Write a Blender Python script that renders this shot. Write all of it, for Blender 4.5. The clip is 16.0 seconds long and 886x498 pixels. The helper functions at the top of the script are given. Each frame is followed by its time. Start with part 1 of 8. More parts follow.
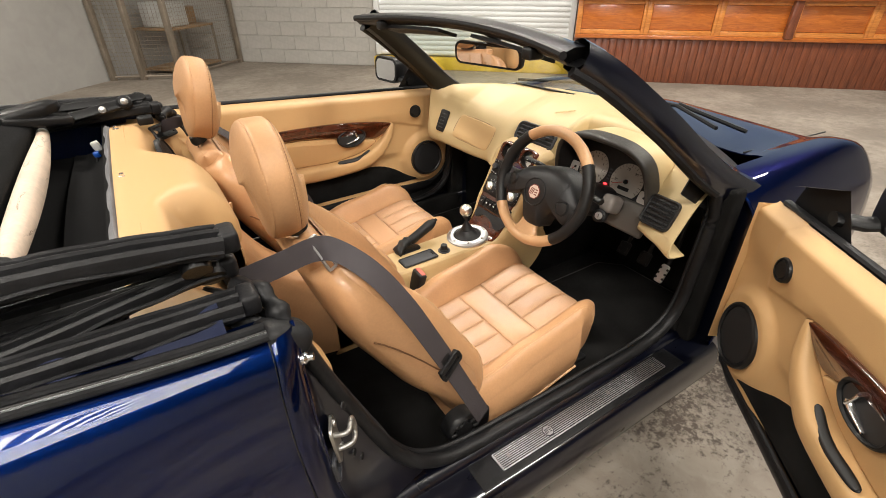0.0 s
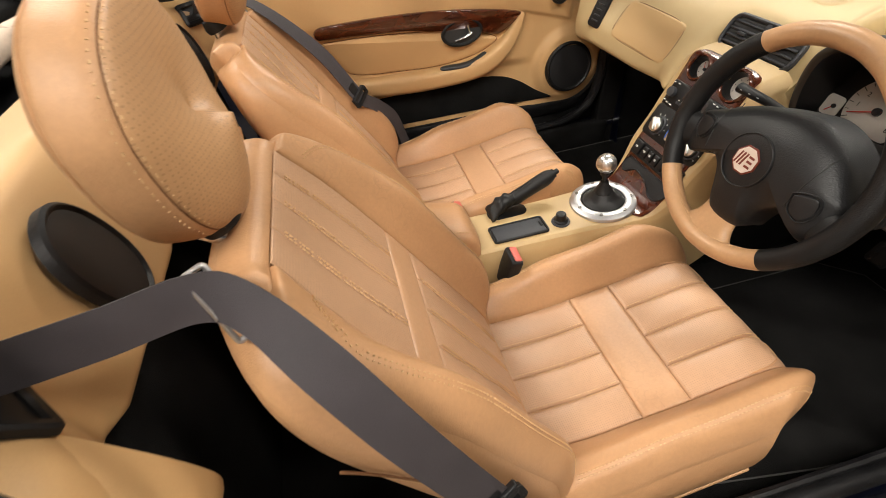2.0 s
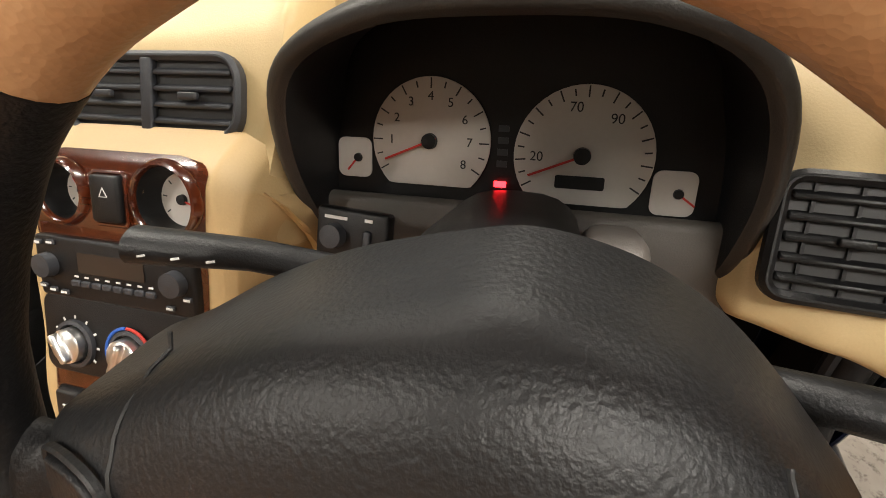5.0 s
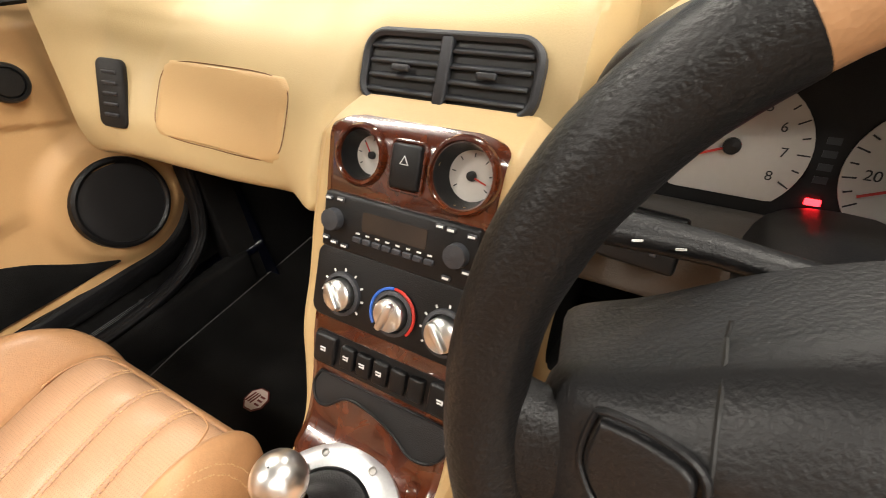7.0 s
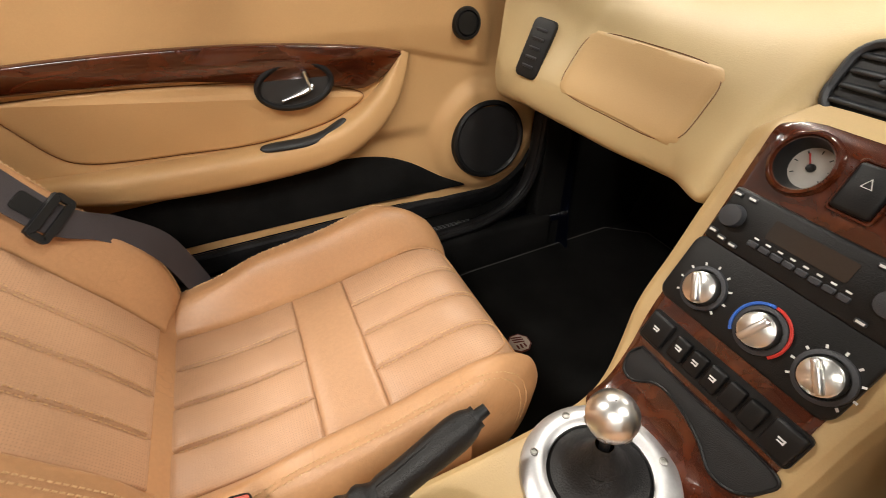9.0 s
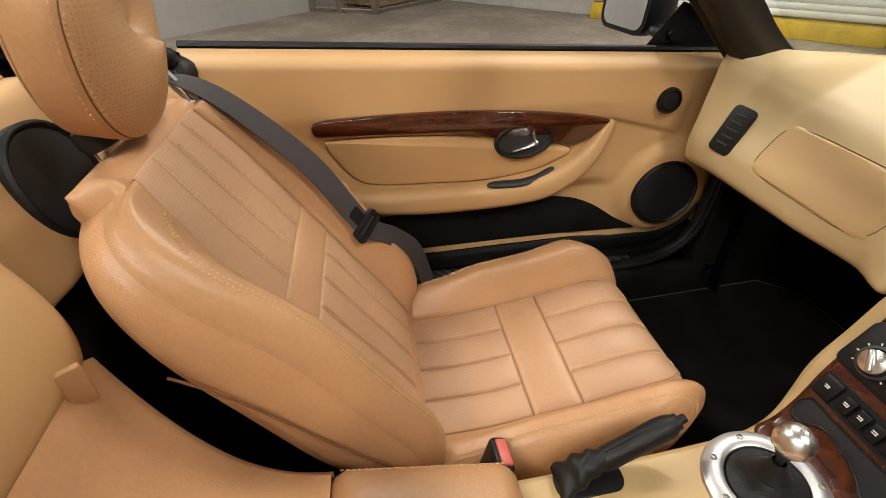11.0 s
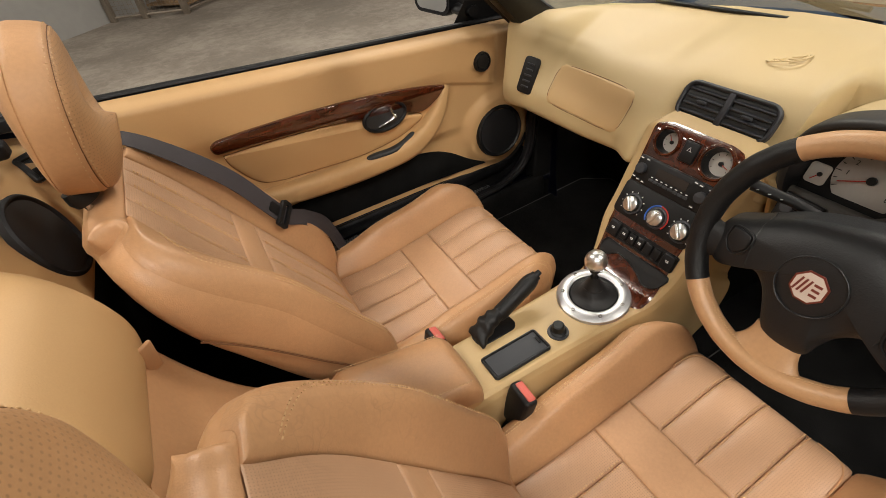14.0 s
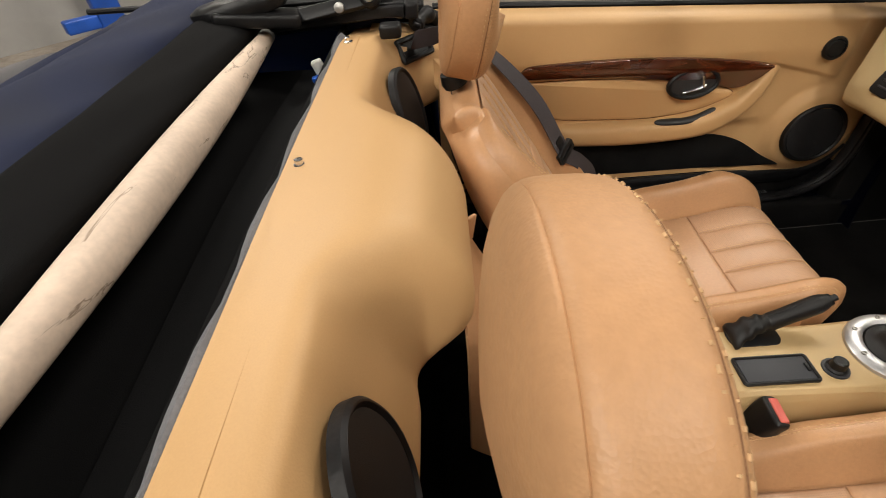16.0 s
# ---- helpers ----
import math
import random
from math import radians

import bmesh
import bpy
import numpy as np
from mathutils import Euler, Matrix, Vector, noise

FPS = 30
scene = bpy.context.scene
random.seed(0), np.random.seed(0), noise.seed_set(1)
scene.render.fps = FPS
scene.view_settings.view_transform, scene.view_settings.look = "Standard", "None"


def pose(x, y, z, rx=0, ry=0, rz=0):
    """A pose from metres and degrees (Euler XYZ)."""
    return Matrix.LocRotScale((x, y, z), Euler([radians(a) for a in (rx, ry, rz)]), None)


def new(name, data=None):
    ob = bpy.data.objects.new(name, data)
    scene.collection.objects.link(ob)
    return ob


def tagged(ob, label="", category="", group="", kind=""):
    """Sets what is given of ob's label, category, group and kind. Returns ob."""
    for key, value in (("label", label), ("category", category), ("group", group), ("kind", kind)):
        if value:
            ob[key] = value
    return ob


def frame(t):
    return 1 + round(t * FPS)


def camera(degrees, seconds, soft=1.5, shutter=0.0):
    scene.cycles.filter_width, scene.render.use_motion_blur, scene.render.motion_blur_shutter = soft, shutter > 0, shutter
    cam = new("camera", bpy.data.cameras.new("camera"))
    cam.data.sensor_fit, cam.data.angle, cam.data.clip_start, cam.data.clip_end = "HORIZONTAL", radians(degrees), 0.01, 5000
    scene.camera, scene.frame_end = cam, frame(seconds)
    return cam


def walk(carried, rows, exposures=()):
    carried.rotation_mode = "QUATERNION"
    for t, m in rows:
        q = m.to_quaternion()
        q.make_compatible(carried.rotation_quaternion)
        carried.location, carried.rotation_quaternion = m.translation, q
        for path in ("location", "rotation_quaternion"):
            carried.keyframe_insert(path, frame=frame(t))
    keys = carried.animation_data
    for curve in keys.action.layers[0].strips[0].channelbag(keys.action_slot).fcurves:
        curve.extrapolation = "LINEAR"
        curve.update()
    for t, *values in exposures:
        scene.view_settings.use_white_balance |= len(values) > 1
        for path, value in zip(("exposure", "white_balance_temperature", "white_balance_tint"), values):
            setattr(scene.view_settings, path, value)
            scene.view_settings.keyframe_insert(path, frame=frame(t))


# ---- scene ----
cam = camera(87.36, 16.0, soft=0.8, shutter=0.15)
# world: x ahead of the car, y to its left, z up from the garage floor
PATH = [
    (0, -0.9486, -1.2948, 1.3832, 59.004, 0.127, -32.838),
    (0.5, -0.9198, -1.2534, 1.3528, 56.003, -0.579, -29.346),
    (1, -0.7709, -1.1619, 1.3161, 54.935, 1.296, -18.589),
    (1.5, -0.6599, -1.0484, 1.2665, 51.598, 2.340, -10.065),
    (2, -0.6002, -0.8456, 1.2108, 48.094, 3.497, -14.657),
    (2.5, -0.5200, -0.6898, 1.1554, 44.978, 4.173, -26.413),
    (3, -0.3799, -0.5892, 1.0829, 42.857, 4.281, -39.273),
    (3.5, -0.2167, -0.4935, 1.0168, 44.196, 4.226, -54.512),
    (6, -0.0220, -0.3385, 0.9637, 55.668, 5.084, -76.492),
    (6.5, -0.0448, -0.2802, 0.9700, 54.230, 4.750, -66.299),
    (7, -0.0950, -0.2370, 0.9710, 52.700, 4.020, -59.850),
    (7.5, -0.1340, -0.1945, 0.9715, 50.400, 3.850, -53.480),
    (8, -0.1464, -0.1697, 0.9664, 52.124, 2.866, -42.396),
    (8.5, -0.1922, -0.1628, 0.9612, 53.778, 1.892, -31.727),
    (9, -0.2479, -0.1712, 0.9668, 53.909, 0.584, -23.431),
    (9.5, -0.3267, -0.1837, 1.0001, 54.412, -0.230, -14.691),
    (10, -0.3902, -0.1978, 1.0347, 54.006, -0.231, -9.036),
    (12.5, -0.6009, -0.3942, 1.2784, 54.044, 2.699, -14.091),
    (13, -0.5976, -0.4344, 1.2811, 53.103, 2.896, -21.639),
    (13.5, -0.5953, -0.4723, 1.2762, 51.265, 4.264, -27.729),
    (14, -0.6127, -0.5043, 1.2829, 49.598, 5.045, -30.143),
    (14.5, -0.6620, -0.5285, 1.3037, 48.868, 5.140, -26.910),
    (15, -0.7350, -0.5258, 1.3071, 48.835, 4.088, -18.346),
    (15.5, -0.7952, -0.5201, 1.2963, 48.600, 3.632, -9.515),
    (16, -0.8394, -0.5168, 1.2684, 47.916, 3.151, -1.116),
]
EXPOSURE = [(0.0, 0.5), (1.5, 0.45), (2.5, 0.15), (3.5, 0.05), (6.0, 0.95), (7.0, 0.78), (8.0, 0.6), (9.0, 0.35), (10.0, 0.2), (12.5, 0.0), (16.0, -0.1)]
walk(cam, [(t, pose(*p)) for t, *p in PATH], EXPOSURE)

# ---- light ----
world = bpy.data.worlds.new("world")
scene.world = world
world.use_nodes = True
world.node_tree.nodes["Background"].inputs[0].default_value = (0.9, 0.95, 1.0, 1)
world.node_tree.nodes["Background"].inputs[1].default_value = 0.05
LAMPS = [(-2.6, -2.0), (1.4, -2.0), (-2.6, 2.6), (1.4, 2.6), (5.0, 0.3)]
BANK = (-1.8, -3.5)  # a bank of tubes side by side
LAMP_POWER = {-2.0: 92.0, 2.6: 122.0, 0.3: 100.0}  # by row of lamps


# ---- materials ----
def material(name):
    m = bpy.data.materials.new(name)
    m.use_nodes = True
    return m, m.node_tree.nodes, m.node_tree.links, m.node_tree.nodes["Principled BSDF"]


def surface(name, colour, rough=0.5, metal=0.0, vary=0.12, grain=400.0, bump=0.15, blotch=6.0, coat=0.0, spec=0.5, sheen=0.0, rough_vary=0.1):
    """A surface whose colour varies in large blotches and fine grain, with a fine relief."""
    m, n, l, b = material(name)
    tc = n.new("ShaderNodeTexCoord")
    big = n.new("ShaderNodeTexNoise")
    big.inputs["Scale"].default_value, big.inputs["Detail"].default_value = blotch, 5
    fine = n.new("ShaderNodeTexNoise")
    fine.inputs["Scale"].default_value, fine.inputs["Detail"].default_value = grain, 3
    l.new(tc.outputs["Object"], big.inputs["Vector"])
    l.new(tc.outputs["Object"], fine.inputs["Vector"])
    add = n.new("ShaderNodeMath")
    add.operation = "MULTIPLY_ADD"
    l.new(fine.outputs["Fac"], add.inputs[0])
    add.inputs[1].default_value = 0.45
    l.new(big.outputs["Fac"], add.inputs[2])
    ramp = n.new("ShaderNodeValToRGB")
    c = Vector(colour)
    ramp.color_ramp.elements[0].position, ramp.color_ramp.elements[1].position = 0.5, 0.95
    ramp.color_ramp.elements[0].color = (*(c * (1 - vary)), 1)
    ramp.color_ramp.elements[1].color = (*(c * (1 + vary)), 1)
    l.new(add.outputs[0], ramp.inputs[0])
    l.new(ramp.outputs[0], b.inputs["Base Color"])
    mr = n.new("ShaderNodeMapRange")
    mr.inputs["To Min"].default_value, mr.inputs["To Max"].default_value = max(0.02, rough - rough_vary), min(1, rough + rough_vary)
    l.new(big.outputs["Fac"], mr.inputs["Value"])
    l.new(mr.outputs[0], b.inputs["Roughness"])
    b.inputs["Metallic"].default_value = metal
    b.inputs["Specular IOR Level"].default_value = spec
    b.inputs["Coat Weight"].default_value = coat
    b.inputs["Coat Roughness"].default_value = 0.02
    b.inputs["Coat IOR"].default_value = 1.5
    b.inputs["Sheen Weight"].default_value = sheen
    if bump:
        bp = n.new("ShaderNodeBump")
        bp.inputs["Strength"].default_value, bp.inputs["Distance"].default_value = bump, 0.002
        l.new(fine.outputs["Fac"], bp.inputs["Height"])
        l.new(bp.outputs[0], b.inputs["Normal"])
    return m


def leather_material(name, colour, rough=0.42, pores=0.0, wear=1.0):
    """Hide with pebbled grain, soft folds, fine wear creases and a slight sheen; pores: rows of tiny holes, so many in a metre."""
    m = surface(name, colour, rough, vary=0.10, grain=170, bump=0.0, blotch=7, spec=0.45, rough_vary=0.14)
    n, l = m.node_tree.nodes, m.node_tree.links
    b = n["Principled BSDF"]
    tc = n.new("ShaderNodeTexCoord")

    def math_node(op, a, b2=None, c=None):
        k = n.new("ShaderNodeMath")
        k.operation = op
        for i, v in enumerate((a, b2, c)):
            if v is None:
                continue
            if isinstance(v, (int, float)):
                k.inputs[i].default_value = v
            else:
                l.new(v, k.inputs[i])
        return k.outputs[0]

    def noise(scale, detail, dist=0.0):
        k = n.new("ShaderNodeTexNoise")
        k.inputs["Scale"].default_value, k.inputs["Detail"].default_value, k.inputs["Distortion"].default_value = scale, detail, dist
        l.new(tc.outputs["Object"], k.inputs["Vector"])
        return k
    v = n.new("ShaderNodeTexVoronoi")
    v.inputs["Scale"].default_value = 480
    l.new(tc.outputs["Object"], v.inputs["Vector"])
    folds = noise(24, 4, 1.2)
    # wear creases: the borders of warped cells, only in worn patches
    warp = noise(16, 3)
    mixv = n.new("ShaderNodeVectorMath")
    mixv.operation = "MULTIPLY_ADD"
    l.new(warp.outputs["Color"], mixv.inputs[0])
    mixv.inputs[1].default_value = (0.09, 0.09, 0.09)
    l.new(tc.outputs["Object"], mixv.inputs[2])
    cells = n.new("ShaderNodeTexVoronoi")
    cells.feature = "DISTANCE_TO_EDGE"
    cells.inputs["Scale"].default_value = 34
    l.new(mixv.outputs[0], cells.inputs["Vector"])
    edge = n.new("ShaderNodeMapRange")
    edge.inputs["From Min"].default_value, edge.inputs["From Max"].default_value, edge.inputs["To Min"].default_value, edge.inputs["To Max"].default_value = 0.0, 0.05, 1.0, 0.0
    l.new(cells.outputs["Distance"], edge.inputs["Value"])
    patch = n.new("ShaderNodeMapRange")
    patch.inputs["From Min"].default_value, patch.inputs["From Max"].default_value = 0.54, 0.74
    l.new(noise(8, 3).outputs["Fac"], patch.inputs["Value"])
    crack = math_node("MULTIPLY", edge.outputs[0], patch.outputs[0])
    h = math_node("MULTIPLY_ADD", v.outputs["Distance"], 0.30, math_node("MULTIPLY", folds.outputs["Fac"], 0.55))
    h = math_node("MULTIPLY_ADD", crack, -0.28 * wear, h)
    colour_out = n["Color Ramp"].outputs[0]
    dark = n.new("ShaderNodeMix")
    dark.data_type = "RGBA"
    dark.inputs[7].default_value = (*(Vector(colour) * 0.62), 1)
    l.new(math_node("MULTIPLY", crack, 0.55 * wear), dark.inputs[0])
    l.new(colour_out, dark.inputs[6])
    colour_out = dark.outputs[2]
    if pores:
        sep = n.new("ShaderNodeTexVoronoi")
        sep.voronoi_dimensions = "2D"
        sep.inputs["Scale"].default_value, sep.inputs["Randomness"].default_value = pores, 0.12
        l.new(tc.outputs["UV"], sep.inputs["Vector"])
        lt = math_node("LESS_THAN", sep.outputs["Distance"], 0.19)
        mx = n.new("ShaderNodeMix")
        mx.data_type = "RGBA"
        mx.inputs[7].default_value = (*(Vector(colour) * 0.76), 1)
        l.new(lt, mx.inputs[0])
        l.new(colour_out, mx.inputs[6])
        colour_out = mx.outputs[2]
        h = math_node("MULTIPLY_ADD", lt, -0.25, h)
    l.new(colour_out, b.inputs["Base Color"])
    bp = n.new("ShaderNodeBump")
    bp.inputs["Strength"].default_value, bp.inputs["Distance"].default_value = 0.22, 0.003
    l.new(h, bp.inputs["Height"])
    l.new(bp.outputs[0], b.inputs["Normal"])
    return m


def wood_material(name, dark, light, scale=(6, 40, 40), gloss=True, rough=0.35):
    m, n, l, b = material(name)
    tc = n.new("ShaderNodeTexCoord")
    mp = n.new("ShaderNodeMapping")
    mp.inputs["Scale"].default_value = scale
    l.new(tc.outputs["Object"], mp.inputs["Vector"])
    t = n.new("ShaderNodeTexNoise")
    t.inputs["Scale"].default_value, t.inputs["Detail"].default_value, t.inputs["Distortion"].default_value = 1.0, 7, 2.2
    l.new(mp.outputs[0], t.inputs["Vector"])
    r = n.new("ShaderNodeValToRGB")
    r.color_ramp.elements[0].position, r.color_ramp.elements[1].position = 0.30, 0.74
    r.color_ramp.elements[0].color, r.color_ramp.elements[1].color = (*dark, 1), (*light, 1)
    l.new(t.outputs["Fac"], r.inputs[0])
    l.new(r.outputs[0], b.inputs["Base Color"])
    b.inputs["Roughness"].default_value = rough
    if gloss:
        b.inputs["Coat Weight"].default_value, b.inputs["Coat Roughness"].default_value = 1.0, 0.03
    return m


def glass_material(name, tint=(0.95, 0.97, 0.96)):
    m, n, l, b = material(name)
    n.remove(b)
    out = n["Material Output"]
    g, t, mix, f, pw = n.new("ShaderNodeBsdfGlossy"), n.new("ShaderNodeBsdfTransparent"), n.new("ShaderNodeMixShader"), n.new("ShaderNodeLayerWeight"), n.new("ShaderNodeMath")
    g.inputs["Roughness"].default_value = 0.02
    t.inputs[0].default_value = (*tint, 1)
    pw.operation = "POWER"
    pw.inputs[1].default_value = 4.0
    mad = n.new("ShaderNodeMath")
    mad.operation = "MULTIPLY_ADD"
    mad.inputs[1].default_value, mad.inputs[2].default_value = 0.6, 0.04
    l.new(f.outputs["Facing"], pw.inputs[0])
    l.new(pw.outputs[0], mad.inputs[0])
    l.new(mad.outputs[0], mix.inputs[0])
    l.new(t.outputs[0], mix.inputs[1])
    l.new(g.outputs[0], mix.inputs[2])
    l.new(mix.outputs[0], out.inputs["Surface"])
    return m


def glow_material(name, colour, strength):
    m, n, l, b = material(name)
    b.inputs["Base Color"].default_value = (*colour, 1)
    b.inputs["Emission Color"].default_value = (*colour, 1)
    b.inputs["Emission Strength"].default_value = strength
    return m


LEATHER = leather_material("tan_leather", (0.505, 0.278, 0.136), 0.38, wear=0.7)
LEATHER_PORED = leather_material("perforated_tan_leather", (0.505, 0.302, 0.178), 0.38, pores=250, wear=0.6)
LEATHER_PLAIN = leather_material("smooth_tan_leather", (0.505, 0.292, 0.160), 0.36, wear=0.8)
LEATHER_GUSSET = leather_material("headrest_side_leather", (0.505, 0.280, 0.136), 0.50, wear=0.2)
LEATHER_WHEEL = leather_material("wheel_tan_leather", (0.52, 0.30, 0.15), 0.34, wear=0.4)
VINYL = surface("beige_vinyl", (0.56, 0.345, 0.155), 0.5, vary=0.05, grain=500, bump=0.12, blotch=3)
VINYL_LID = surface("tan_lid_vinyl", (0.56, 0.37, 0.172), 0.5, vary=0.05, grain=500, bump=0.12, blotch=3)
VINYL_TUNNEL = surface("khaki_vinyl", (0.52, 0.365, 0.175), 0.48, vary=0.05, grain=500, bump=0.12, blotch=3)
SATIN = surface("satin_silver", (0.86, 0.85, 0.83), 0.30, 1.0, vary=0.04, grain=90, bump=0.0, rough_vary=0.05)
VINYL_DASH = surface("straw_vinyl", (0.555, 0.42, 0.218), 0.5, vary=0.05, grain=500, bump=0.12, blotch=3)
PLASTIC = surface("black_plastic", (0.0065, 0.0065, 0.007), 0.42, vary=0.25, grain=700, bump=0.2, spec=0.34)
PLASTIC_GREY = surface("dark_grey_plastic", (0.032, 0.034, 0.040), 0.5, vary=0.15, grain=700, bump=0.2)
GRILLE = surface("black_speaker_cloth", (0.007, 0.007, 0.008), 0.6, vary=0.3, grain=900, bump=0.4)
RUBBER = surface("black_rubber", (0.008, 0.008, 0.009), 0.5, vary=0.5, grain=160, bump=0.3, blotch=26, spec=0.3)
CARPET = surface("black_carpet", (0.0105, 0.0102, 0.0100), 0.95, vary=0.45, grain=600, bump=0.8, blotch=10, spec=0.08)
LEATHER_BLACK = surface("black_leather", (0.0075, 0.0072, 0.0075), 0.46, vary=0.2, grain=480, bump=0.35, spec=0.38, rough_vary=0.05)
WEBBING = surface("dark_brown_webbing", (0.046, 0.039, 0.043), 0.7, vary=0.12, grain=900, bump=0.4, blotch=30)
CHROME = surface("chrome", (0.78, 0.78, 0.79), 0.24, 1.0, vary=0.05, grain=90, bump=0.0, rough_vary=0.06)
ALU = surface("brushed_aluminium", (0.60, 0.60, 0.61), 0.44, 1.0, vary=0.1, grain=300, bump=0.05)
STEEL = surface("dull_steel", (0.34, 0.33, 0.31), 0.42, 1.0, vary=0.25, grain=120, bump=0.1)
BURR = wood_material("burr_walnut", (0.030, 0.0060, 0.0024), (0.105, 0.022, 0.0062), (9, 20, 24), rough=0.22)
# for thin tubes along seams and shut lines: the groove's shade as colour
SEAM_SHADE = surface("seam_shade", (0.17, 0.075, 0.028), 0.8, vary=0.2, bump=0.0)
PAINT = surface("navy_metallic_paint", (0.0003, 0.0068, 0.052), 0.36, 0.90, vary=0.15, grain=1500, bump=0.0, coat=1.0, rough_vary=0.03)
PAINT.node_tree.nodes["Principled BSDF"].inputs["Specular Tint"].default_value = (0.05, 0.16, 0.45, 1)
# the body navy again, with the shade of shuts and pillars in its colour
PAINT_SHADED = surface("navy_paint_shaded", (0.0008, 0.0015, 0.007), 0.30, 0.2, vary=0.3, grain=300, bump=0.03, coat=0.9)
FABRIC_BLACK = surface("black_hood_fabric", (0.0034, 0.0034, 0.0037), 0.9, vary=0.2, grain=800, bump=0.5, blotch=8, spec=0.16)
FABRIC_BLUE = surface("navy_hood_fabric", (0.004, 0.009, 0.036), 0.85, vary=0.25, grain=800, bump=0.5, blotch=8)
DIAL_WHITE = surface("ivory_dial", (0.52, 0.49, 0.45), 0.5, vary=0.04, grain=200, bump=0.0)
NEEDLE_RED = surface("red_needle", (0.5, 0.03, 0.02), 0.5, vary=0.02, bump=0.0)
PRINT_WHITE = surface("white_print", (0.75, 0.75, 0.74), 0.5, vary=0.02, bump=0.0)
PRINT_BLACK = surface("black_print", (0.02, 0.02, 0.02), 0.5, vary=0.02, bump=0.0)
STITCH = surface("tan_thread", (0.60, 0.385, 0.20), 0.7, vary=0.1, grain=900, bump=0.0)
BADGE_RED = surface("badge_maroon", (0.16, 0.025, 0.012), 0.3, vary=0.03, bump=0.0, coat=0.5)
BADGE_CREAM = surface("badge_cream", (0.68, 0.58, 0.50), 0.3, vary=0.03, bump=0.0, coat=0.5)
BUCKLE_RED = surface("faded_red_plastic", (0.62, 0.13, 0.10), 0.4, vary=0.06, bump=0.0)
LED_RED = glow_material("lit_red_lamp", (1.0, 0.015, 0.02), 7.0)
GLASS = glass_material("windscreen_glass", (0.86, 0.93, 0.86))
MIRROR = surface("mirror_glass", (0.86, 0.87, 0.88), 0.02, 1.0, vary=0.0, bump=0.0, rough_vary=0.0)


# ---- building ----
def part(name, bm, mat, parent=None, label="", angle=38, kind="", category=""):
    """Links a bmesh as one mesh object under a thing or a part."""
    me = bpy.data.meshes.new(name)
    bmesh.ops.recalc_face_normals(bm, faces=bm.faces)
    bm.to_mesh(me)
    bm.free()
    me.polygons.foreach_set("use_smooth", [True] * len(me.polygons))
    me.set_sharp_from_angle(angle=radians(angle))
    for m in mat if isinstance(mat, (list, tuple)) else [mat]:
        me.materials.append(m)
    ob = new(name, me)
    if parent:
        ob.parent = parent
        ob.matrix_parent_inverse = parent.matrix_world.inverted()
    return tagged(ob, label, category, "", kind)


def thing(name, at, label, category, group="", kind=""):
    """An Empty at the base of a thing, which parents its parts."""
    ob = new(name)
    ob.empty_display_size = 0.05
    ob.location = at
    ob.matrix_world = Matrix.Translation(at)
    return tagged(ob, label, category, group, kind)


def spline(points, n):
    """n points on a Catmull-Rom curve through the given ones."""
    p = np.array(points, float)
    k = len(p)
    out = []
    for i in range(n):
        u = i * (k - 1) / (n - 1)
        j = min(int(u), k - 2)
        f = u - j
        a, b, c, d = p[max(j - 1, 0)], p[j], p[j + 1], p[min(j + 2, k - 1)]
        out.append(0.5 * (2 * b + (c - a) * f + (2 * a - 5 * b + 4 * c - d) * f * f + (3 * b - a - 3 * c + d) * f ** 3))
    return np.array(out)


def mesh_rings(rings, closed=True, caps=True, bm=None):
    """Skins rings of equally many points."""
    bm = bm or bmesh.new()
    vs = [[bm.verts.new(tuple(p)) for p in r] for r in rings]
    n = len(rings[0])
    for a, b in zip(vs, vs[1:]):
        for i in range(n if closed else n - 1):
            j = (i + 1) % n
            bm.faces.new((a[i], a[j], b[j], b[i]))
    if caps and closed:
        bm.faces.new(vs[0][::-1])
        bm.faces.new(vs[-1])
    return bm


def sheet(points, thick=0.0, bm=None):
    """A surface through a grid of points (rows of points); thick: made solid away from its normal."""
    g = np.array(points, float)
    if not thick:
        return mesh_rings(g, closed=False, caps=False, bm=bm)
    du, dv = np.gradient(g, axis=0), np.gradient(g, axis=1)
    nn = np.cross(du, dv)
    nn /= np.linalg.norm(nn, axis=2, keepdims=True) + 1e-12
    back = g - nn * thick
    bm = bm or bmesh.new()
    a, b = [[[bm.verts.new(tuple(p)) for p in r] for r in s] for s in (g, back)]
    ru, rv = len(a), len(a[0])
    for i in range(ru - 1):
        for j in range(rv - 1):
            bm.faces.new((a[i][j], a[i + 1][j], a[i + 1][j + 1], a[i][j + 1]))
            bm.faces.new((b[i][j], b[i][j + 1], b[i + 1][j + 1], b[i + 1][j]))
    for i in range(ru - 1):
        for j, o in ((0, 1), (rv - 1, -1)):
            bm.faces.new((a[i][j], b[i][j], b[i + 1][j], a[i + 1][j])[::o])
    for j in range(rv - 1):
        for i, o in ((0, -1), (ru - 1, 1)):
            bm.faces.new((a[i][j], b[i][j], b[i][j + 1], a[i][j + 1])[::o])
    return bm


def unwrap(bm, grid):
    """Gives a fresh sheet its flat coordinates, in metres; grid: rows of (u, v) in the order of its points."""
    uv = bm.loops.layers.uv.new("flat")
    flat = [p for row in grid for p in row]
    bm.verts.index_update()
    for f in bm.faces:
        for loop in f.loops:
            loop[uv].uv = flat[loop.vert.index]
    return bm


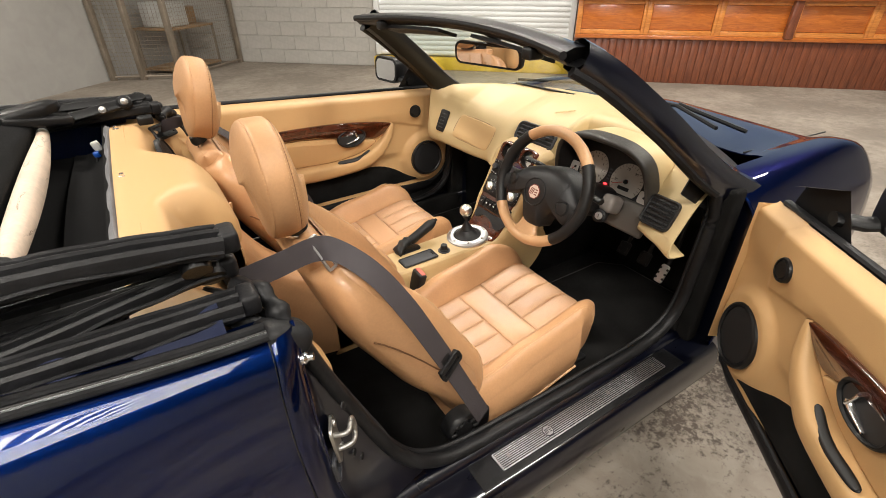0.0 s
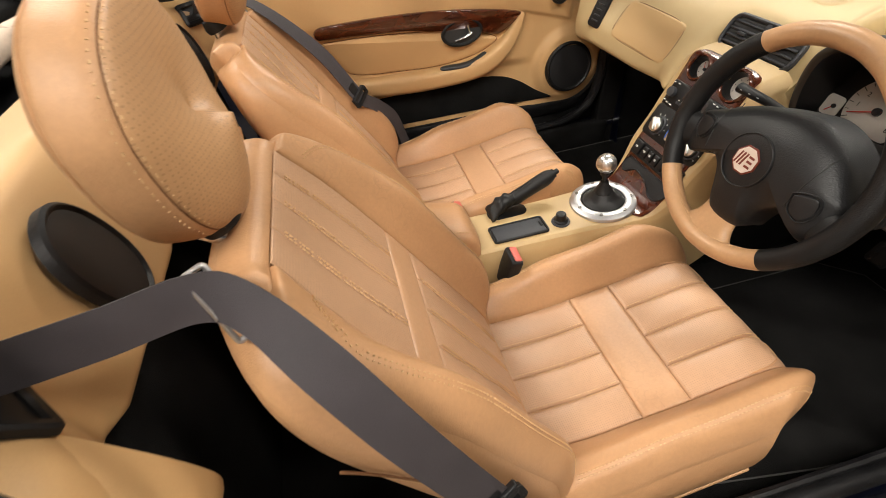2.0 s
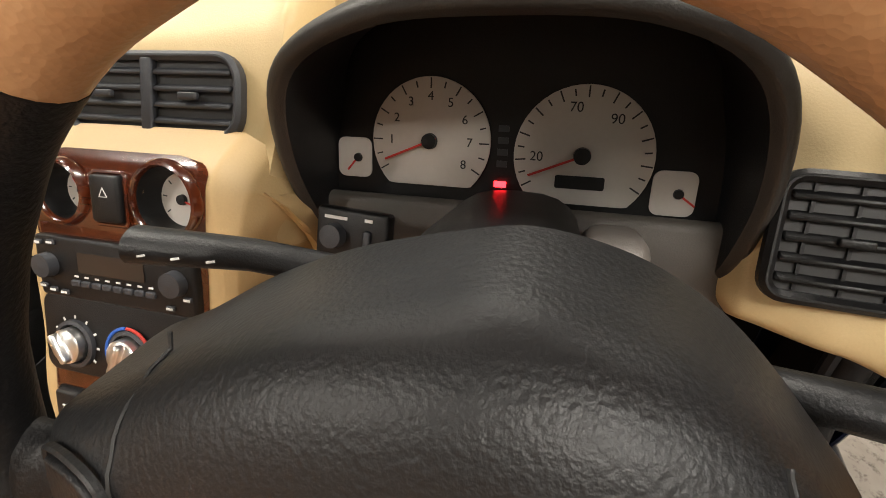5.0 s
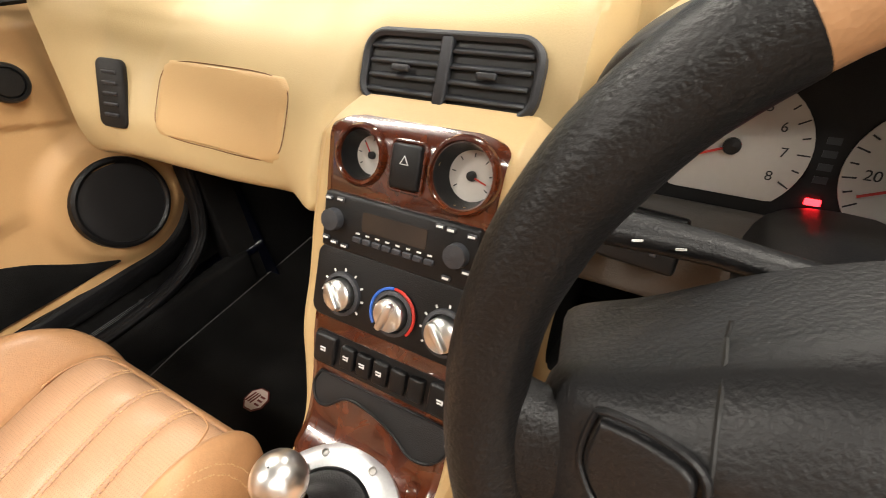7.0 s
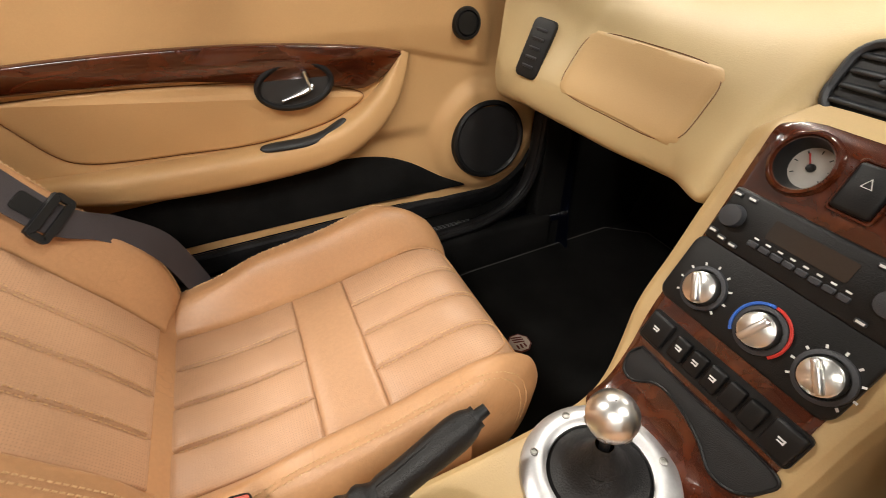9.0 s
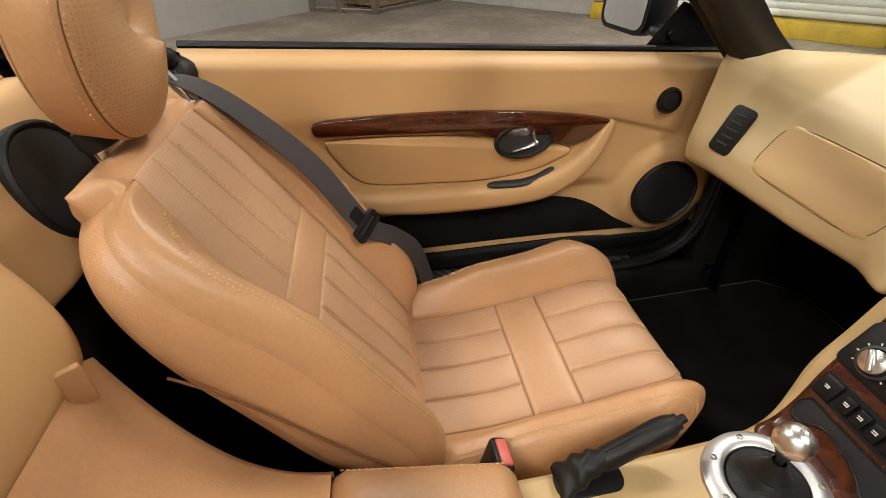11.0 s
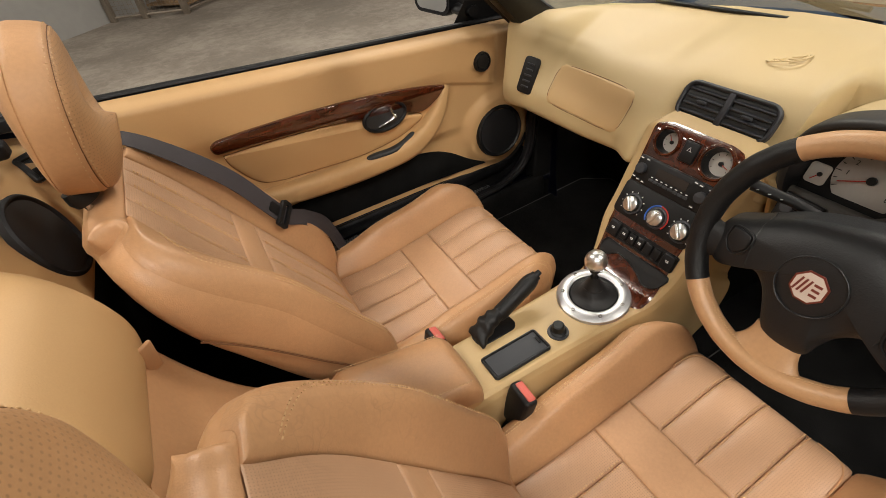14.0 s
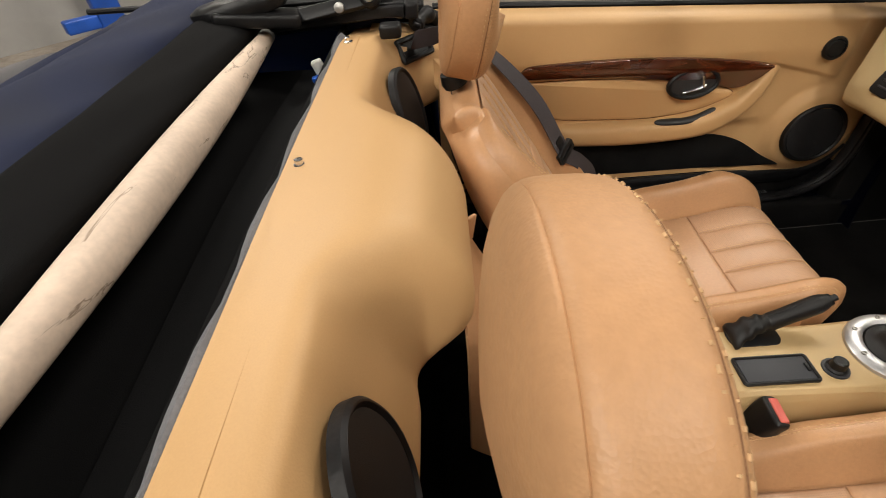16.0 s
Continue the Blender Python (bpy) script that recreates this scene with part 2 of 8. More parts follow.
def tube(path, radius, n=12, flat=1.0, up=(0, 0, 1), caps=True, bm=None, power=2.0):
    """A bar swept along a path; radius a number or one for each point; flat: its height over its width; power above 2 squares it."""
    p = [Vector(q) for q in path]
    r = radius if hasattr(radius, "__len__") else [radius] * len(p)
    rings = []
    for i, q in enumerate(p):
        d = (p[min(i + 1, len(p) - 1)] - p[max(i - 1, 0)]).normalized()
        s = d.cross(Vector(up))
        s = (s if s.length > 1e-4 else d.cross(Vector((1, 0.1, 0)))).normalized()
        u = s.cross(d)
        ring = []
        for k in range(n):
            c, w = math.cos(2 * math.pi * k / n), math.sin(2 * math.pi * k / n)
            c, w = math.copysign(abs(c) ** (2 / power), c), math.copysign(abs(w) ** (2 / power), w)
            ring.append(q + s * (r[i] * c) + u * (r[i] * flat * w))
        rings.append(ring)
    return mesh_rings(rings, True, caps, bm)


def lathe(profile, m=None, n=32, bm=None):
    """A body of revolution about z: profile of (radius, z)."""
    bm = bm or bmesh.new()
    rings = [[Vector((max(r, 1e-5) * math.cos(2 * math.pi * k / n), max(r, 1e-5) * math.sin(2 * math.pi * k / n), z)) for k in range(n)] for r, z in profile]
    if m:
        rings = [[m @ v for v in r] for r in rings]
    return mesh_rings(rings, True, False, bm)


def rbox(size, m=None, bevel=0.004, seg=3, bm=None, taper=1.0):
    """A box with rounded edges; taper: the top's size over the bottom's."""
    out = bm or bmesh.new()
    b = bmesh.new()
    bmesh.ops.create_cube(b, size=1)
    for v in b.verts:
        k = taper if v.co.z > 0 else 1
        v.co = Vector((v.co.x * size[0] * k, v.co.y * size[1] * k, v.co.z * size[2]))
    if bevel:
        bmesh.ops.bevel(b, geom=list(b.edges), offset=min(bevel, min(size) * 0.49), segments=seg, profile=0.5, affect="EDGES")
    if m:
        b.transform(m)
    return join(out, b)


def join(out, b):
    """Adds the bmesh b to out."""
    me = bpy.data.meshes.new("joined")
    b.to_mesh(me)
    b.free()
    out.from_mesh(me)
    bpy.data.meshes.remove(me)
    return out


def outline(w, h, r, n=6):
    """A rounded rectangle in x and y."""
    pts = []
    for cx, cy, a in ((w / 2 - r, h / 2 - r, 0), (-w / 2 + r, h / 2 - r, 90), (-w / 2 + r, -h / 2 + r, 180), (w / 2 - r, -h / 2 + r, 270)):
        for i in range(n + 1):
            t = radians(a + 90 * i / n)
            pts.append((cx + r * math.cos(t), cy + r * math.sin(t)))
    return pts


def oval(w, h, n=40, power=2.0):
    out = []
    for i in range(n):
        c, s = math.cos(2 * math.pi * i / n), math.sin(2 * math.pi * i / n)
        out.append((w / 2 * math.copysign(abs(c) ** (2 / power), c), h / 2 * math.copysign(abs(s) ** (2 / power), s)))
    return out


def shrink(pts, d):
    """An outline drawn in by d along its normals."""
    p = np.array(pts, float)
    t = np.roll(p, -1, 0) - np.roll(p, 1, 0)
    t /= np.linalg.norm(t, axis=1, keepdims=True) + 1e-12
    return p + np.stack([-t[:, 1], t[:, 0]], 1) * d


def plate(pts, thick, m=None, bevel=0.0, seg=3, bm=None, crown=0.0):
    """A plate over an outline in x and y, from z = 0 up, its upper rim rounded, its face crowned."""
    levels = [(0.0, 0.0)]
    if bevel:
        for i in range(seg + 1):
            a = math.pi / 2 * i / seg
            levels.append((bevel * (1 - math.cos(a)), thick - bevel + bevel * math.sin(a)))
    else:
        levels.append((0.0, thick))
    rings = [[Vector((x, y, z)) for x, y in shrink(pts, d)] for d, z in levels]
    if crown:
        c = np.array(pts).mean(0)
        last = np.array([(v.x, v.y) for v in rings[-1]])
        for k in (0.75, 0.5, 0.25, 0.02):
            rings.append([Vector((*(c + (q - c) * k), thick + crown * (1 - k * k))) for q in last])
    if m:
        rings = [[m @ v for v in r] for r in rings]
    return mesh_rings(rings, True, True, bm)


def hoop(pts, width, thick, m=None, bevel=0.0015, bm=None):
    """A flat frame along an outline: outer edge on it, inner edge drawn in by width."""
    b2 = min(bevel, width * 0.4)
    sec = [(0, 0), (0, thick - b2), (b2, thick), (width - b2, thick), (width, thick - b2), (width, 0)]
    cols = [[Vector((x, y, z)) for x, y in shrink(pts, d)] for d, z in sec]
    if m:
        cols = [[m @ v for v in c] for c in cols]
    rings = [[c[i] for c in cols] for i in range(len(pts))]
    rings.append(rings[0])
    bm = mesh_rings(rings, True, False, bm)
    bmesh.ops.remove_doubles(bm, verts=bm.verts, dist=1e-6)
    return bm


def facing(at, normal, up=(0, 0, 1)):
    """A pose whose z is the normal and whose y is as near to up as can be."""
    z = Vector(normal).normalized()
    x = Vector(up).cross(z).normalized()
    y = z.cross(x)
    m = Matrix((x, y, z)).transposed().to_4x4()
    m.translation = at
    return m


def smooth(a, b, x):
    t = min(1.0, max(0.0, (x - a) / (b - a)))
    return t * t * (3 - 2 * t)


def lettering(name, text, size, m, mat, parent, depth=0.0004):
    """Raised letters in the built-in font, turned into a mesh."""
    cu = bpy.data.curves.new(name, "FONT")
    cu.body, cu.size, cu.extrude, cu.align_x, cu.align_y = text, size, depth, "CENTER", "CENTER"
    tmp = new("lettering_source", cu)
    me = bpy.data.meshes.new_from_object(tmp.evaluated_get(bpy.context.evaluated_depsgraph_get()))
    bpy.data.objects.remove(tmp)
    bpy.data.curves.remove(cu)
    me.transform(m)
    me.materials.append(mat)
    me.name = name
    ob = new(name, me)
    if parent:
        ob.parent = parent
        ob.matrix_parent_inverse = parent.matrix_world.inverted()
    return ob

# ---- the garage ----
ROOM = Matrix(((0.72, -0.694, 0, 0.1), (-0.694, -0.72, 0, 8.7), (0, 0, 1, 0), (0, 0, 0, 1)))  # along the far wall, away from it, up


def concrete_material(name, colour, scale=1.2, vary=0.3, rough=0.8, bump=0.35, patch=None):
    m, n, l, b = material(name)
    tc = n.new("ShaderNodeTexCoord")
    a, c = n.new("ShaderNodeTexNoise"), n.new("ShaderNodeTexNoise")
    a.inputs["Scale"].default_value, a.inputs["Detail"].default_value = scale, 8
    c.inputs["Scale"].default_value, c.inputs["Detail"].default_value, c.inputs["Distortion"].default_value = scale * 9, 6, 0.6
    l.new(tc.outputs["Object"], a.inputs["Vector"])
    l.new(tc.outputs["Object"], c.inputs["Vector"])
    mul = n.new("ShaderNodeMath")
    mul.operation = "MULTIPLY_ADD"
    mul.inputs[1].default_value = 0.6
    l.new(c.outputs["Fac"], mul.inputs[0])
    l.new(a.outputs["Fac"], mul.inputs[2])
    r = n.new("ShaderNodeValToRGB")
    e = r.color_ramp.elements
    e[0].position, e[1].position = 0.55, 1.0
    col = Vector(colour)
    e[0].color, e[1].color = (*(col * (1 - vary)), 1), (*(col * (1 + vary)), 1)
    if patch:
        k = e.new(0.7)
        k.color = (*patch, 1)
    l.new(mul.outputs[0], r.inputs[0])
    l.new(r.outputs[0], b.inputs["Base Color"])
    b.inputs["Roughness"].default_value = rough
    bp = n.new("ShaderNodeBump")
    bp.inputs["Strength"].default_value, bp.inputs["Distance"].default_value = bump, 0.01
    l.new(c.outputs["Fac"], bp.inputs["Height"])
    l.new(bp.outputs[0], b.inputs["Normal"])
    return m


FLOOR = concrete_material("stained_concrete", (0.30, 0.262, 0.220), 1.3, 0.24, 0.7, 0.4, (0.245, 0.208, 0.170))


def grit(m, dark):
    """Dark grit and oil spots that gather in patches, thickened beside the car to paint in its shade."""
    n, l = m.node_tree.nodes, m.node_tree.links
    b = n["Principled BSDF"]
    src = b.inputs["Base Color"].links[0].from_socket
    tc = n.new("ShaderNodeTexCoord")
    spots, patch = n.new("ShaderNodeTexNoise"), n.new("ShaderNodeTexNoise")
    spots.inputs["Scale"].default_value, spots.inputs["Detail"].default_value, spots.inputs["Roughness"].default_value = 42, 8, 0.75
    patch.inputs["Scale"].default_value, patch.inputs["Detail"].default_value = 3.2, 4
    for k in (spots, patch):
        l.new(tc.outputs["Object"], k.inputs["Vector"])
    total = n.new("ShaderNodeMath")
    total.operation = "MULTIPLY_ADD"
    total.inputs[1].default_value = 0.7
    l.new(patch.outputs["Fac"], total.inputs[0])
    l.new(spots.outputs["Fac"], total.inputs[2])
    r = n.new("ShaderNodeMapRange")
    r.inputs["From Min"].default_value, r.inputs["From Max"].default_value = 0.85, 0.98
    l.new(total.outputs[0], r.inputs["Value"])
    # more of the dark spots near the open door, for the car's shade there
    off, ln, near, mul = n.new("ShaderNodeVectorMath"), n.new("ShaderNodeVectorMath"), n.new("ShaderNodeMapRange"), n.new("ShaderNodeMath")
    off.operation, ln.operation, mul.operation = "SUBTRACT", "LENGTH", "MULTIPLY"
    off.inputs[1].default_value = (0.3, -1.5, 0.0)
    l.new(tc.outputs["Object"], off.inputs[0])
    l.new(off.outputs[0], ln.inputs[0])
    near.inputs["From Min"].default_value, near.inputs["From Max"].default_value, near.inputs["To Min"].default_value, near.inputs["To Max"].default_value = 1.0, 2.8, 1.0, 0.22
    l.new(ln.outputs["Value"], near.inputs["Value"])
    l.new(r.outputs[0], mul.inputs[0])
    l.new(near.outputs[0], mul.inputs[1])
    mx = n.new("ShaderNodeMix")
    mx.data_type = "RGBA"
    mx.inputs[7].default_value = (*dark, 1)
    l.new(mul.outputs[0], mx.inputs[0])
    l.new(src, mx.inputs[6])
    l.new(mx.outputs[2], b.inputs["Base Color"])


grit(FLOOR, (0.085, 0.066, 0.052))
WALL_GREY = concrete_material("grey_painted_wall", (0.355, 0.345, 0.325), 0.8, 0.08, 0.7, 0.1)
BLOCK_GREY = concrete_material("grey_painted_block", (0.44, 0.422, 0.39), 3.0, 0.1, 0.75, 0.25)
CEILING = surface("dark_roof_sheet", (0.075, 0.074, 0.072), 0.9, vary=0.05, grain=30, bump=0.1, blotch=1)
SHUTTER = surface("white_shutter", (0.74, 0.76, 0.76), 0.4, vary=0.05, grain=40, bump=0.0, blotch=2)
YELLOW = surface("yellow_paint", (0.62, 0.42, 0.03), 0.55, vary=0.2, grain=40, bump=0.1, blotch=5)
PINE = wood_material("varnished_orange_pine", (0.40, 0.10, 0.016), (0.64, 0.20, 0.034), (4, 4, 26), True, 0.3)
PINE_FRAME = wood_material("varnished_pale_pine", (0.52, 0.17, 0.03), (0.78, 0.32, 0.075), (5, 5, 26), True, 0.3)
MAHOGANY = wood_material("red_brown_boards", (0.12, 0.030, 0.013), (0.27, 0.078, 0.030), (30, 30, 3), True, 0.4)
MESH_STEEL = surface("galvanised_wire", (0.34, 0.29, 0.235), 0.5, 0.7, vary=0.2, grain=60, bump=0.1)
BLUE_STEEL = surface("blue_painted_steel", (0.01, 0.08, 0.42), 0.4, vary=0.15, grain=60, bump=0.1)
BLUE_PALE = surface("pale_blue_paint", (0.25, 0.36, 0.5), 0.5, vary=0.1, grain=60, bump=0.0)
CARDBOARD = surface("brown_cardboard", (0.30, 0.19, 0.10), 0.8, vary=0.25, grain=60, bump=0.2)
GREY_BOX = surface("pale_grey_plastic", (0.5, 0.5, 0.48), 0.5, vary=0.12, grain=60, bump=0.1)


def in_room(u, v, z):
    return ROOM @ Vector((u, v, z))


def slab(u0, u1, v0, v1, z0, z1, bevel=0.0, bm=None):
    return rbox((u1 - u0, v1 - v0, z1 - z0), ROOM @ Matrix.Translation(((u0 + u1) / 2, (v0 + v1) / 2, (z0 + z1) / 2)), bevel, 2, bm)


part("floor", slab(-1, 15, -1, 14, -0.2, 0), FLOOR, kind="structure", label="stained grey-brown concrete garage floor")
part("ceiling", slab(-1, 15, -1, 14, 4.2, 4.4), CEILING, kind="structure", label="dull dark grey workshop ceiling")
wall_far = part("wall_far", slab(-0.2, 14.2, -0.3, -0.02, 0, 4.2), BLOCK_GREY, kind="structure", label="grey painted block wall")
part("wall_side", slab(-0.3, 0, 0, 13, 0, 4.2), WALL_GREY, kind="structure", label="smooth grey painted wall")
part("wall_end", slab(14, 14.3, 0, 13, 0, 4.2), WALL_GREY, kind="structure", label="smooth grey painted wall")
part("wall_back", slab(-0.2, 14.2, 13, 13.3, 0, 4.2), WALL_GREY, kind="structure", label="smooth grey painted wall")


def shutter(u0, u1, v, z0, z1, face):
    """A roller shutter of curved laths between two guides; face: 1 looks away from the far wall."""
    t = thing("roller_shutter", in_room((u0 + u1) / 2, v, 0), "closed white ribbed roller shutter in the wall", "shutter")
    z = z0
    while z < z1:
        prof = [(0.0, 0.0), (0.012, 0.012), (0.017, 0.035), (0.012, 0.058), (0.0, 0.07)]
        part("lath", sheet([[in_room(u, v + face * (0.02 + d), z + h) for d, h in prof] for u in (u0, u1)], 0.002), SHUTTER, t)
        z += 0.072
    for u in (u0 - 0.04, u1 + 0.04):
        part("guide", slab(u - 0.04, u + 0.04, v - 0.01 if face > 0 else v - 0.07, v + 0.07 if face > 0 else v + 0.01, z0, z1, 0.005), SHUTTER, t)
    return t


shutter(3.6, 6.55, 0.0, 0.2, 3.2, 1)
kerb = thing("threshold", in_room(5.0, 0.1, 0), "yellow painted threshold under the shutter", "kerb", kind="structure")
part("kerb", slab(3.5, 6.62, -0.02, 0.16, 0.0, 0.18, 0.015), YELLOW, kerb)
shutter(6.8, 12.6, 12.95, 0.0, 3.4, -1)


def ceiling_light(x, y):
    t = thing("ceiling_light", (x, y, 4.1), "white fluorescent batten on the ceiling", "light", "ceiling lights")
    m = Matrix.Translation((x, y, 4.16)) @ ROOM.to_3x3().to_4x4()
    part("housing", rbox((1.9, 0.12, 0.08), m, 0.01), SHUTTER, t)
    part("diffuser", rbox((1.8, 0.09, 0.05), Matrix.Translation((0, 0, -0.062)) @ m, 0.02), glow_material("lit_tube", (1.0, 0.95, 0.86), 12.0), t)
    lamp = bpy.data.lights.new("tube", "AREA")
    lamp.shape, lamp.size, lamp.size_y, lamp.energy, lamp.color = "RECTANGLE", 1.8, 0.25, LAMP_POWER[y], (1.0, 0.93, 0.83)
    ob = new("tube", lamp)
    ob.matrix_world = Matrix.Translation((x, y, 4.03)) @ Euler((0, 0, math.atan2(-0.694, 0.72))).to_matrix().to_4x4()


for lx, ly in LAMPS:
    ceiling_light(lx, ly)


def tube_bank(x, y):
    t = thing("light_bank", (x, y, 4.1), "bank of white fluorescent tubes on the ceiling", "light")
    part("tray", rbox((2.4, 2.3, 0.05), Matrix.Translation((x, y, 4.17)), 0.01), CEILING, t)
    for k in range(11):
        part("tube", tube([(x - 1.15, y - 1.0 + k * 0.2, 4.10), (x + 1.15, y - 1.0 + k * 0.2, 4.10)], 0.03, 10), LIT_TUBE, t)


LIT_TUBE = glow_material("lit_bank_tube", (1.0, 0.96, 0.9), 16.0)
tube_bank(*BANK)


def bar_counter():
    t = thing("bar_counter", in_room(9, 0.6, 0), "varnished pine bar counter with red-brown boarded front", "bar counter")
    u0, u1, v = 6.62, 12.0, 0.55
    part("carcass", slab(u0 + 0.02, u1, 0.03, v - 0.03, 0.0, 1.08), MAHOGANY, t)
    u = u0
    while u < u1:
        part("board", slab(u, u + 0.094, v - 0.03, v, 0.0, 0.60, 0.004), MAHOGANY, t)
        u += 0.098
    part("rail", slab(u0, u1, v - 0.03, v + 0.05, 0.57, 0.62, 0.01), PINE, t)
    u = u0
    while u < u1 - 0.5:
        p = part("panel", slab(u + 0.07, u + 0.86, v - 0.02, v + 0.005, 0.68, 0.99, 0.012), PINE, t)
        for a, b, c, d in ((u, u + 0.07, 0.62, 1.05), (u + 0.86, u + 0.90, 0.62, 1.05)):
            part("stile", slab(a, b, v - 0.02, v + 0.030, c, d, 0.008), PINE_FRAME, t)
        for c, d in ((0.62, 0.68), (0.99, 1.05)):
            part("crossrail", slab(u + 0.07, u + 0.86, v - 0.02, v + 0.030, c, d, 0.008), PINE_FRAME, t)
        u += 0.90
    part("bracket", slab(9.25, 9.36, v, v + 0.09, 0.60, 1.12, 0.02), MAHOGANY, t)
    part("worktop", slab(u0 - 0.02, u1, 0.0, v + 0.12, 1.05, 1.10, 0.012), PINE, t)


bar_counter()
part("painted_band", slab(6.7, 13.9, -0.02, 0.01, 1.12, 4.2), BLUE_PALE, kind="structure", label="pale blue painted wall above the bar")


def wire_cage():
    t = thing("wire_cage", in_room(0.6, 0.9, 0), "galvanised mesh store cage with steel posts", "cage")
    h = 2.2
    for u, v in ((0.06, 1.86), (0.45, 1.72), (0.95, 1.55), (1.0, 0.06)):
        part("post", slab(u - 0.035, u + 0.035, v - 0.035, v + 0.035, 0, h, 0.004), MESH_STEEL, t)
    for (ua, va), (ub, vb) in (((0.06, 1.86), (0.45, 1.72)), ((0.45, 1.72), (0.95, 1.55)), ((0.95, 1.55), (1.0, 0.06))):
        a, b = Vector((ua, va)), Vector((ub, vb))
        d = (b - a).length
        for z in (0.05, 1.1, 2.15):
            part("rail", tube([in_room(ua, va, z), in_room(ub, vb, z)], 0.016, 6), MESH_STEEL, t)
        bm = bmesh.new()
        k = int(d / 0.05)
        for i in range(1, k):
            p = a.lerp(b, i / k)
            tube([in_room(p.x, p.y, 0.05), in_room(p.x, p.y, 2.15)], 0.0022, 4, bm=bm)
        for i in range(42):
            tube([in_room(ua, va, 0.08 + i * 0.05), in_room(ub, vb, 0.08 + i * 0.05)], 0.0022, 4, bm=bm)
        part("mesh", bm, MESH_STEEL, t, kind="stuff")
    r = thing("shelf_rack", in_room(0.45, 0.8, 0), "low shelf rack inside the cage", "rack")
    for z in (0.05, 0.62):
        part("shelf", slab(0.12, 0.8, 0.3, 1.3, z, z + 0.03, 0.004), CARDBOARD, r)
    for u in (0.14, 0.78):
        for v in (0.32, 1.28):
            part("leg", slab(u - 0.015, u + 0.015, v - 0.015, v + 0.015, 0, 0.62, 0.003), MESH_STEEL, r)
    for i, (u, v, s, mat) in enumerate(((0.45, 0.95, (0.42, 0.5, 0.34), GREY_BOX), (0.4, 0.5, (0.3, 0.3, 0.25), CARDBOARD))):
        b = part("storage_box", rbox(s, ROOM @ Matrix.Translation((u, v, 0.65 + s[2] / 2)), 0.02), mat, None, "", category="box")
        tagged(b, "pale grey plastic box on a shelf" if i == 0 else "brown cardboard box on a shelf", "box")


wire_cage()


def blue_lift():
    t = thing("car_lift", (-3.35, 3.5, 0), "blue painted steel lift post by the grey wall", "car lift")
    m = Matrix.Translation((-3.62, 3.75, 0)) @ ROOM.to_3x3().to_4x4()
    part("post", rbox((0.14, 0.2, 2.6), m @ Matrix.Translation((0, 0, 1.3)), 0.02), BLUE_STEEL, t)
    part("foot", rbox((0.35, 0.4, 0.03), m @ Matrix.Translation((0, 0, 0.015)), 0.005), BLUE_STEEL, t)
    part("arm", rbox((0.10, 0.4, 0.1), m @ Matrix.Translation((0.0, 0.15, 0.25)), 0.015), BLUE_STEEL, t)


blue_lift()


def block_courses():
    """Painted blocks proud of their joints, on the stretch of far wall between the cage and the shutter."""
    full, half = [], []
    shapes = {}
    rng = random.Random(5)
    for row in range(12):
        u = 0.06 - (0.22 if row % 2 else 0.0)
        while u < 3.45:
            a, b = max(u, 0.05), min(u + 0.435, 3.48)
            if b - a > 0.05:
                key = round(b - a, 3)
                if key not in shapes:
                    bm = rbox((b - a, 0.012, 0.207), None, 0.004, 1)
                    me = bpy.data.meshes.new("block")
                    bm.to_mesh(me)
                    bm.free()
                    me.materials.append(BLOCK_GREY)
                    shapes[key] = me
                ob = new("block", shapes[key])
                ob.matrix_world = ROOM @ Matrix.Translation(((a + b) / 2, -0.016 + rng.uniform(-0.0012, 0.0012), 0.11 + row * 0.2165))
                ob.parent = wall_far
                ob.matrix_parent_inverse = wall_far.matrix_world.inverted()
            u += 0.443


block_courses()

# ---- seats ----
CUSHION = spline([(-0.50, 0.372), (-0.36, 0.374), (-0.26, 0.388), (-0.165, 0.404), (-0.08, 0.424), (-0.02, 0.434), (0.02, 0.428), (0.045, 0.402), (0.052, 0.36), (0.045, 0.31)], 64)
BACK = spline([(-0.462, 0.40), (-0.505, 0.48), (-0.562, 0.57), (-0.63, 0.68), (-0.69, 0.775), (-0.742, 0.858), (-0.774, 0.906)], 56)


def along(curve, w):
    """The point (x, z) and its outward normal at w from 0 to 1."""
    u = min(max(w, 0.0), 1.0) * (len(curve) - 1)
    j = min(int(u), len(curve) - 2)
    p = curve[j] + (curve[j + 1] - curve[j]) * (u - j)
    d = curve[min(j + 2, len(curve) - 1)] - curve[max(j - 1, 0)]
    d = d / np.hypot(*d)
    return p, d


def run_of(curve, w):
    """The length of a curve up to w."""
    steps = np.concatenate(([0], np.cumsum(np.hypot(*np.diff(curve, axis=0).T))))
    return float(np.interp(w * (len(curve) - 1), range(len(curve)), steps))


def cushion_at(a, w, lift=0.0):
    """A place on the cushion: a across from its middle, w from back to front."""
    q = abs(a)
    p, d = along(CUSHION, w)
    n = np.array((-d[1], d[0]))
    rise = 0.070 * smooth(-0.12, 0.22, w) * (1 - 0.8 * smooth(0.48, 0.95, w))
    bump = rise * smooth(0.146, 0.206, q) - 0.055 * max(0.0, (q - 0.213) / 0.049) ** 2.6
    x, z = p + n * (bump + lift)
    g = max(0.0, (q - 0.150) / 0.112)
    x -= 0.140 * g ** 1.8 * smooth(0.32, 0.78, w)
    return (x, a * (1 - 0.04 * smooth(0.14, 0.24, q) * smooth(0.5, 0.95, w)), z)


